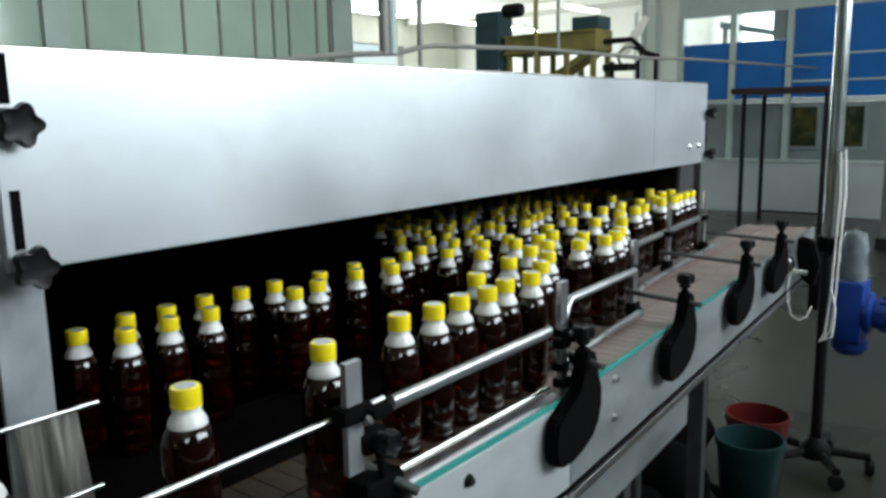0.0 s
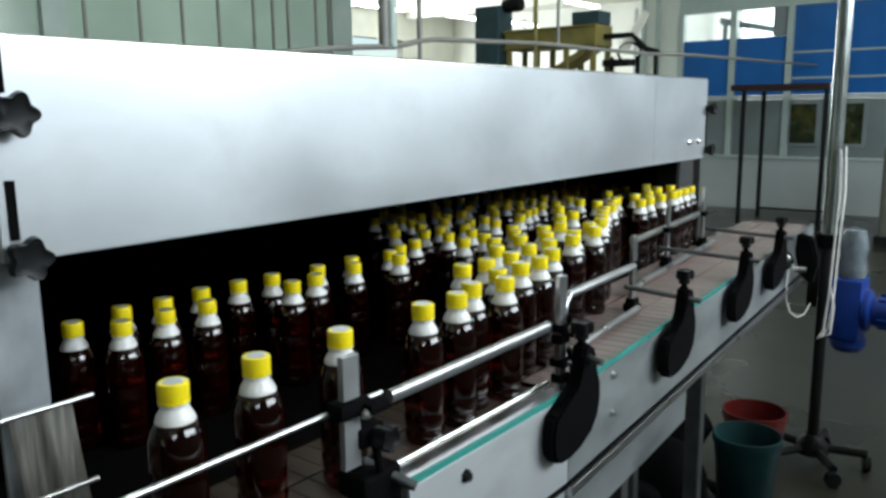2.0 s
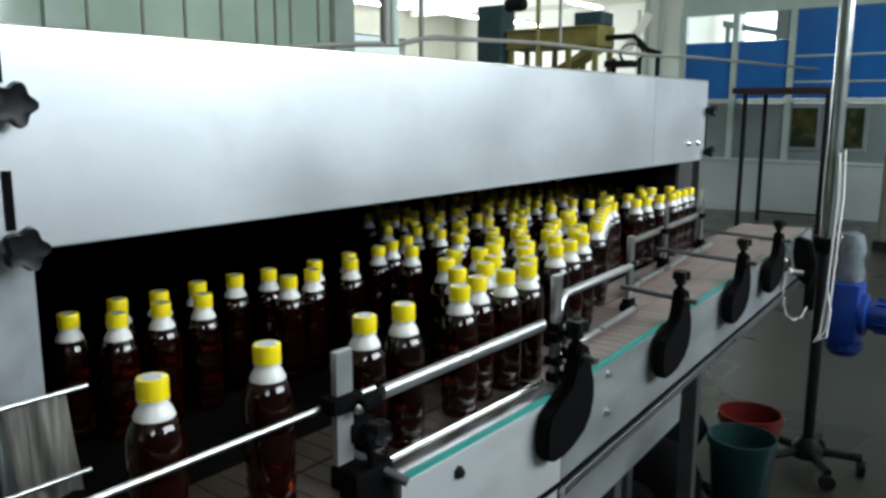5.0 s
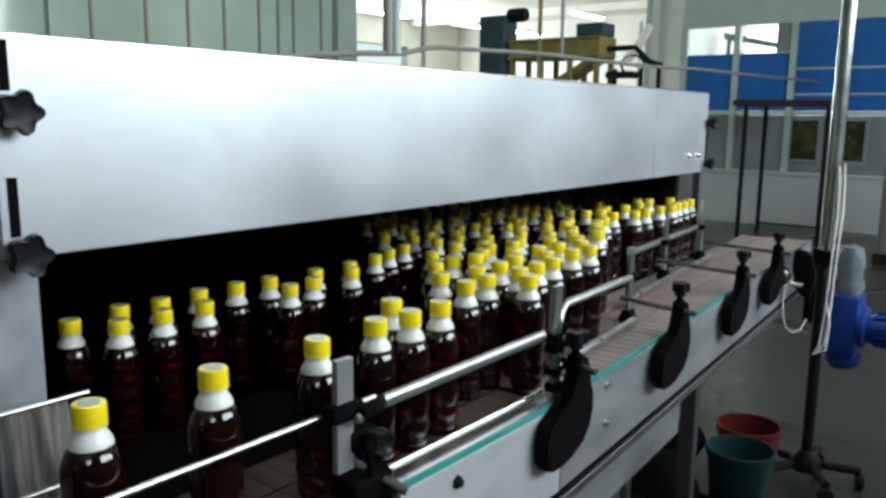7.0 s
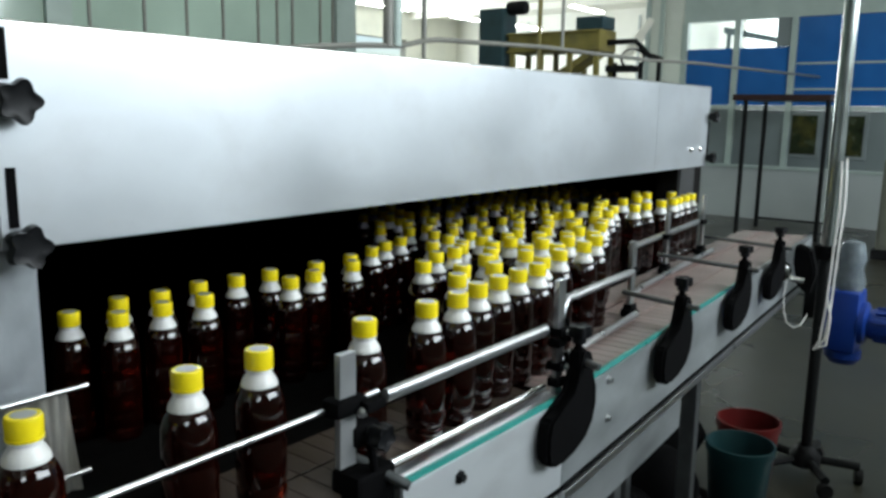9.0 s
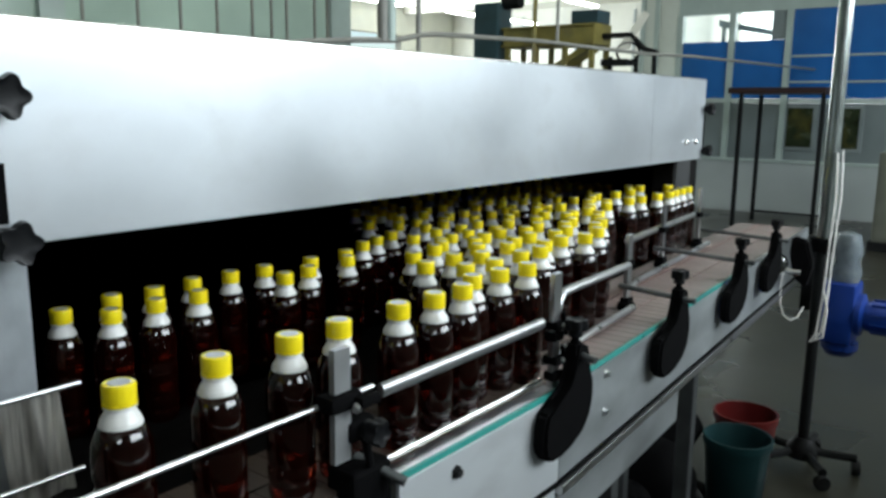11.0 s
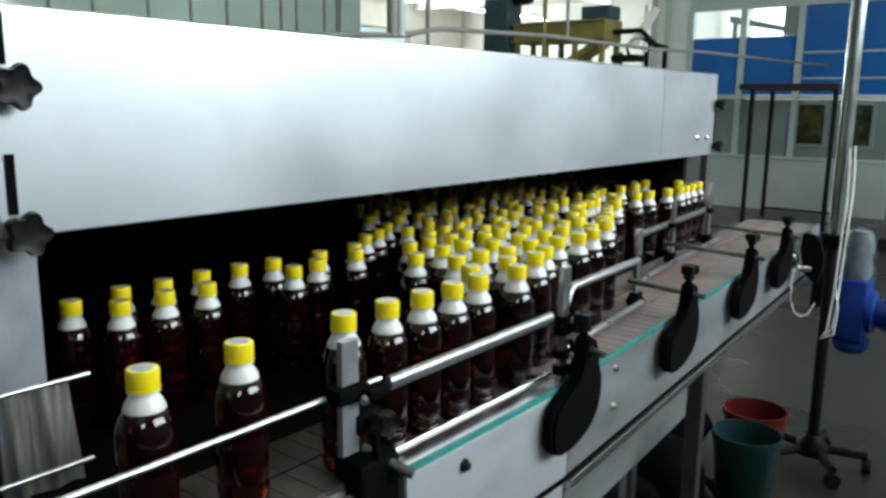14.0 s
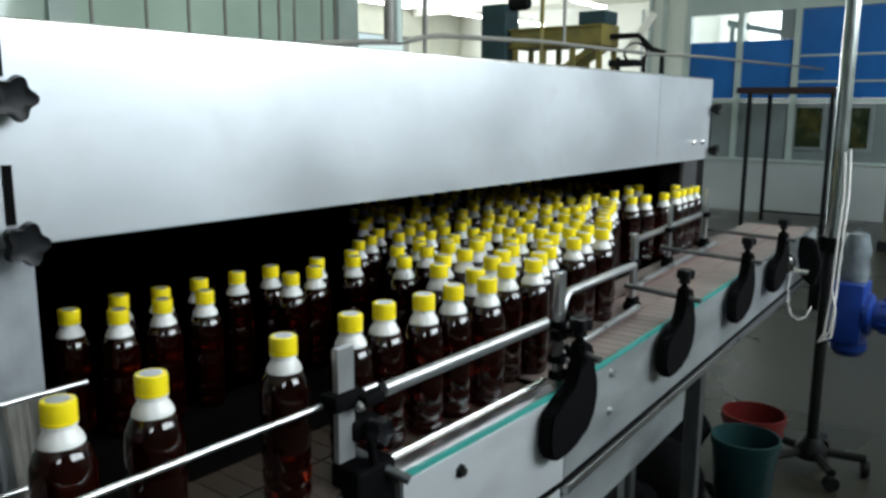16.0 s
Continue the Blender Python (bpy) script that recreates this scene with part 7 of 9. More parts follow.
    slide_bottle([(0, -.760, -.656), (0.4, -.760, -.472), (0.8, -.760, -.288), (1.2, -.760, -.104), (1.6, -.760, .080), (2, -.760, .264), (2.4, -.760, .448), (2.8, -.760, .632), (3.2, -.760, .816), (3.6, -.760, .995), (4, -.768, 1.103), (4.4, -.765, 1.187), (4.8, -.770, 1.277), (5.2, -.793, 1.344), (5.6, -.819, 1.398), (6, -.876, 1.445), (6.4, -.911, 1.458), (6.8, -.913, 1.466), (7.2, -.916, 1.479), (7.6, -.927, 1.485), (8, -.965, 1.496), (8.4, -1.008, 1.526), (8.8, -1.023, 1.539), (9.2, -1.036, 1.555), (9.6, -1.041, 1.568), (10, -1.064, 1.591), (10.4, -1.080, 1.606), (10.8, -1.089, 1.616), (11.2, -1.106, 1.638), (11.6, -1.120, 1.654), (12, -1.126, 1.664), (12.4, -1.139, 1.678), (12.8, -1.152, 1.692), (13.2, -1.158, 1.701), (13.6, -1.167, 1.710), (14, -1.219, 1.761), (14.4, -1.263, 1.804), (14.8, -1.281, 1.823), (15.2, -1.290, 1.832), (15.6, -1.301, 1.842), (16, -1.310, 1.850)])
    slide_bottle([(0, -.760, -.781), (0.4, -.760, -.597), (0.8, -.760, -.413), (1.2, -.760, -.229), (1.6, -.760, -.045), (2, -.760, .139), (2.4, -.760, .323), (2.8, -.760, .507), (3.2, -.760, .691), (3.6, -.760, .875), (4, -.760, 1.026), (4.4, -.776, 1.110), (4.8, -.781, 1.199), (5.2, -.779, 1.270), (5.6, -.786, 1.330), (6, -.816, 1.400), (6.4, -.837, 1.453), (6.8, -.841, 1.493), (7.2, -.844, 1.527), (7.6, -.848, 1.576), (8, -.851, 1.615), (8.4, -.853, 1.634), (8.8, -.854, 1.650), (9.2, -.856, 1.674), (9.6, -.858, 1.695), (10, -.862, 1.720), (10.4, -.868, 1.744), (10.8, -.874, 1.777), (11.2, -.885, 1.809), (11.6, -.890, 1.824), (12, -.894, 1.834), (12.4, -.900, 1.843), (12.8, -.907, 1.851), (13.2, -.915, 1.858), (13.6, -.925, 1.868), (14, -.934, 1.880), (14.4, -.943, 1.892), (14.8, -.948, 1.907), (15.2, -.953, 1.924), (15.6, -.960, 1.942), (16, -.968, 1.961)])
    slide_bottle([(0, -.760, -.946), (0.4, -.760, -.762), (0.8, -.760, -.578), (1.2, -.760, -.394), (1.6, -.760, -.210), (2, -.760, -.026), (2.4, -.760, .158), (2.8, -.760, .342), (3.2, -.760, .526), (3.6, -.760, .710), (4, -.760, .894), (4.4, -.760, 1.035), (4.8, -.784, 1.123), (5.2, -.790, 1.196), (5.6, -.796, 1.256), (6, -.805, 1.326), (6.4, -.812, 1.382), (6.8, -.825, 1.420), (7.2, -.845, 1.452), (7.6, -.854, 1.501), (8, -.880, 1.546), (8.4, -.882, 1.565), (8.8, -.884, 1.581), (9.2, -.888, 1.606), (9.6, -.900, 1.633), (10, -.905, 1.658), (10.4, -.918, 1.674), (10.8, -.931, 1.681), (11.2, -.935, 1.689), (11.6, -.940, 1.699), (12, -.939, 1.708), (12.4, -.941, 1.714), (12.8, -.945, 1.719), (13.2, -.949, 1.725), (13.6, -.957, 1.732), (14, -.969, 1.739), (14.4, -.978, 1.750), (14.8, -.990, 1.762), (15.2, -1.000, 1.775), (15.6, -1.006, 1.787), (16, -1.011, 1.797)])
    slide_bottle([(0, -.760, -1.158), (0.4, -.760, -.974), (0.8, -.760, -.790), (1.2, -.760, -.606), (1.6, -.760, -.422), (2, -.760, -.238), (2.4, -.760, -.054), (2.8, -.760, .130), (3.2, -.760, .314), (3.6, -.760, .498), (4, -.760, .682), (4.4, -.760, .866), (4.8, -.760, 1.029), (5.2, -.784, 1.122), (5.6, -.803, 1.182), (6, -.809, 1.252), (6.4, -.812, 1.307), (6.8, -.824, 1.345), (7.2, -.836, 1.378), (7.6, -.854, 1.426), (8, -.887, 1.472), (8.4, -.911, 1.496), (8.8, -.920, 1.513), (9.2, -.939, 1.551), (9.6, -.940, 1.567), (10, -.942, 1.593), (10.4, -.947, 1.603), (10.8, -.957, 1.611), (11.2, -.963, 1.617), (11.6, -.970, 1.634), (12, -.988, 1.659), (12.4, -.994, 1.667), (12.8, -1.003, 1.678), (13.2, -1.012, 1.689), (13.6, -1.026, 1.704), (14, -1.034, 1.718), (14.4, -1.037, 1.725), (14.8, -1.041, 1.732), (15.2, -1.044, 1.739), (15.6, -1.066, 1.768), (16, -1.111, 1.822)])
    slide_bottle([(0, -.760, -1.369), (0.4, -.760, -1.185), (0.8, -.760, -1.001), (1.2, -.760, -.817), (1.6, -.760, -.633), (2, -.760, -.449), (2.4, -.760, -.265), (2.8, -.760, -.081), (3.2, -.760, .103), (3.6, -.760, .287), (4, -.760, .471), (4.4, -.760, .655), (4.8, -.760, .839), (5.2, -.760, 1.012), (5.6, -.776, 1.110), (6, -.813, 1.177), (6.4, -.830, 1.224), (6.8, -.838, 1.254), (7.2, -.841, 1.266), (7.6, -.848, 1.280), (8, -.850, 1.291), (8.4, -.857, 1.301), (8.8, -.862, 1.309), (9.2, -.870, 1.316), (9.6, -.882, 1.323), (10, -.892, 1.329), (10.4, -.896, 1.335), (10.8, -.898, 1.340), (11.2, -.917, 1.351), (11.6, -.920, 1.359), (12, -.920, 1.367), (12.4, -.925, 1.375), (12.8, -.930, 1.384), (13.2, -.931, 1.390), (13.6, -.937, 1.399), (14, -.947, 1.409), (14.4, -.966, 1.424), (14.8, -1.011, 1.454), (15.2, -1.021, 1.464), (15.6, -1.026, 1.470), (16, -1.022, 1.470)])
    slide_bottle([(0, -.760, -1.457), (0.4, -.760, -1.273), (0.8, -.760, -1.089), (1.2, -.760, -.905), (1.6, -.760, -.721), (2, -.760, -.537), (2.4, -.760, -.353), (2.8, -.760, -.169), (3.2, -.760, .015), (3.6, -.760, .199), (4, -.760, .383), (4.4, -.760, .567), (4.8, -.760, .751), (5.2, -.760, .931), (5.6, -.760, 1.037), (6, -.763, 1.120), (6.4, -.760, 1.197), (6.8, -.770, 1.288), (7.2, -.784, 1.324), (7.6, -.804, 1.371), (8, -.828, 1.427), (8.4, -.839, 1.473), (8.8, -.843, 1.518), (9.2, -.846, 1.544), (9.6, -.848, 1.578), (10, -.851, 1.605), (10.4, -.853, 1.636), (10.8, -.856, 1.674), (11.2, -.862, 1.709), (11.6, -.874, 1.742), (12, -.878, 1.761), (12.4, -.882, 1.770), (12.8, -.885, 1.779), (13.2, -.890, 1.788), (13.6, -.893, 1.799), (14, -.894, 1.817), (14.4, -.897, 1.832), (14.8, -.902, 1.848), (15.2, -.908, 1.862), (15.6, -.917, 1.879), (16, -.925, 1.897)])
    slide_bottle([(0, -.760, -1.627), (0.4, -.760, -1.443), (0.8, -.760, -1.259), (1.2, -.760, -1.075), (1.6, -.760, -.891), (2, -.760, -.707), (2.4, -.760, -.523), (2.8, -.760, -.339), (3.2, -.760, -.155), (3.6, -.760, .029), (4, -.760, .213), (4.4, -.760, .397), (4.8, -.760, .581), (5.2, -.760, .765), (5.6, -.760, .946), (6, -.760, 1.045), (6.4, -.787, 1.126), (6.8, -.825, 1.180), (7.2, -.840, 1.191), (7.6, -.851, 1.204), (8, -.872, 1.220), (8.4, -.885, 1.236), (8.8, -.895, 1.249), (9.2, -.906, 1.261), (9.6, -.918, 1.273), (10, -.923, 1.280), (10.4, -.928, 1.289), (10.8, -.940, 1.302), (11.2, -.964, 1.322), (11.6, -.977, 1.338), (12, -.987, 1.353), (12.4, -.992, 1.361), (12.8, -.999, 1.373), (13.2, -1.008, 1.386), (13.6, -1.018, 1.398), (14, -1.025, 1.407), (14.4, -1.031, 1.414), (14.8, -1.053, 1.430), (15.2, -1.068, 1.443), (15.6, -1.087, 1.460), (16, -1.113, 1.483)])
    slide_bottle([(0, -0.760, -1.788), (0.4, -0.760, -1.604), (0.8, -0.760, -1.420), (1.2, -0.760, -1.236), (1.6, -0.760, -1.052), (2, -0.760, -0.868), (2.4, -0.760, -0.684), (2.8, -0.760, -0.500), (3.2, -0.760, -0.316), (3.6, -0.760, -0.132), (4, -0.760, 0.052), (4.4, -0.760, 0.236), (4.8, -0.760, 0.420), (5.2, -0.760, 0.604), (5.6, -0.760, 0.788), (6, -0.760, 0.963), (6.5, -0.764, 0.986), (7, -0.771, 1.033), (7.6, -0.774, 1.302), (8, -0.804, 1.357), (8.4, -0.851, 1.399), (8.8, -0.875, 1.450), (9.2, -0.908, 1.484), (9.6, -0.921, 1.495), (10, -0.938, 1.518), (10.4, -0.944, 1.525), (10.8, -0.948, 1.535), (11.2, -0.958, 1.541), (11.6, -0.968, 1.561), (12, -0.974, 1.579), (12.4, -0.977, 1.586), (12.8, -0.985, 1.596), (13.2, -0.995, 1.607), (13.6, -0.998, 1.614), (14, -1.009, 1.629), (14.4, -1.026, 1.645), (14.8, -1.043, 1.662), (15.2, -1.068, 1.687), (15.6, -1.090, 1.710), (16, -1.112, 1.734)])
    slide_bottle([(0, -0.760, -1.990), (0.4, -0.760, -1.806), (0.8, -0.760, -1.622), (1.2, -0.760, -1.438), (1.6, -0.760, -1.254), (2, -0.760, -1.070), (2.4, -0.760, -0.886), (2.8, -0.760, -0.702), (3.2, -0.760, -0.518), (3.6, -0.760, -0.334), (4, -0.760, -0.150), (4.4, -0.760, 0.034), (4.8, -0.760, 0.218), (5.2, -0.760, 0.402), (5.6, -0.760, 0.586), (6, -0.760, 0.770), (6.5, -0.778, 0.912), (7, -0.766, 0.952), (7.5, -0.774, 1.077), (8, -0.773, 1.289), (8.4, -0.795, 1.350), (8.8, -0.817, 1.403), (9.2, -0.838, 1.461), (9.6, -0.844, 1.503), (10, -0.863, 1.531), (10.4, -0.881, 1.567), (10.8, -0.882, 1.604), (11.2, -0.881, 1.637), (11.6, -0.873, 1.667), (12, -0.867, 1.687), (12.4, -0.868, 1.696), (12.8, -0.871, 1.705), (13.2, -0.875, 1.714), (13.6, -0.882, 1.724), (14, -0.893, 1.742), (14.4, -0.902, 1.757), (14.8, -0.912, 1.773), (15.2, -0.921, 1.786), (15.6, -0.925, 1.796), (16, -0.927, 1.806)])
    slide_bottle([(0, -0.760, -2.156), (0.4, -0.760, -1.972), (0.8, -0.760, -1.788), (1.2, -0.760, -1.604), (1.6, -0.760, -1.420), (2, -0.760, -1.236), (2.4, -0.760, -1.052), (2.8, -0.760, -0.868), (3.2, -0.760, -0.684), (3.6, -0.760, -0.500), (4, -0.760, -0.316), (4.4, -0.760, -0.132), (4.8, -0.760, 0.052), (5.2, -0.760, 0.236), (5.6, -0.760, 0.420), (6, -0.760, 0.604), (6.5, -0.776, 0.839), (7, -0.836, 0.987), (7.5, -0.846, 1.080), (8, -0.796, 1.218), (8.4, -0.787, 1.275), (8.8, -0.789, 1.334), (9.2, -0.815, 1.390), (9.6, -0.873, 1.434), (10, -0.910, 1.449), (10.4, -0.918, 1.455), (10.8, -0.924, 1.463), (11.2, -0.926, 1.470), (11.6, -0.946, 1.484), (12, -0.992, 1.518), (12.4, -1.005, 1.531), (12.8, -1.010, 1.541), (13.2, -1.014, 1.548), (13.6, -1.015, 1.555), (14, -1.061, 1.599), (14.4, -1.110, 1.644), (14.8, -1.130, 1.667), (15.2, -1.142, 1.678), (15.6, -1.156, 1.692), (16, -1.165, 1.703)])
    slide_bottle([(0, -0.760, -2.248), (0.4, -0.760, -2.064), (0.8, -0.760, -1.880), (1.2, -0.760, -1.696), (1.6, -0.760, -1.512), (2, -0.760, -1.328), (2.4, -0.760, -1.144), (2.8, -0.760, -0.960), (3.2, -0.760, -0.776), (3.6, -0.760, -0.592), (4, -0.760, -0.408), (4.4, -0.760, -0.224), (4.8, -0.760, -0.040), (5.2, -0.760, 0.144), (5.6, -0.760, 0.328), (6, -0.760, 0.512), (6.4, -0.760, 0.696), (6.8, -0.760, 0.880), (7, -0.771, 0.880), (7.5, -0.784, 1.003), (8, -0.772, 1.066), (8.4, -0.835, 1.171), (8.8, -0.848, 1.175), (9.2, -0.858, 1.179), (9.6, -0.873, 1.183), (10, -0.884, 1.189), (10.4, -0.924, 1.209), (10.8, -0.941, 1.219), (11.2, -0.966, 1.228), (11.6, -0.979, 1.234), (12, -0.994, 1.242), (12.4, -1.001, 1.248), (12.8, -1.020, 1.258), (13.2, -1.026, 1.264), (13.6, -1.046, 1.280), (14, -1.048, 1.280), (14.4, -1.053, 1.282), (14.8, -1.067, 1.293), (15.2, -1.089, 1.307), (15.6, -1.101, 1.317), (16, -1.115, 1.330)])
    slide_bottle([(0, -0.760, -2.473), (0.4, -0.760, -2.289), (0.8, -0.760, -2.105), (1.2, -0.760, -1.921), (1.6, -0.760, -1.737), (2, -0.760, -1.553), (2.4, -0.760, -1.369), (2.8, -0.760, -1.185), (3.2, -0.760, -1.001), (3.6, -0.760, -0.817), (4, -0.760, -0.633), (4.4, -0.760, -0.449), (4.8, -0.760, -0.265), (5.2, -0.760, -0.081), (5.6, -0.760, 0.103), (6, -0.760, 0.287), (6.4, -0.760, 0.471), (6.8, -0.760, 0.655), (7.2, -0.760, 0.839), (7.5, -0.775, 0.923), (8, -0.841, 1.086), (8.4, -0.761, 1.167), (8.8, -0.793, 1.258), (9.2, -0.795, 1.318), (9.6, -0.812, 1.390), (10, -0.837, 1.454), (10.4, -0.851, 1.498), (10.8, -0.872, 1.529), (11.2, -0.885, 1.562), (11.6, -0.899, 1.597), (12, -0.908, 1.624), (12.4, -0.910, 1.634), (12.8, -0.914, 1.644), (13.2, -0.919, 1.654), (13.6, -0.927, 1.663), (14, -0.931, 1.670), (14.4, -0.932, 1.682), (14.8, -0.934, 1.692), (15.2, -0.935, 1.707), (15.6, -0.935, 1.722), (16, -0.936, 1.732)])
    slide_bottle([(0, -0.760, -2.630), (0.4, -0.760, -2.446), (0.8, -0.760, -2.262), (1.2, -0.760, -2.078), (1.6, -0.760, -1.894), (2, -0.760, -1.710), (2.4, -0.760, -1.526), (2.8, -0.760, -1.342), (3.2, -0.760, -1.158), (3.6, -0.760, -0.974), (4, -0.760, -0.790), (4.4, -0.760, -0.606), (4.8, -0.760, -0.422), (5.2, -0.760, -0.238), (5.6, -0.760, -0.054), (6, -0.760, 0.130), (6.4, -0.760, 0.314), (6.8, -0.760, 0.498), (7.2, -0.760, 0.682), (7.6, -0.760, 0.866), (8, -0.783, 0.998), (8.4, -0.766, 1.091), (8.8, -0.774, 1.180), (9.2, -0.799, 1.244), (9.6, -0.809, 1.316), (10, -0.823, 1.381), (10.4, -0.849, 1.423), (10.8, -0.849, 1.458), (11.2, -0.851, 1.495), (11.6, -0.867, 1.530), (12, -0.865, 1.563), (12.4, -0.861, 1.577), (12.8, -0.857, 1.596), (13.2, -0.853, 1.618), (13.6, -0.854, 1.648), (14, -0.856, 1.677), (14.4, -0.858, 1.696), (14.8, -0.863, 1.717), (15.2, -0.864, 1.738), (15.6, -0.863, 1.755), (16, -0.865, 1.764)])
    slide_bottle([(0, -.760, -2.782), (0.4, -.760, -2.598), (0.8, -.760, -2.414), (1.2, -.760, -2.230), (1.6, -.760, -2.046), (2, -.760, -1.862), (2.4, -.760, -1.678), (2.8, -.760, -1.494), (3.2, -.760, -1.310), (3.6, -.760, -1.126), (4, -.760, -.942), (4.4, -.760, -.758), (4.8, -.760, -.574), (5.2, -.760, -.390), (5.6, -.760, -.206), (6, -.760, -.022), (6.4, -.760, .162), (6.8, -.760, .346), (7.2, -.760, .530), (7.6, -.760, .714), (8, -.760, .898), (8.4, -.760, 1.015), (8.8, -.773, 1.105), (9.2, -.784, 1.172), (9.6, -.800, 1.242), (10, -.821, 1.306), (10.4, -.820, 1.355), (10.8, -.832, 1.385), (11.2, -.867, 1.421), (11.6, -.876, 1.455), (12, -.902, 1.498), (12.4, -.913, 1.523), (12.8, -.917, 1.535), (13.2, -.921, 1.543), (13.6, -.922, 1.550), (14, -.920, 1.574), (14.4, -.924, 1.597), (14.8, -.932, 1.616), (15.2, -.947, 1.633), (15.6, -.963, 1.654), (16, -.987, 1.682)])
    slide_bottle([(0, -.760, -3.035), (0.4, -.760, -2.851), (0.8, -.760, -2.667), (1.2, -.760, -2.483), (1.6, -.760, -2.299), (2, -.760, -2.115), (2.4, -.760, -1.931), (2.8, -.760, -1.747), (3.2, -.760, -1.563), (3.6, -.760, -1.379), (4, -.760, -1.195), (4.4, -.760, -1.011), (4.8, -.760, -.827), (5.2, -.760, -.643), (5.6, -.760, -.459), (6, -.760, -.275), (6.4, -.760, -.091), (6.8, -.760, .093), (7.2, -.760, .277), (7.6, -.760, .461), (8, -.760, .645), (8.4, -.760, .829), (8.8, -.760, 1.005), (9.2, -.770, 1.098), (9.6, -.799, 1.167), (10, -.812, 1.232), (10.4, -.824, 1.275), (10.8, -.832, 1.296), (11.2, -.854, 1.298), (11.6, -.859, 1.303), (12, -.863, 1.308), (12.4, -.868, 1.317), (12.8, -.868, 1.331), (13.2, -.870, 1.337), (13.6, -.874, 1.347), (14, -.876, 1.360), (14.4, -.885, 1.372), (14.8, -.901, 1.412), (15.2, -.908, 1.424), (15.6, -.911, 1.431), (16, -.912, 1.444)])
    slide_bottle([(0, -.760, -3.131), (0.4, -.760, -2.947), (0.8, -.760, -2.763), (1.2, -.760, -2.579), (1.6, -.760, -2.395), (2, -.760, -2.211), (2.4, -.760, -2.027), (2.8, -.760, -1.843), (3.2, -.760, -1.659), (3.6, -.760, -1.475), (4, -.760, -1.291), (4.4, -.760, -1.107), (4.8, -.760, -.923), (5.2, -.760, -.739), (5.6, -.760, -.555), (6, -.760, -.371), (6.4, -.760, -.187), (6.8, -.760, -.003), (7.2, -.760, .181), (7.6, -.760, .365), (8, -.760, .549), (8.4, -.760, .733), (8.8, -.760, .916), (9.2, -.760, 1.024), (9.6, -.768, 1.099), (10, -.806, 1.158), (10.4, -.831, 1.200), (10.8, -.849, 1.223), (11.2, -.865, 1.224), (11.6, -.880, 1.233), (12, -.900, 1.246), (12.4, -.912, 1.257), (12.8, -.942, 1.277), (13.2, -.962, 1.296), (13.6, -.992, 1.321), (14, -1.034, 1.350), (14.4, -1.059, 1.369), (14.8, -1.080, 1.385), (15.2, -1.101, 1.400), (15.6, -1.121, 1.416), (16, -1.145, 1.444)])
    slide_bottle([(0, -.760, -3.306), (0.4, -.760, -3.122), (0.8, -.760, -2.938), (1.2, -.760, -2.754), (1.6, -.760, -2.570), (2, -.760, -2.386), (2.4, -.760, -2.202), (2.8, -.760, -2.018), (3.2, -.760, -1.834), (3.6, -.760, -1.650), (4, -.760, -1.466), (4.4, -.760, -1.282), (4.8, -.760, -1.098), (5.2, -.760, -.914), (5.6, -.760, -.730), (6, -.760, -.546), (6.4, -.760, -.362), (6.8, -.760, -.178), (7.2, -.760, .006), (7.6, -.760, .190), (8, -.760, .374), (8.4, -.760, .558), (8.8, -.760, .742), (9.2, -.760, .925), (9.6, -.760, 1.025), (10, -.761, 1.099), (10.4, -.761, 1.177), (10.8, -.764, 1.266), (11.2, -.791, 1.340), (11.6, -.821, 1.406), (12, -.838, 1.459), (12.4, -.842, 1.499), (12.8, -.844, 1.522), (13.2, -.846, 1.544), (13.6, -.851, 1.573), (14, -.850, 1.602), (14.4, -.853, 1.622), (14.8, -.860, 1.642), (15.2, -.873, 1.663), (15.6, -.872, 1.681), (16, -.874, 1.689)])
    slide_bottle([(0, -.760, -3.485), (0.4, -.760, -3.301), (0.8, -.760, -3.117), (1.2, -.760, -2.933), (1.6, -.760, -2.749), (2, -.760, -2.565), (2.4, -.760, -2.381), (2.8, -.760, -2.197), (3.2, -.760, -2.013), (3.6, -.760, -1.829), (4, -.760, -1.645), (4.4, -.760, -1.461), (4.8, -.760, -1.277), (5.2, -.760, -1.093), (5.6, -.760, -.909), (6, -.760, -.725), (6.4, -.760, -.541), (6.8, -.760, -.357), (7.2, -.760, -.173), (7.6, -.760, .011), (8, -.760, .195), (8.4, -.760, .379), (8.8, -.760, .563), (9.2, -.760, .747), (9.6, -.760, .929), (10, -.761, 1.024), (10.4, -.773, 1.102), (10.8, -.784, 1.187), (11.2, -.784, 1.266), (11.6, -.790, 1.339), (12, -.825, 1.386), (12.4, -.868, 1.429), (12.8, -.898, 1.462), (13.2, -.912, 1.468), (13.6, -.919, 1.475), (14, -.942, 1.502), (14.4, -.960, 1.533), (14.8, -.970, 1.551), (15.2, -.979, 1.565), (15.6, -.987, 1.579), (16, -.989, 1.593)])
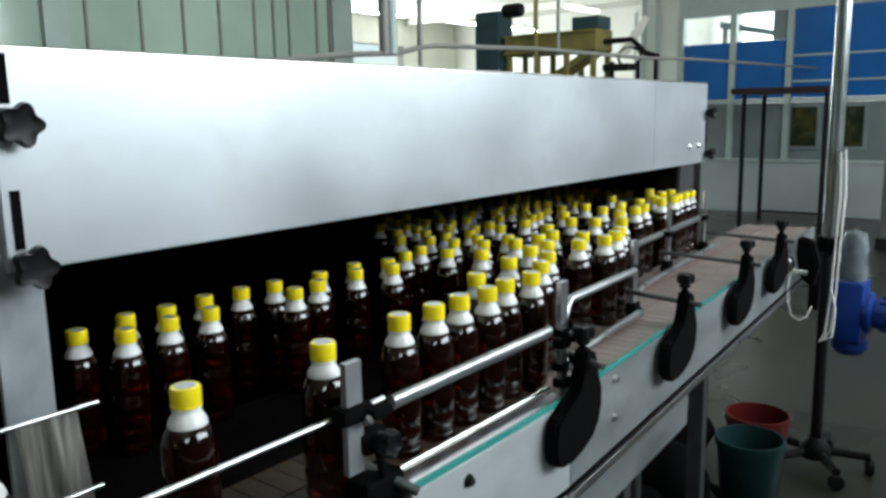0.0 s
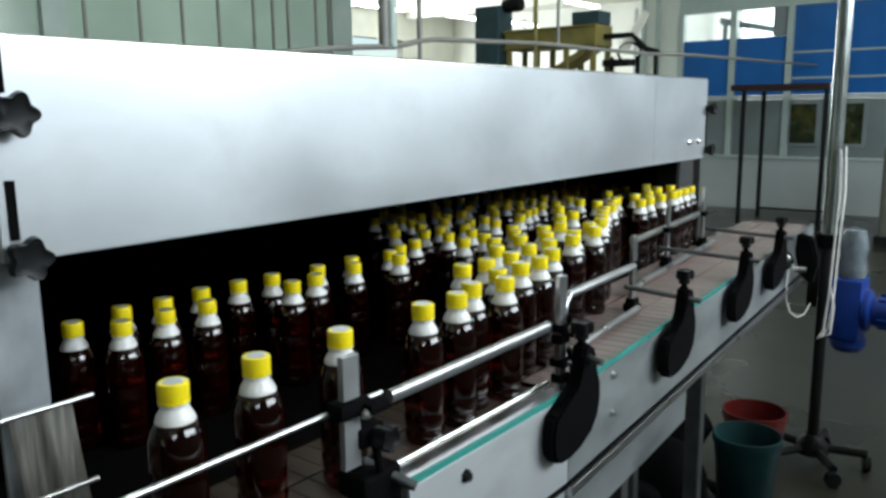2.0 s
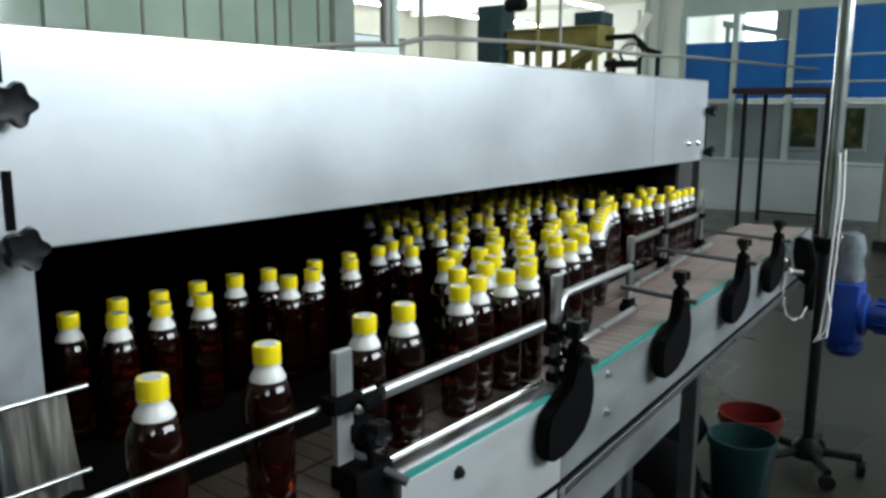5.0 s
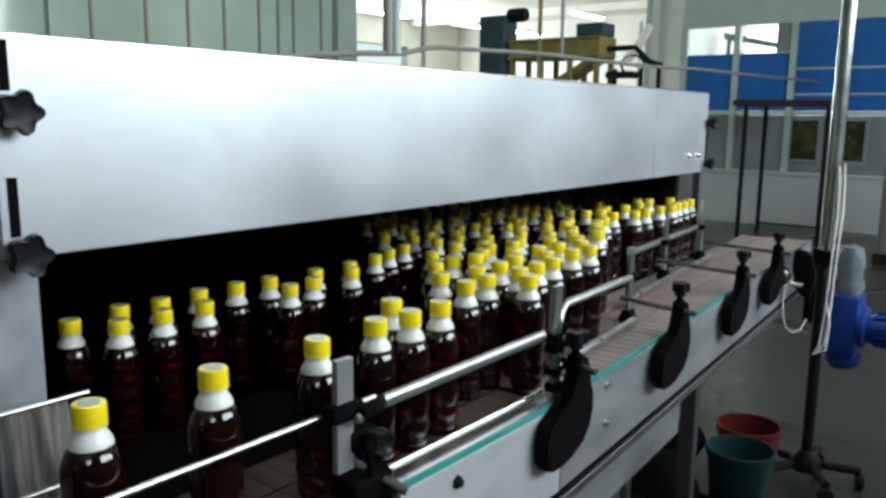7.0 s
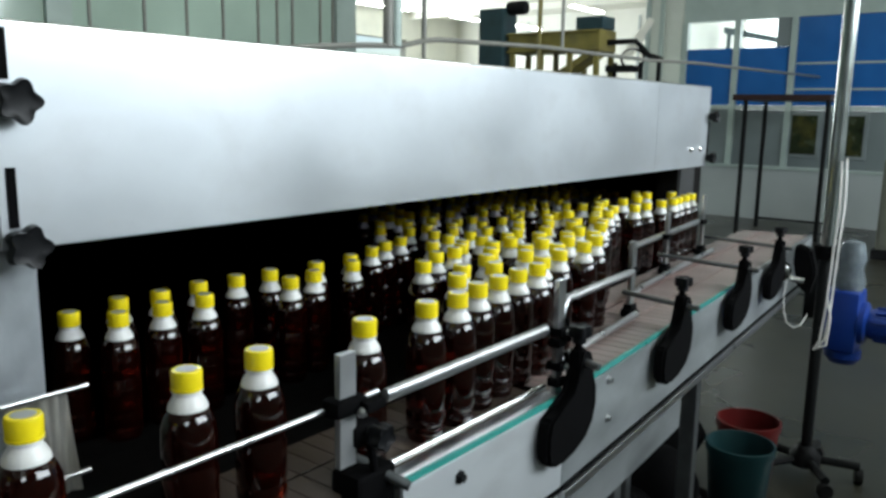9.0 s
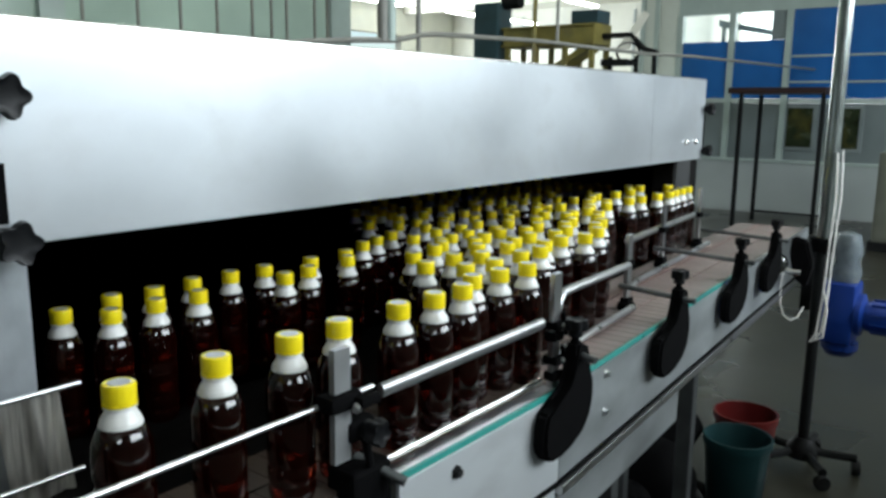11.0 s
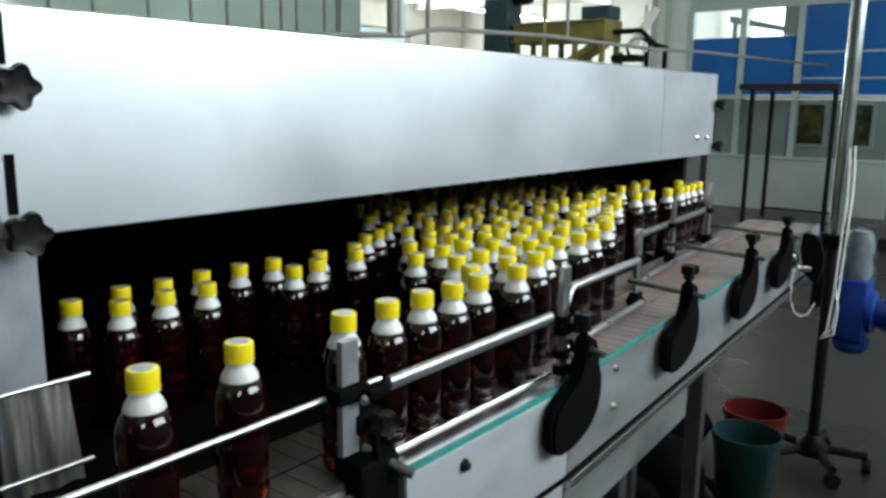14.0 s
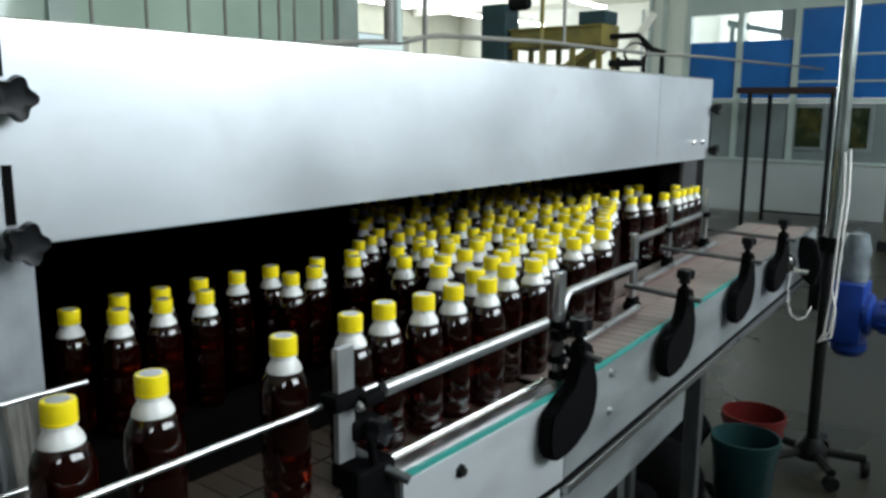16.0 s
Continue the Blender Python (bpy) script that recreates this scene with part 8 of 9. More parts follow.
    slide_bottle([(0, -.760, -3.587), (0.4, -.760, -3.403), (0.8, -.760, -3.219), (1.2, -.760, -3.035), (1.6, -.760, -2.851), (2, -.760, -2.667), (2.4, -.760, -2.483), (2.8, -.760, -2.299), (3.2, -.760, -2.115), (3.6, -.760, -1.931), (4, -.760, -1.747), (4.4, -.760, -1.563), (4.8, -.760, -1.379), (5.2, -.760, -1.195), (5.6, -.760, -1.011), (6, -.760, -.827), (6.4, -.760, -.643), (6.8, -.760, -.459), (7.2, -.760, -.275), (7.6, -.760, -.091), (8, -.760, .093), (8.4, -.760, .277), (8.8, -.760, .461), (9.2, -.760, .645), (9.6, -.760, .829), (10, -.760, .949), (10.4, -.761, 1.028), (10.8, -.778, 1.113), (11.2, -.798, 1.192), (11.6, -.795, 1.265), (12, -.786, 1.322), (12.4, -.808, 1.381), (12.8, -.835, 1.420), (13.2, -.838, 1.458), (13.6, -.845, 1.498), (14, -.860, 1.528), (14.4, -.867, 1.548), (14.8, -.874, 1.569), (15.2, -.886, 1.589), (15.6, -.900, 1.611), (16, -.921, 1.625)])
    slide_bottle([(0, -.760, -3.766), (0.4, -.760, -3.582), (0.8, -.760, -3.398), (1.2, -.760, -3.214), (1.6, -.760, -3.030), (2, -.760, -2.846), (2.4, -.760, -2.662), (2.8, -.760, -2.478), (3.2, -.760, -2.294), (3.6, -.760, -2.110), (4, -.760, -1.926), (4.4, -.760, -1.742), (4.8, -.760, -1.558), (5.2, -.760, -1.374), (5.6, -.760, -1.190), (6, -.760, -1.006), (6.4, -.760, -.822), (6.8, -.760, -.638), (7.2, -.760, -.454), (7.6, -.760, -.270), (8, -.760, -.086), (8.4, -.760, .098), (8.8, -.760, .282), (9.2, -.760, .466), (9.6, -.760, .650), (10, -.760, .834), (10.4, -.760, .952), (10.8, -.760, 1.040), (11.2, -.766, 1.125), (11.6, -.807, 1.192), (12, -.816, 1.246), (12.4, -.825, 1.256), (12.8, -.841, 1.261), (13.2, -.850, 1.265), (13.6, -.865, 1.273), (14, -.893, 1.293), (14.4, -.913, 1.309), (14.8, -.928, 1.318), (15.2, -.943, 1.328), (15.6, -.957, 1.342), (16, -.971, 1.359)])
    slide_bottle([(0, -.760, -3.927), (0.4, -.760, -3.743), (0.8, -.760, -3.559), (1.2, -.760, -3.375), (1.6, -.760, -3.191), (2, -.760, -3.007), (2.4, -.760, -2.823), (2.8, -.760, -2.639), (3.2, -.760, -2.455), (3.6, -.760, -2.271), (4, -.760, -2.087), (4.4, -.760, -1.903), (4.8, -.760, -1.719), (5.2, -.760, -1.535), (5.6, -.760, -1.351), (6, -.760, -1.167), (6.4, -.760, -.983), (6.8, -.760, -.799), (7.2, -.760, -.615), (7.6, -.760, -.431), (8, -.760, -.247), (8.4, -.760, -.063), (8.8, -.760, .121), (9.2, -.760, .305), (9.6, -.760, .489), (10, -.760, .673), (10.4, -.760, .856), (10.8, -.760, .965), (11.2, -.760, 1.050), (11.6, -.783, 1.121), (12, -.825, 1.171), (12.4, -.843, 1.183), (12.8, -.859, 1.188), (13.2, -.874, 1.193), (13.6, -.888, 1.202), (14, -.894, 1.218), (14.4, -.912, 1.239), (14.8, -.927, 1.248), (15.2, -.945, 1.260), (15.6, -.961, 1.276), (16, -.984, 1.302)])
    slide_bottle([(0, -0.760, -4.111), (0.4, -0.760, -3.927), (0.8, -0.760, -3.743), (1.2, -0.760, -3.559), (1.6, -0.760, -3.375), (2, -0.760, -3.191), (2.4, -0.760, -3.007), (2.8, -0.760, -2.823), (3.2, -0.760, -2.639), (3.6, -0.760, -2.455), (4, -0.760, -2.271), (4.4, -0.760, -2.087), (4.8, -0.760, -1.903), (5.2, -0.760, -1.719), (5.6, -0.760, -1.535), (6, -0.760, -1.351), (6.4, -0.760, -1.167), (6.8, -0.760, -0.983), (7.2, -0.760, -0.799), (7.6, -0.760, -0.615), (8, -0.760, -0.431), (8.4, -0.760, -0.247), (8.8, -0.760, -0.063), (9.2, -0.760, 0.121), (9.6, -0.760, 0.305), (10, -0.760, 0.489), (10.4, -0.760, 0.673), (10.8, -0.760, 0.857), (11.2, -0.760, 0.975), (11.6, -0.760, 1.051), (12, -0.773, 1.065), (12.5, -0.766, 1.090), (12.8, -0.776, 1.304), (13.2, -0.803, 1.369), (13.6, -0.851, 1.424), (14, -0.883, 1.457), (14.4, -0.913, 1.469), (14.8, -0.919, 1.485), (15.2, -0.920, 1.498), (15.6, -0.931, 1.503), (16, -0.956, 1.509)])
    slide_bottle([(0, -0.760, -4.267), (0.4, -0.760, -4.083), (0.8, -0.760, -3.899), (1.2, -0.760, -3.715), (1.6, -0.760, -3.531), (2, -0.760, -3.347), (2.4, -0.760, -3.163), (2.8, -0.760, -2.979), (3.2, -0.760, -2.795), (3.6, -0.760, -2.611), (4, -0.760, -2.427), (4.4, -0.760, -2.243), (4.8, -0.760, -2.059), (5.2, -0.760, -1.875), (5.6, -0.760, -1.691), (6, -0.760, -1.507), (6.4, -0.760, -1.323), (6.8, -0.760, -1.139), (7.2, -0.760, -0.955), (7.6, -0.760, -0.771), (8, -0.760, -0.587), (8.4, -0.760, -0.403), (8.8, -0.760, -0.219), (9.2, -0.760, -0.035), (9.6, -0.760, 0.149), (10, -0.760, 0.333), (10.4, -0.760, 0.517), (10.8, -0.760, 0.701), (11.2, -0.760, 0.882), (11.5, -0.759, 0.938), (12, -0.800, 0.986), (12.5, -0.841, 1.093), (12.8, -0.776, 1.226), (13.2, -0.776, 1.299), (13.6, -0.802, 1.368), (14, -0.822, 1.414), (14.4, -0.839, 1.461), (14.8, -0.845, 1.499), (15.2, -0.844, 1.527), (15.6, -0.847, 1.560), (16, -0.850, 1.601)])
    slide_bottle([(0, -0.760, -4.355), (0.4, -0.760, -4.171), (0.8, -0.760, -3.987), (1.2, -0.760, -3.803), (1.6, -0.760, -3.619), (2, -0.760, -3.435), (2.4, -0.760, -3.251), (2.8, -0.760, -3.067), (3.2, -0.760, -2.883), (3.6, -0.760, -2.699), (4, -0.760, -2.515), (4.4, -0.760, -2.331), (4.8, -0.760, -2.147), (5.2, -0.760, -1.963), (5.6, -0.760, -1.779), (6, -0.760, -1.595), (6.4, -0.760, -1.411), (6.8, -0.760, -1.227), (7.2, -0.760, -1.043), (7.6, -0.760, -0.859), (8, -0.760, -0.675), (8.4, -0.760, -0.491), (8.8, -0.760, -0.307), (9.2, -0.760, -0.123), (9.6, -0.760, 0.061), (10, -0.760, 0.245), (10.4, -0.760, 0.429), (10.8, -0.760, 0.613), (11.2, -0.760, 0.797), (11.5, -0.765, 0.868), (12, -0.766, 0.921), (12.5, -0.774, 1.019), (13, -0.765, 1.088), (13.6, -0.786, 1.295), (14, -0.799, 1.343), (14.4, -0.812, 1.391), (14.8, -0.827, 1.427), (15.2, -0.838, 1.452), (15.6, -0.859, 1.487), (16, -0.885, 1.535)])
    slide_bottle([(0, -0.760, -4.461), (0.4, -0.760, -4.277), (0.8, -0.760, -4.093), (1.2, -0.760, -3.909), (1.6, -0.760, -3.725), (2, -0.760, -3.541), (2.4, -0.760, -3.357), (2.8, -0.760, -3.173), (3.2, -0.760, -2.989), (3.6, -0.760, -2.805), (4, -0.760, -2.621), (4.4, -0.760, -2.437), (4.8, -0.760, -2.253), (5.2, -0.760, -2.069), (5.6, -0.760, -1.885), (6, -0.760, -1.701), (6.4, -0.760, -1.517), (6.8, -0.760, -1.333), (7.2, -0.760, -1.149), (7.6, -0.760, -0.965), (8, -0.760, -0.781), (8.4, -0.760, -0.597), (8.8, -0.760, -0.413), (9.2, -0.760, -0.229), (9.6, -0.760, -0.045), (10, -0.760, 0.139), (10.4, -0.760, 0.323), (10.8, -0.760, 0.507), (11.2, -0.760, 0.691), (11.5, -0.769, 0.794), (12, -0.802, 0.857), (12.5, -0.845, 1.016), (13, -0.853, 1.082), (13.6, -0.809, 1.224), (14, -0.815, 1.270), (14.4, -0.831, 1.318), (14.8, -0.860, 1.350), (15.2, -0.875, 1.357), (15.6, -0.882, 1.362), (16, -0.887, 1.373)])
    slide_bottle([(0, -0.760, -4.576), (0.4, -0.760, -4.392), (0.8, -0.760, -4.208), (1.2, -0.760, -4.024), (1.6, -0.760, -3.840), (2, -0.760, -3.656), (2.4, -0.760, -3.472), (2.8, -0.760, -3.288), (3.2, -0.760, -3.104), (3.6, -0.760, -2.920), (4, -0.760, -2.736), (4.4, -0.760, -2.552), (4.8, -0.760, -2.368), (5.2, -0.760, -2.184), (5.6, -0.760, -2.000), (6, -0.760, -1.816), (6.4, -0.760, -1.632), (6.8, -0.760, -1.448), (7.2, -0.760, -1.264), (7.6, -0.760, -1.080), (8, -0.760, -0.896), (8.4, -0.760, -0.712), (8.8, -0.760, -0.528), (9.2, -0.760, -0.344), (9.6, -0.760, -0.160), (10, -0.760, 0.024), (10.4, -0.760, 0.208), (10.8, -0.760, 0.392), (11.2, -0.760, 0.576), (11.5, -0.766, 0.718), (12, -0.763, 0.787), (12.5, -0.761, 0.934), (13, -0.759, 1.000), (13.6, -0.761, 1.167), (14, -0.760, 1.219), (14.4, -0.766, 1.282), (14.8, -0.787, 1.332), (15.2, -0.801, 1.364), (15.6, -0.828, 1.420), (16, -0.840, 1.475)])
    slide_bottle([(0, -0.760, -4.842), (0.4, -0.760, -4.658), (0.8, -0.760, -4.474), (1.2, -0.760, -4.290), (1.6, -0.760, -4.106), (2, -0.760, -3.922), (2.4, -0.760, -3.738), (2.8, -0.760, -3.554), (3.2, -0.760, -3.370), (3.6, -0.760, -3.186), (4, -0.760, -3.002), (4.4, -0.760, -2.818), (4.8, -0.760, -2.634), (5.2, -0.760, -2.450), (5.6, -0.760, -2.266), (6, -0.760, -2.082), (6.4, -0.760, -1.898), (6.8, -0.760, -1.714), (7.2, -0.760, -1.530), (7.6, -0.760, -1.346), (8, -0.760, -1.162), (8.4, -0.760, -0.978), (8.8, -0.760, -0.794), (9.2, -0.760, -0.610), (9.6, -0.760, -0.426), (10, -0.760, -0.242), (10.4, -0.760, -0.058), (10.8, -0.760, 0.126), (11.2, -0.760, 0.310), (11.6, -0.760, 0.494), (12, -0.760, 0.678), (12.5, -0.782, 0.863), (13, -0.836, 0.966), (13.6, -0.774, 1.095), (14, -0.820, 1.162), (14.4, -0.838, 1.174), (14.8, -0.844, 1.177), (15.2, -0.853, 1.179), (15.6, -0.864, 1.181), (16, -0.904, 1.189)])
    slide_bottle([(0, -0.760, -4.953), (0.4, -0.760, -4.769), (0.8, -0.760, -4.585), (1.2, -0.760, -4.401), (1.6, -0.760, -4.217), (2, -0.760, -4.033), (2.4, -0.760, -3.849), (2.8, -0.760, -3.665), (3.2, -0.760, -3.481), (3.6, -0.760, -3.297), (4, -0.760, -3.113), (4.4, -0.760, -2.929), (4.8, -0.760, -2.745), (5.2, -0.760, -2.561), (5.6, -0.760, -2.377), (6, -0.760, -2.193), (6.4, -0.760, -2.009), (6.8, -0.760, -1.825), (7.2, -0.760, -1.641), (7.6, -0.760, -1.457), (8, -0.760, -1.273), (8.4, -0.760, -1.089), (8.8, -0.760, -0.905), (9.2, -0.760, -0.721), (9.6, -0.760, -0.537), (10, -0.760, -0.353), (10.4, -0.760, -0.169), (10.8, -0.760, 0.015), (11.2, -0.760, 0.199), (11.6, -0.760, 0.383), (12, -0.760, 0.567), (12.4, -0.760, 0.750), (12.8, -0.760, 0.855), (13, -0.764, 0.913), (13.6, -0.760, 1.022), (14, -0.765, 1.110), (14.4, -0.765, 1.199), (14.8, -0.814, 1.263), (15.2, -0.843, 1.285), (15.6, -0.853, 1.292), (16, -0.862, 1.302)])
    slide_bottle([(0, -0.760, -5.141), (0.4, -0.760, -4.957), (0.8, -0.760, -4.773), (1.2, -0.760, -4.589), (1.6, -0.760, -4.405), (2, -0.760, -4.221), (2.4, -0.760, -4.037), (2.8, -0.760, -3.853), (3.2, -0.760, -3.669), (3.6, -0.760, -3.485), (4, -0.760, -3.301), (4.4, -0.760, -3.117), (4.8, -0.760, -2.933), (5.2, -0.760, -2.749), (5.6, -0.760, -2.565), (6, -0.760, -2.381), (6.4, -0.760, -2.197), (6.8, -0.760, -2.013), (7.2, -0.760, -1.829), (7.6, -0.760, -1.645), (8, -0.760, -1.461), (8.4, -0.760, -1.277), (8.8, -0.760, -1.093), (9.2, -0.760, -0.909), (9.6, -0.760, -0.725), (10, -0.760, -0.541), (10.4, -0.760, -0.357), (10.8, -0.760, -0.173), (11.2, -0.760, 0.011), (11.6, -0.760, 0.195), (12, -0.760, 0.379), (12.4, -0.760, 0.563), (12.8, -0.760, 0.747), (13, -0.767, 0.827), (13.6, -0.760, 0.947), (14, -0.760, 1.034), (14.4, -0.775, 1.121), (14.8, -0.769, 1.204), (15.2, -0.770, 1.290), (15.6, -0.796, 1.352), (16, -0.818, 1.403)])
    slide_bottle([(0, -.760, -5.307), (0.4, -.760, -5.123), (0.8, -.760, -4.939), (1.2, -.760, -4.755), (1.6, -.760, -4.571), (2, -.760, -4.387), (2.4, -.760, -4.203), (2.8, -.760, -4.019), (3.2, -.760, -3.835), (3.6, -.760, -3.651), (4, -.760, -3.467), (4.4, -.760, -3.283), (4.8, -.760, -3.099), (5.2, -.760, -2.915), (5.6, -.760, -2.731), (6, -.760, -2.547), (6.4, -.760, -2.363), (6.8, -.760, -2.179), (7.2, -.760, -1.995), (7.6, -.760, -1.811), (8, -.760, -1.627), (8.4, -.760, -1.443), (8.8, -.760, -1.259), (9.2, -.760, -1.075), (9.6, -.760, -.891), (10, -.760, -.707), (10.4, -.760, -.523), (10.8, -.760, -.339), (11.2, -.760, -.155), (11.6, -.760, .029), (12, -.760, .213), (12.4, -.760, .397), (12.8, -.760, .581), (13.2, -.760, .765), (13.6, -.760, .872), (14, -.760, .959), (14.4, -.760, 1.046), (14.8, -.780, 1.130), (15.2, -.783, 1.215), (15.6, -.775, 1.281), (16, -.788, 1.334)])
    slide_bottle([(0, -.760, -5.496), (0.4, -.760, -5.312), (0.8, -.760, -5.128), (1.2, -.760, -4.944), (1.6, -.760, -4.760), (2, -.760, -4.576), (2.4, -.760, -4.392), (2.8, -.760, -4.208), (3.2, -.760, -4.024), (3.6, -.760, -3.840), (4, -.760, -3.656), (4.4, -.760, -3.472), (4.8, -.760, -3.288), (5.2, -.760, -3.104), (5.6, -.760, -2.920), (6, -.760, -2.736), (6.4, -.760, -2.552), (6.8, -.760, -2.368), (7.2, -.760, -2.184), (7.6, -.760, -2.000), (8, -.760, -1.816), (8.4, -.760, -1.632), (8.8, -.760, -1.448), (9.2, -.760, -1.264), (9.6, -.760, -1.080), (10, -.760, -.896), (10.4, -.760, -.712), (10.8, -.760, -.528), (11.2, -.760, -.344), (11.6, -.760, -.160), (12, -.760, .024), (12.4, -.760, .208), (12.8, -.760, .392), (13.2, -.760, .576), (13.6, -.760, .760), (14, -.761, .882), (14.4, -.761, .971), (14.8, -.760, 1.057), (15.2, -.786, 1.139), (15.6, -.793, 1.209), (16, -.800, 1.260)])
    slide_bottle([(0, -.760, -5.643), (0.4, -.760, -5.459), (0.8, -.760, -5.275), (1.2, -.760, -5.091), (1.6, -.760, -4.907), (2, -.760, -4.723), (2.4, -.760, -4.539), (2.8, -.760, -4.355), (3.2, -.760, -4.171), (3.6, -.760, -3.987), (4, -.760, -3.803), (4.4, -.760, -3.619), (4.8, -.760, -3.435), (5.2, -.760, -3.251), (5.6, -.760, -3.067), (6, -.760, -2.883), (6.4, -.760, -2.699), (6.8, -.760, -2.515), (7.2, -.760, -2.331), (7.6, -.760, -2.147), (8, -.760, -1.963), (8.4, -.760, -1.779), (8.8, -.760, -1.595), (9.2, -.760, -1.411), (9.6, -.760, -1.227), (10, -.760, -1.043), (10.4, -.760, -.859), (10.8, -.760, -.675), (11.2, -.760, -.491), (11.6, -.760, -.307), (12, -.760, -.123), (12.4, -.760, .061), (12.8, -.760, .245), (13.2, -.760, .429), (13.6, -.760, .613), (14, -.760, .794), (14.4, -.760, .896), (14.8, -.760, .982), (15.2, -.761, 1.067), (15.6, -.798, 1.135), (16, -.819, 1.188)])
    slide_bottle([(0, -.760, -5.818), (0.4, -.760, -5.634), (0.8, -.760, -5.450), (1.2, -.760, -5.266), (1.6, -.760, -5.082), (2, -.760, -4.898), (2.4, -.760, -4.714), (2.8, -.760, -4.530), (3.2, -.760, -4.346), (3.6, -.760, -4.162), (4, -.760, -3.978), (4.4, -.760, -3.794), (4.8, -.760, -3.610), (5.2, -.760, -3.426), (5.6, -.760, -3.242), (6, -.760, -3.058), (6.4, -.760, -2.874), (6.8, -.760, -2.690), (7.2, -.760, -2.506), (7.6, -.760, -2.322), (8, -.760, -2.138), (8.4, -.760, -1.954), (8.8, -.760, -1.770), (9.2, -.760, -1.586), (9.6, -.760, -1.402), (10, -.760, -1.218), (10.4, -.760, -1.034), (10.8, -.760, -.850), (11.2, -.760, -.666), (11.6, -.760, -.482), (12, -.760, -.298), (12.4, -.760, -.114), (12.8, -.760, .070), (13.2, -.760, .254), (13.6, -.760, .438), (14, -.760, .622), (14.4, -.760, .804), (14.8, -.760, .907), (15.2, -.760, .991), (15.6, -.760, 1.071), (16, -.760, 1.141)])
    slide_bottle([(0, -0.760, -5.942), (0.4, -0.760, -5.758), (0.8, -0.760, -5.574), (1.2, -0.760, -5.390), (1.6, -0.760, -5.206), (2, -0.760, -5.022), (2.4, -0.760, -4.838), (2.8, -0.760, -4.654), (3.2, -0.760, -4.470), (3.6, -0.760, -4.286), (4, -0.760, -4.102), (4.4, -0.760, -3.918), (4.8, -0.760, -3.734), (5.2, -0.760, -3.550), (5.6, -0.760, -3.366), (6, -0.760, -3.182), (6.4, -0.760, -2.998), (6.8, -0.760, -2.814), (7.2, -0.760, -2.630), (7.6, -0.760, -2.446), (8, -0.760, -2.262), (8.4, -0.760, -2.078), (8.8, -0.760, -1.894), (9.2, -0.760, -1.710), (9.6, -0.760, -1.526), (10, -0.760, -1.342), (10.4, -0.760, -1.158), (10.8, -0.760, -0.974), (11.2, -0.760, -0.790), (11.6, -0.760, -0.606), (12, -0.760, -0.422), (12.4, -0.760, -0.238), (12.8, -0.760, -0.054), (13.2, -0.760, 0.130), (13.6, -0.760, 0.314), (14, -0.760, 0.498), (14.4, -0.760, 0.682), (14.8, -0.760, 0.830), (15.2, -0.760, 0.916), (15.6, -0.760, 0.996), (16, -0.772, 1.063)])
    slide_bottle([(0, -0.760, -6.144), (0.4, -0.760, -5.960), (0.8, -0.760, -5.776), (1.2, -0.760, -5.592), (1.6, -0.760, -5.408), (2, -0.760, -5.224), (2.4, -0.760, -5.040), (2.8, -0.760, -4.856), (3.2, -0.760, -4.672), (3.6, -0.760, -4.488), (4, -0.760, -4.304), (4.4, -0.760, -4.120), (4.8, -0.760, -3.936), (5.2, -0.760, -3.752), (5.6, -0.760, -3.568), (6, -0.760, -3.384), (6.4, -0.760, -3.200), (6.8, -0.760, -3.016), (7.2, -0.760, -2.832), (7.6, -0.760, -2.648), (8, -0.760, -2.464), (8.4, -0.760, -2.280), (8.8, -0.760, -2.096), (9.2, -0.760, -1.912), (9.6, -0.760, -1.728), (10, -0.760, -1.544), (10.4, -0.760, -1.360), (10.8, -0.760, -1.176), (11.2, -0.760, -0.992), (11.6, -0.760, -0.808), (12, -0.760, -0.624), (12.4, -0.760, -0.440), (12.8, -0.760, -0.256), (13.2, -0.760, -0.072), (13.6, -0.760, 0.112), (14, -0.760, 0.296), (14.4, -0.760, 0.480), (14.8, -0.760, 0.664), (15.2, -0.760, 0.836), (15.6, -0.761, 0.921), (16, -0.768, 0.983)])
    slide_bottle([(0, -0.760, -6.250), (0.4, -0.760, -6.066), (0.8, -0.760, -5.882), (1.2, -0.760, -5.698), (1.6, -0.760, -5.514), (2, -0.760, -5.330), (2.4, -0.760, -5.146), (2.8, -0.760, -4.962), (3.2, -0.760, -4.778), (3.6, -0.760, -4.594), (4, -0.760, -4.410), (4.4, -0.760, -4.226), (4.8, -0.760, -4.042), (5.2, -0.760, -3.858), (5.6, -0.760, -3.674), (6, -0.760, -3.490), (6.4, -0.760, -3.306), (6.8, -0.760, -3.122), (7.2, -0.760, -2.938), (7.6, -0.760, -2.754), (8, -0.760, -2.570), (8.4, -0.760, -2.386), (8.8, -0.760, -2.202), (9.2, -0.760, -2.018), (9.6, -0.760, -1.834), (10, -0.760, -1.650), (10.4, -0.760, -1.466), (10.8, -0.760, -1.282), (11.2, -0.760, -1.098), (11.6, -0.760, -0.914), (12, -0.760, -0.730), (12.4, -0.760, -0.546), (12.8, -0.760, -0.362), (13.2, -0.760, -0.178), (13.6, -0.760, 0.006), (14, -0.760, 0.190), (14.4, -0.760, 0.374), (14.8, -0.760, 0.558), (15.2, -0.760, 0.742), (15.6, -0.760, 0.846), (16, -0.779, 0.904)])
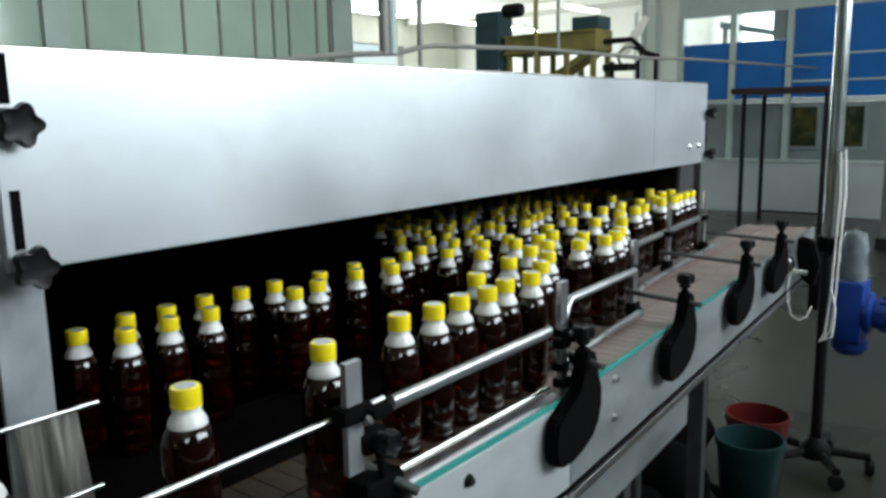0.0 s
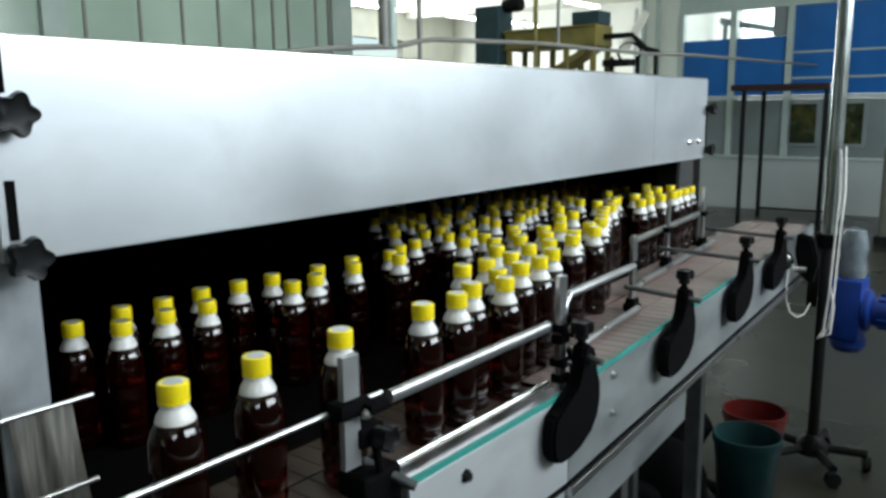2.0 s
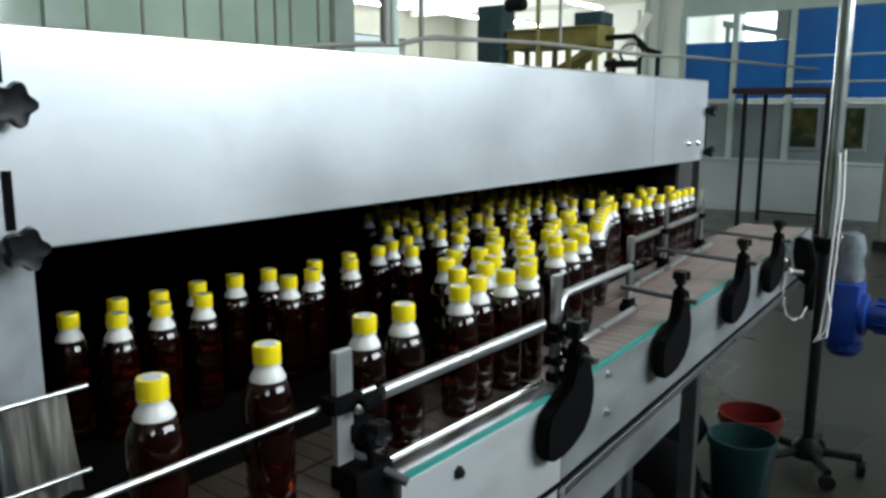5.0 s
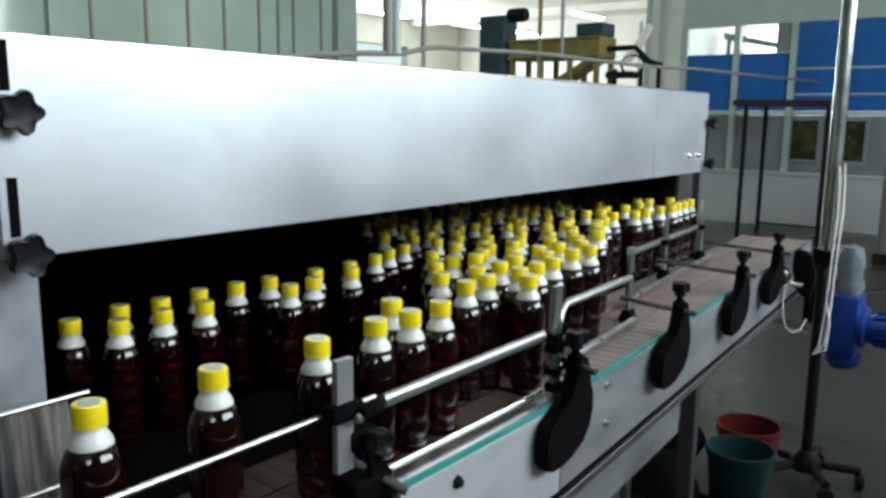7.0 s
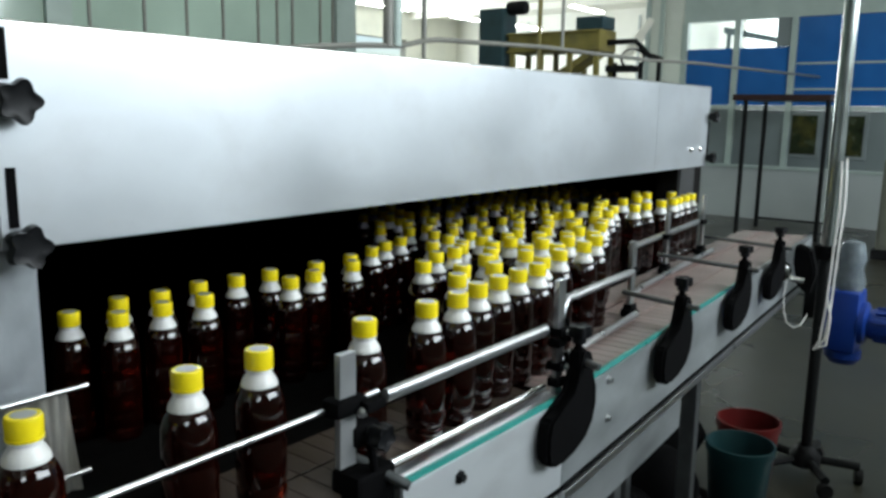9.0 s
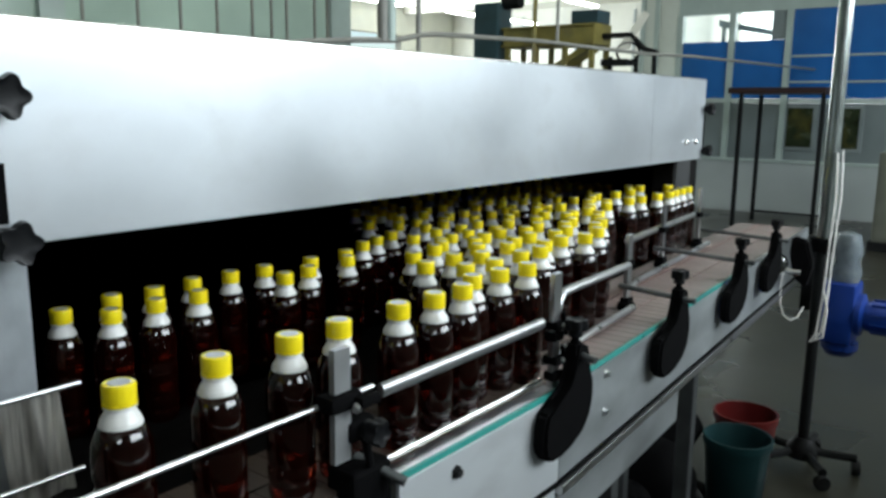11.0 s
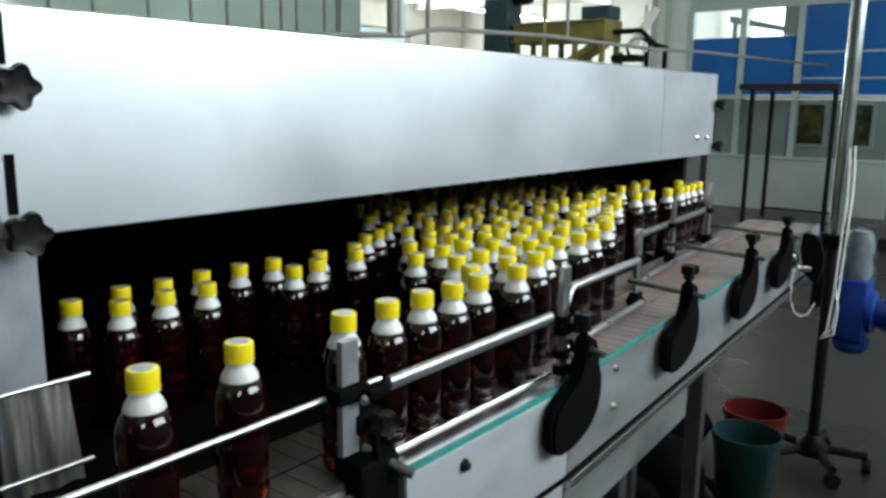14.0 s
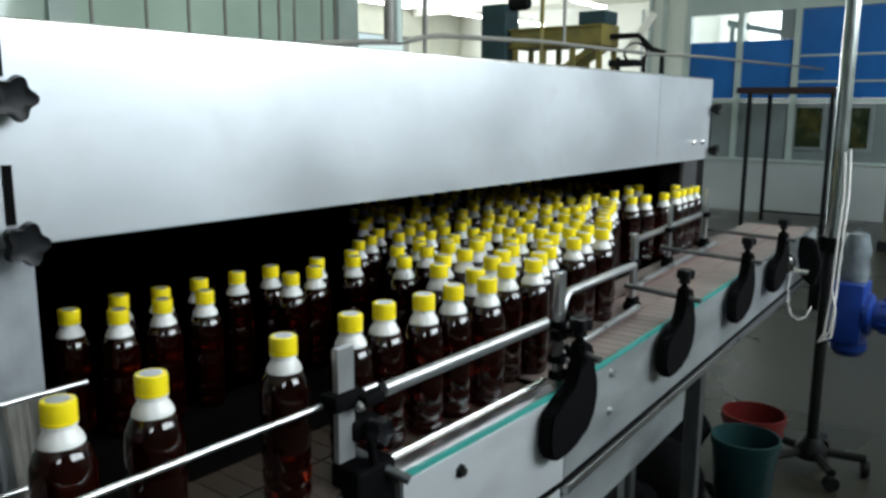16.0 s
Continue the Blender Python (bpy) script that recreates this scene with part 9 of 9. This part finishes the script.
    slide_bottle([(0, -0.760, -6.462), (0.4, -0.760, -6.278), (0.8, -0.760, -6.094), (1.2, -0.760, -5.910), (1.6, -0.760, -5.726), (2, -0.760, -5.542), (2.4, -0.760, -5.358), (2.8, -0.760, -5.174), (3.2, -0.760, -4.990), (3.6, -0.760, -4.806), (4, -0.760, -4.622), (4.4, -0.760, -4.438), (4.8, -0.760, -4.254), (5.2, -0.760, -4.070), (5.6, -0.760, -3.886), (6, -0.760, -3.702), (6.4, -0.760, -3.518), (6.8, -0.760, -3.334), (7.2, -0.760, -3.150), (7.6, -0.760, -2.966), (8, -0.760, -2.782), (8.4, -0.760, -2.598), (8.8, -0.760, -2.414), (9.2, -0.760, -2.230), (9.6, -0.760, -2.046), (10, -0.760, -1.862), (10.4, -0.760, -1.678), (10.8, -0.760, -1.494), (11.2, -0.760, -1.310), (11.6, -0.760, -1.126), (12, -0.760, -0.942), (12.4, -0.760, -0.758), (12.8, -0.760, -0.574), (13.2, -0.760, -0.390), (13.6, -0.760, -0.206), (14, -0.760, -0.022), (14.4, -0.760, 0.162), (14.8, -0.760, 0.346), (15.2, -0.760, 0.530), (15.6, -0.760, 0.714), (16, -0.771, 0.826)])
    slide_bottle([(0, -.760, -6.664), (0.4, -.760, -6.480), (0.8, -.760, -6.296), (1.2, -.760, -6.112), (1.6, -.760, -5.928), (2, -.760, -5.744), (2.4, -.760, -5.560), (2.8, -.760, -5.376), (3.2, -.760, -5.192), (3.6, -.760, -5.008), (4, -.760, -4.824), (4.4, -.760, -4.640), (4.8, -.760, -4.456), (5.2, -.760, -4.272), (5.6, -.760, -4.088), (6, -.760, -3.904), (6.4, -.760, -3.720), (6.8, -.760, -3.536), (7.2, -.760, -3.352), (7.6, -.760, -3.168), (8, -.760, -2.984), (8.4, -.760, -2.800), (8.8, -.760, -2.616), (9.2, -.760, -2.432), (9.6, -.760, -2.248), (10, -.760, -2.064), (10.4, -.760, -1.880), (10.8, -.760, -1.696), (11.2, -.760, -1.512), (11.6, -.760, -1.328), (12, -.760, -1.144), (12.4, -.760, -.960), (12.8, -.760, -.776), (13.2, -.760, -.592), (13.6, -.760, -.408), (14, -.760, -.224), (14.4, -.760, -.040), (14.8, -.760, .144), (15.2, -.760, .328), (15.6, -.760, .512), (16, -.760, .696)])
    slide_bottle([(0, -.760, -6.848), (0.4, -.760, -6.664), (0.8, -.760, -6.480), (1.2, -.760, -6.296), (1.6, -.760, -6.112), (2, -.760, -5.928), (2.4, -.760, -5.744), (2.8, -.760, -5.560), (3.2, -.760, -5.376), (3.6, -.760, -5.192), (4, -.760, -5.008), (4.4, -.760, -4.824), (4.8, -.760, -4.640), (5.2, -.760, -4.456), (5.6, -.760, -4.272), (6, -.760, -4.088), (6.4, -.760, -3.904), (6.8, -.760, -3.720), (7.2, -.760, -3.536), (7.6, -.760, -3.352), (8, -.760, -3.168), (8.4, -.760, -2.984), (8.8, -.760, -2.800), (9.2, -.760, -2.616), (9.6, -.760, -2.432), (10, -.760, -2.248), (10.4, -.760, -2.064), (10.8, -.760, -1.880), (11.2, -.760, -1.696), (11.6, -.760, -1.512), (12, -.760, -1.328), (12.4, -.760, -1.144), (12.8, -.760, -.960), (13.2, -.760, -.776), (13.6, -.760, -.592), (14, -.760, -.408), (14.4, -.760, -.224), (14.8, -.760, -.040), (15.2, -.760, .144), (15.6, -.760, .328), (16, -.760, .512)])
    slide_bottle([(0, -.760, -6.949), (0.4, -.760, -6.765), (0.8, -.760, -6.581), (1.2, -.760, -6.397), (1.6, -.760, -6.213), (2, -.760, -6.029), (2.4, -.760, -5.845), (2.8, -.760, -5.661), (3.2, -.760, -5.477), (3.6, -.760, -5.293), (4, -.760, -5.109), (4.4, -.760, -4.925), (4.8, -.760, -4.741), (5.2, -.760, -4.557), (5.6, -.760, -4.373), (6, -.760, -4.189), (6.4, -.760, -4.005), (6.8, -.760, -3.821), (7.2, -.760, -3.637), (7.6, -.760, -3.453), (8, -.760, -3.269), (8.4, -.760, -3.085), (8.8, -.760, -2.901), (9.2, -.760, -2.717), (9.6, -.760, -2.533), (10, -.760, -2.349), (10.4, -.760, -2.165), (10.8, -.760, -1.981), (11.2, -.760, -1.797), (11.6, -.760, -1.613), (12, -.760, -1.429), (12.4, -.760, -1.245), (12.8, -.760, -1.061), (13.2, -.760, -.877), (13.6, -.760, -.693), (14, -.760, -.509), (14.4, -.760, -.325), (14.8, -.760, -.141), (15.2, -.760, .043), (15.6, -.760, .227), (16, -.760, .411)])


motions()
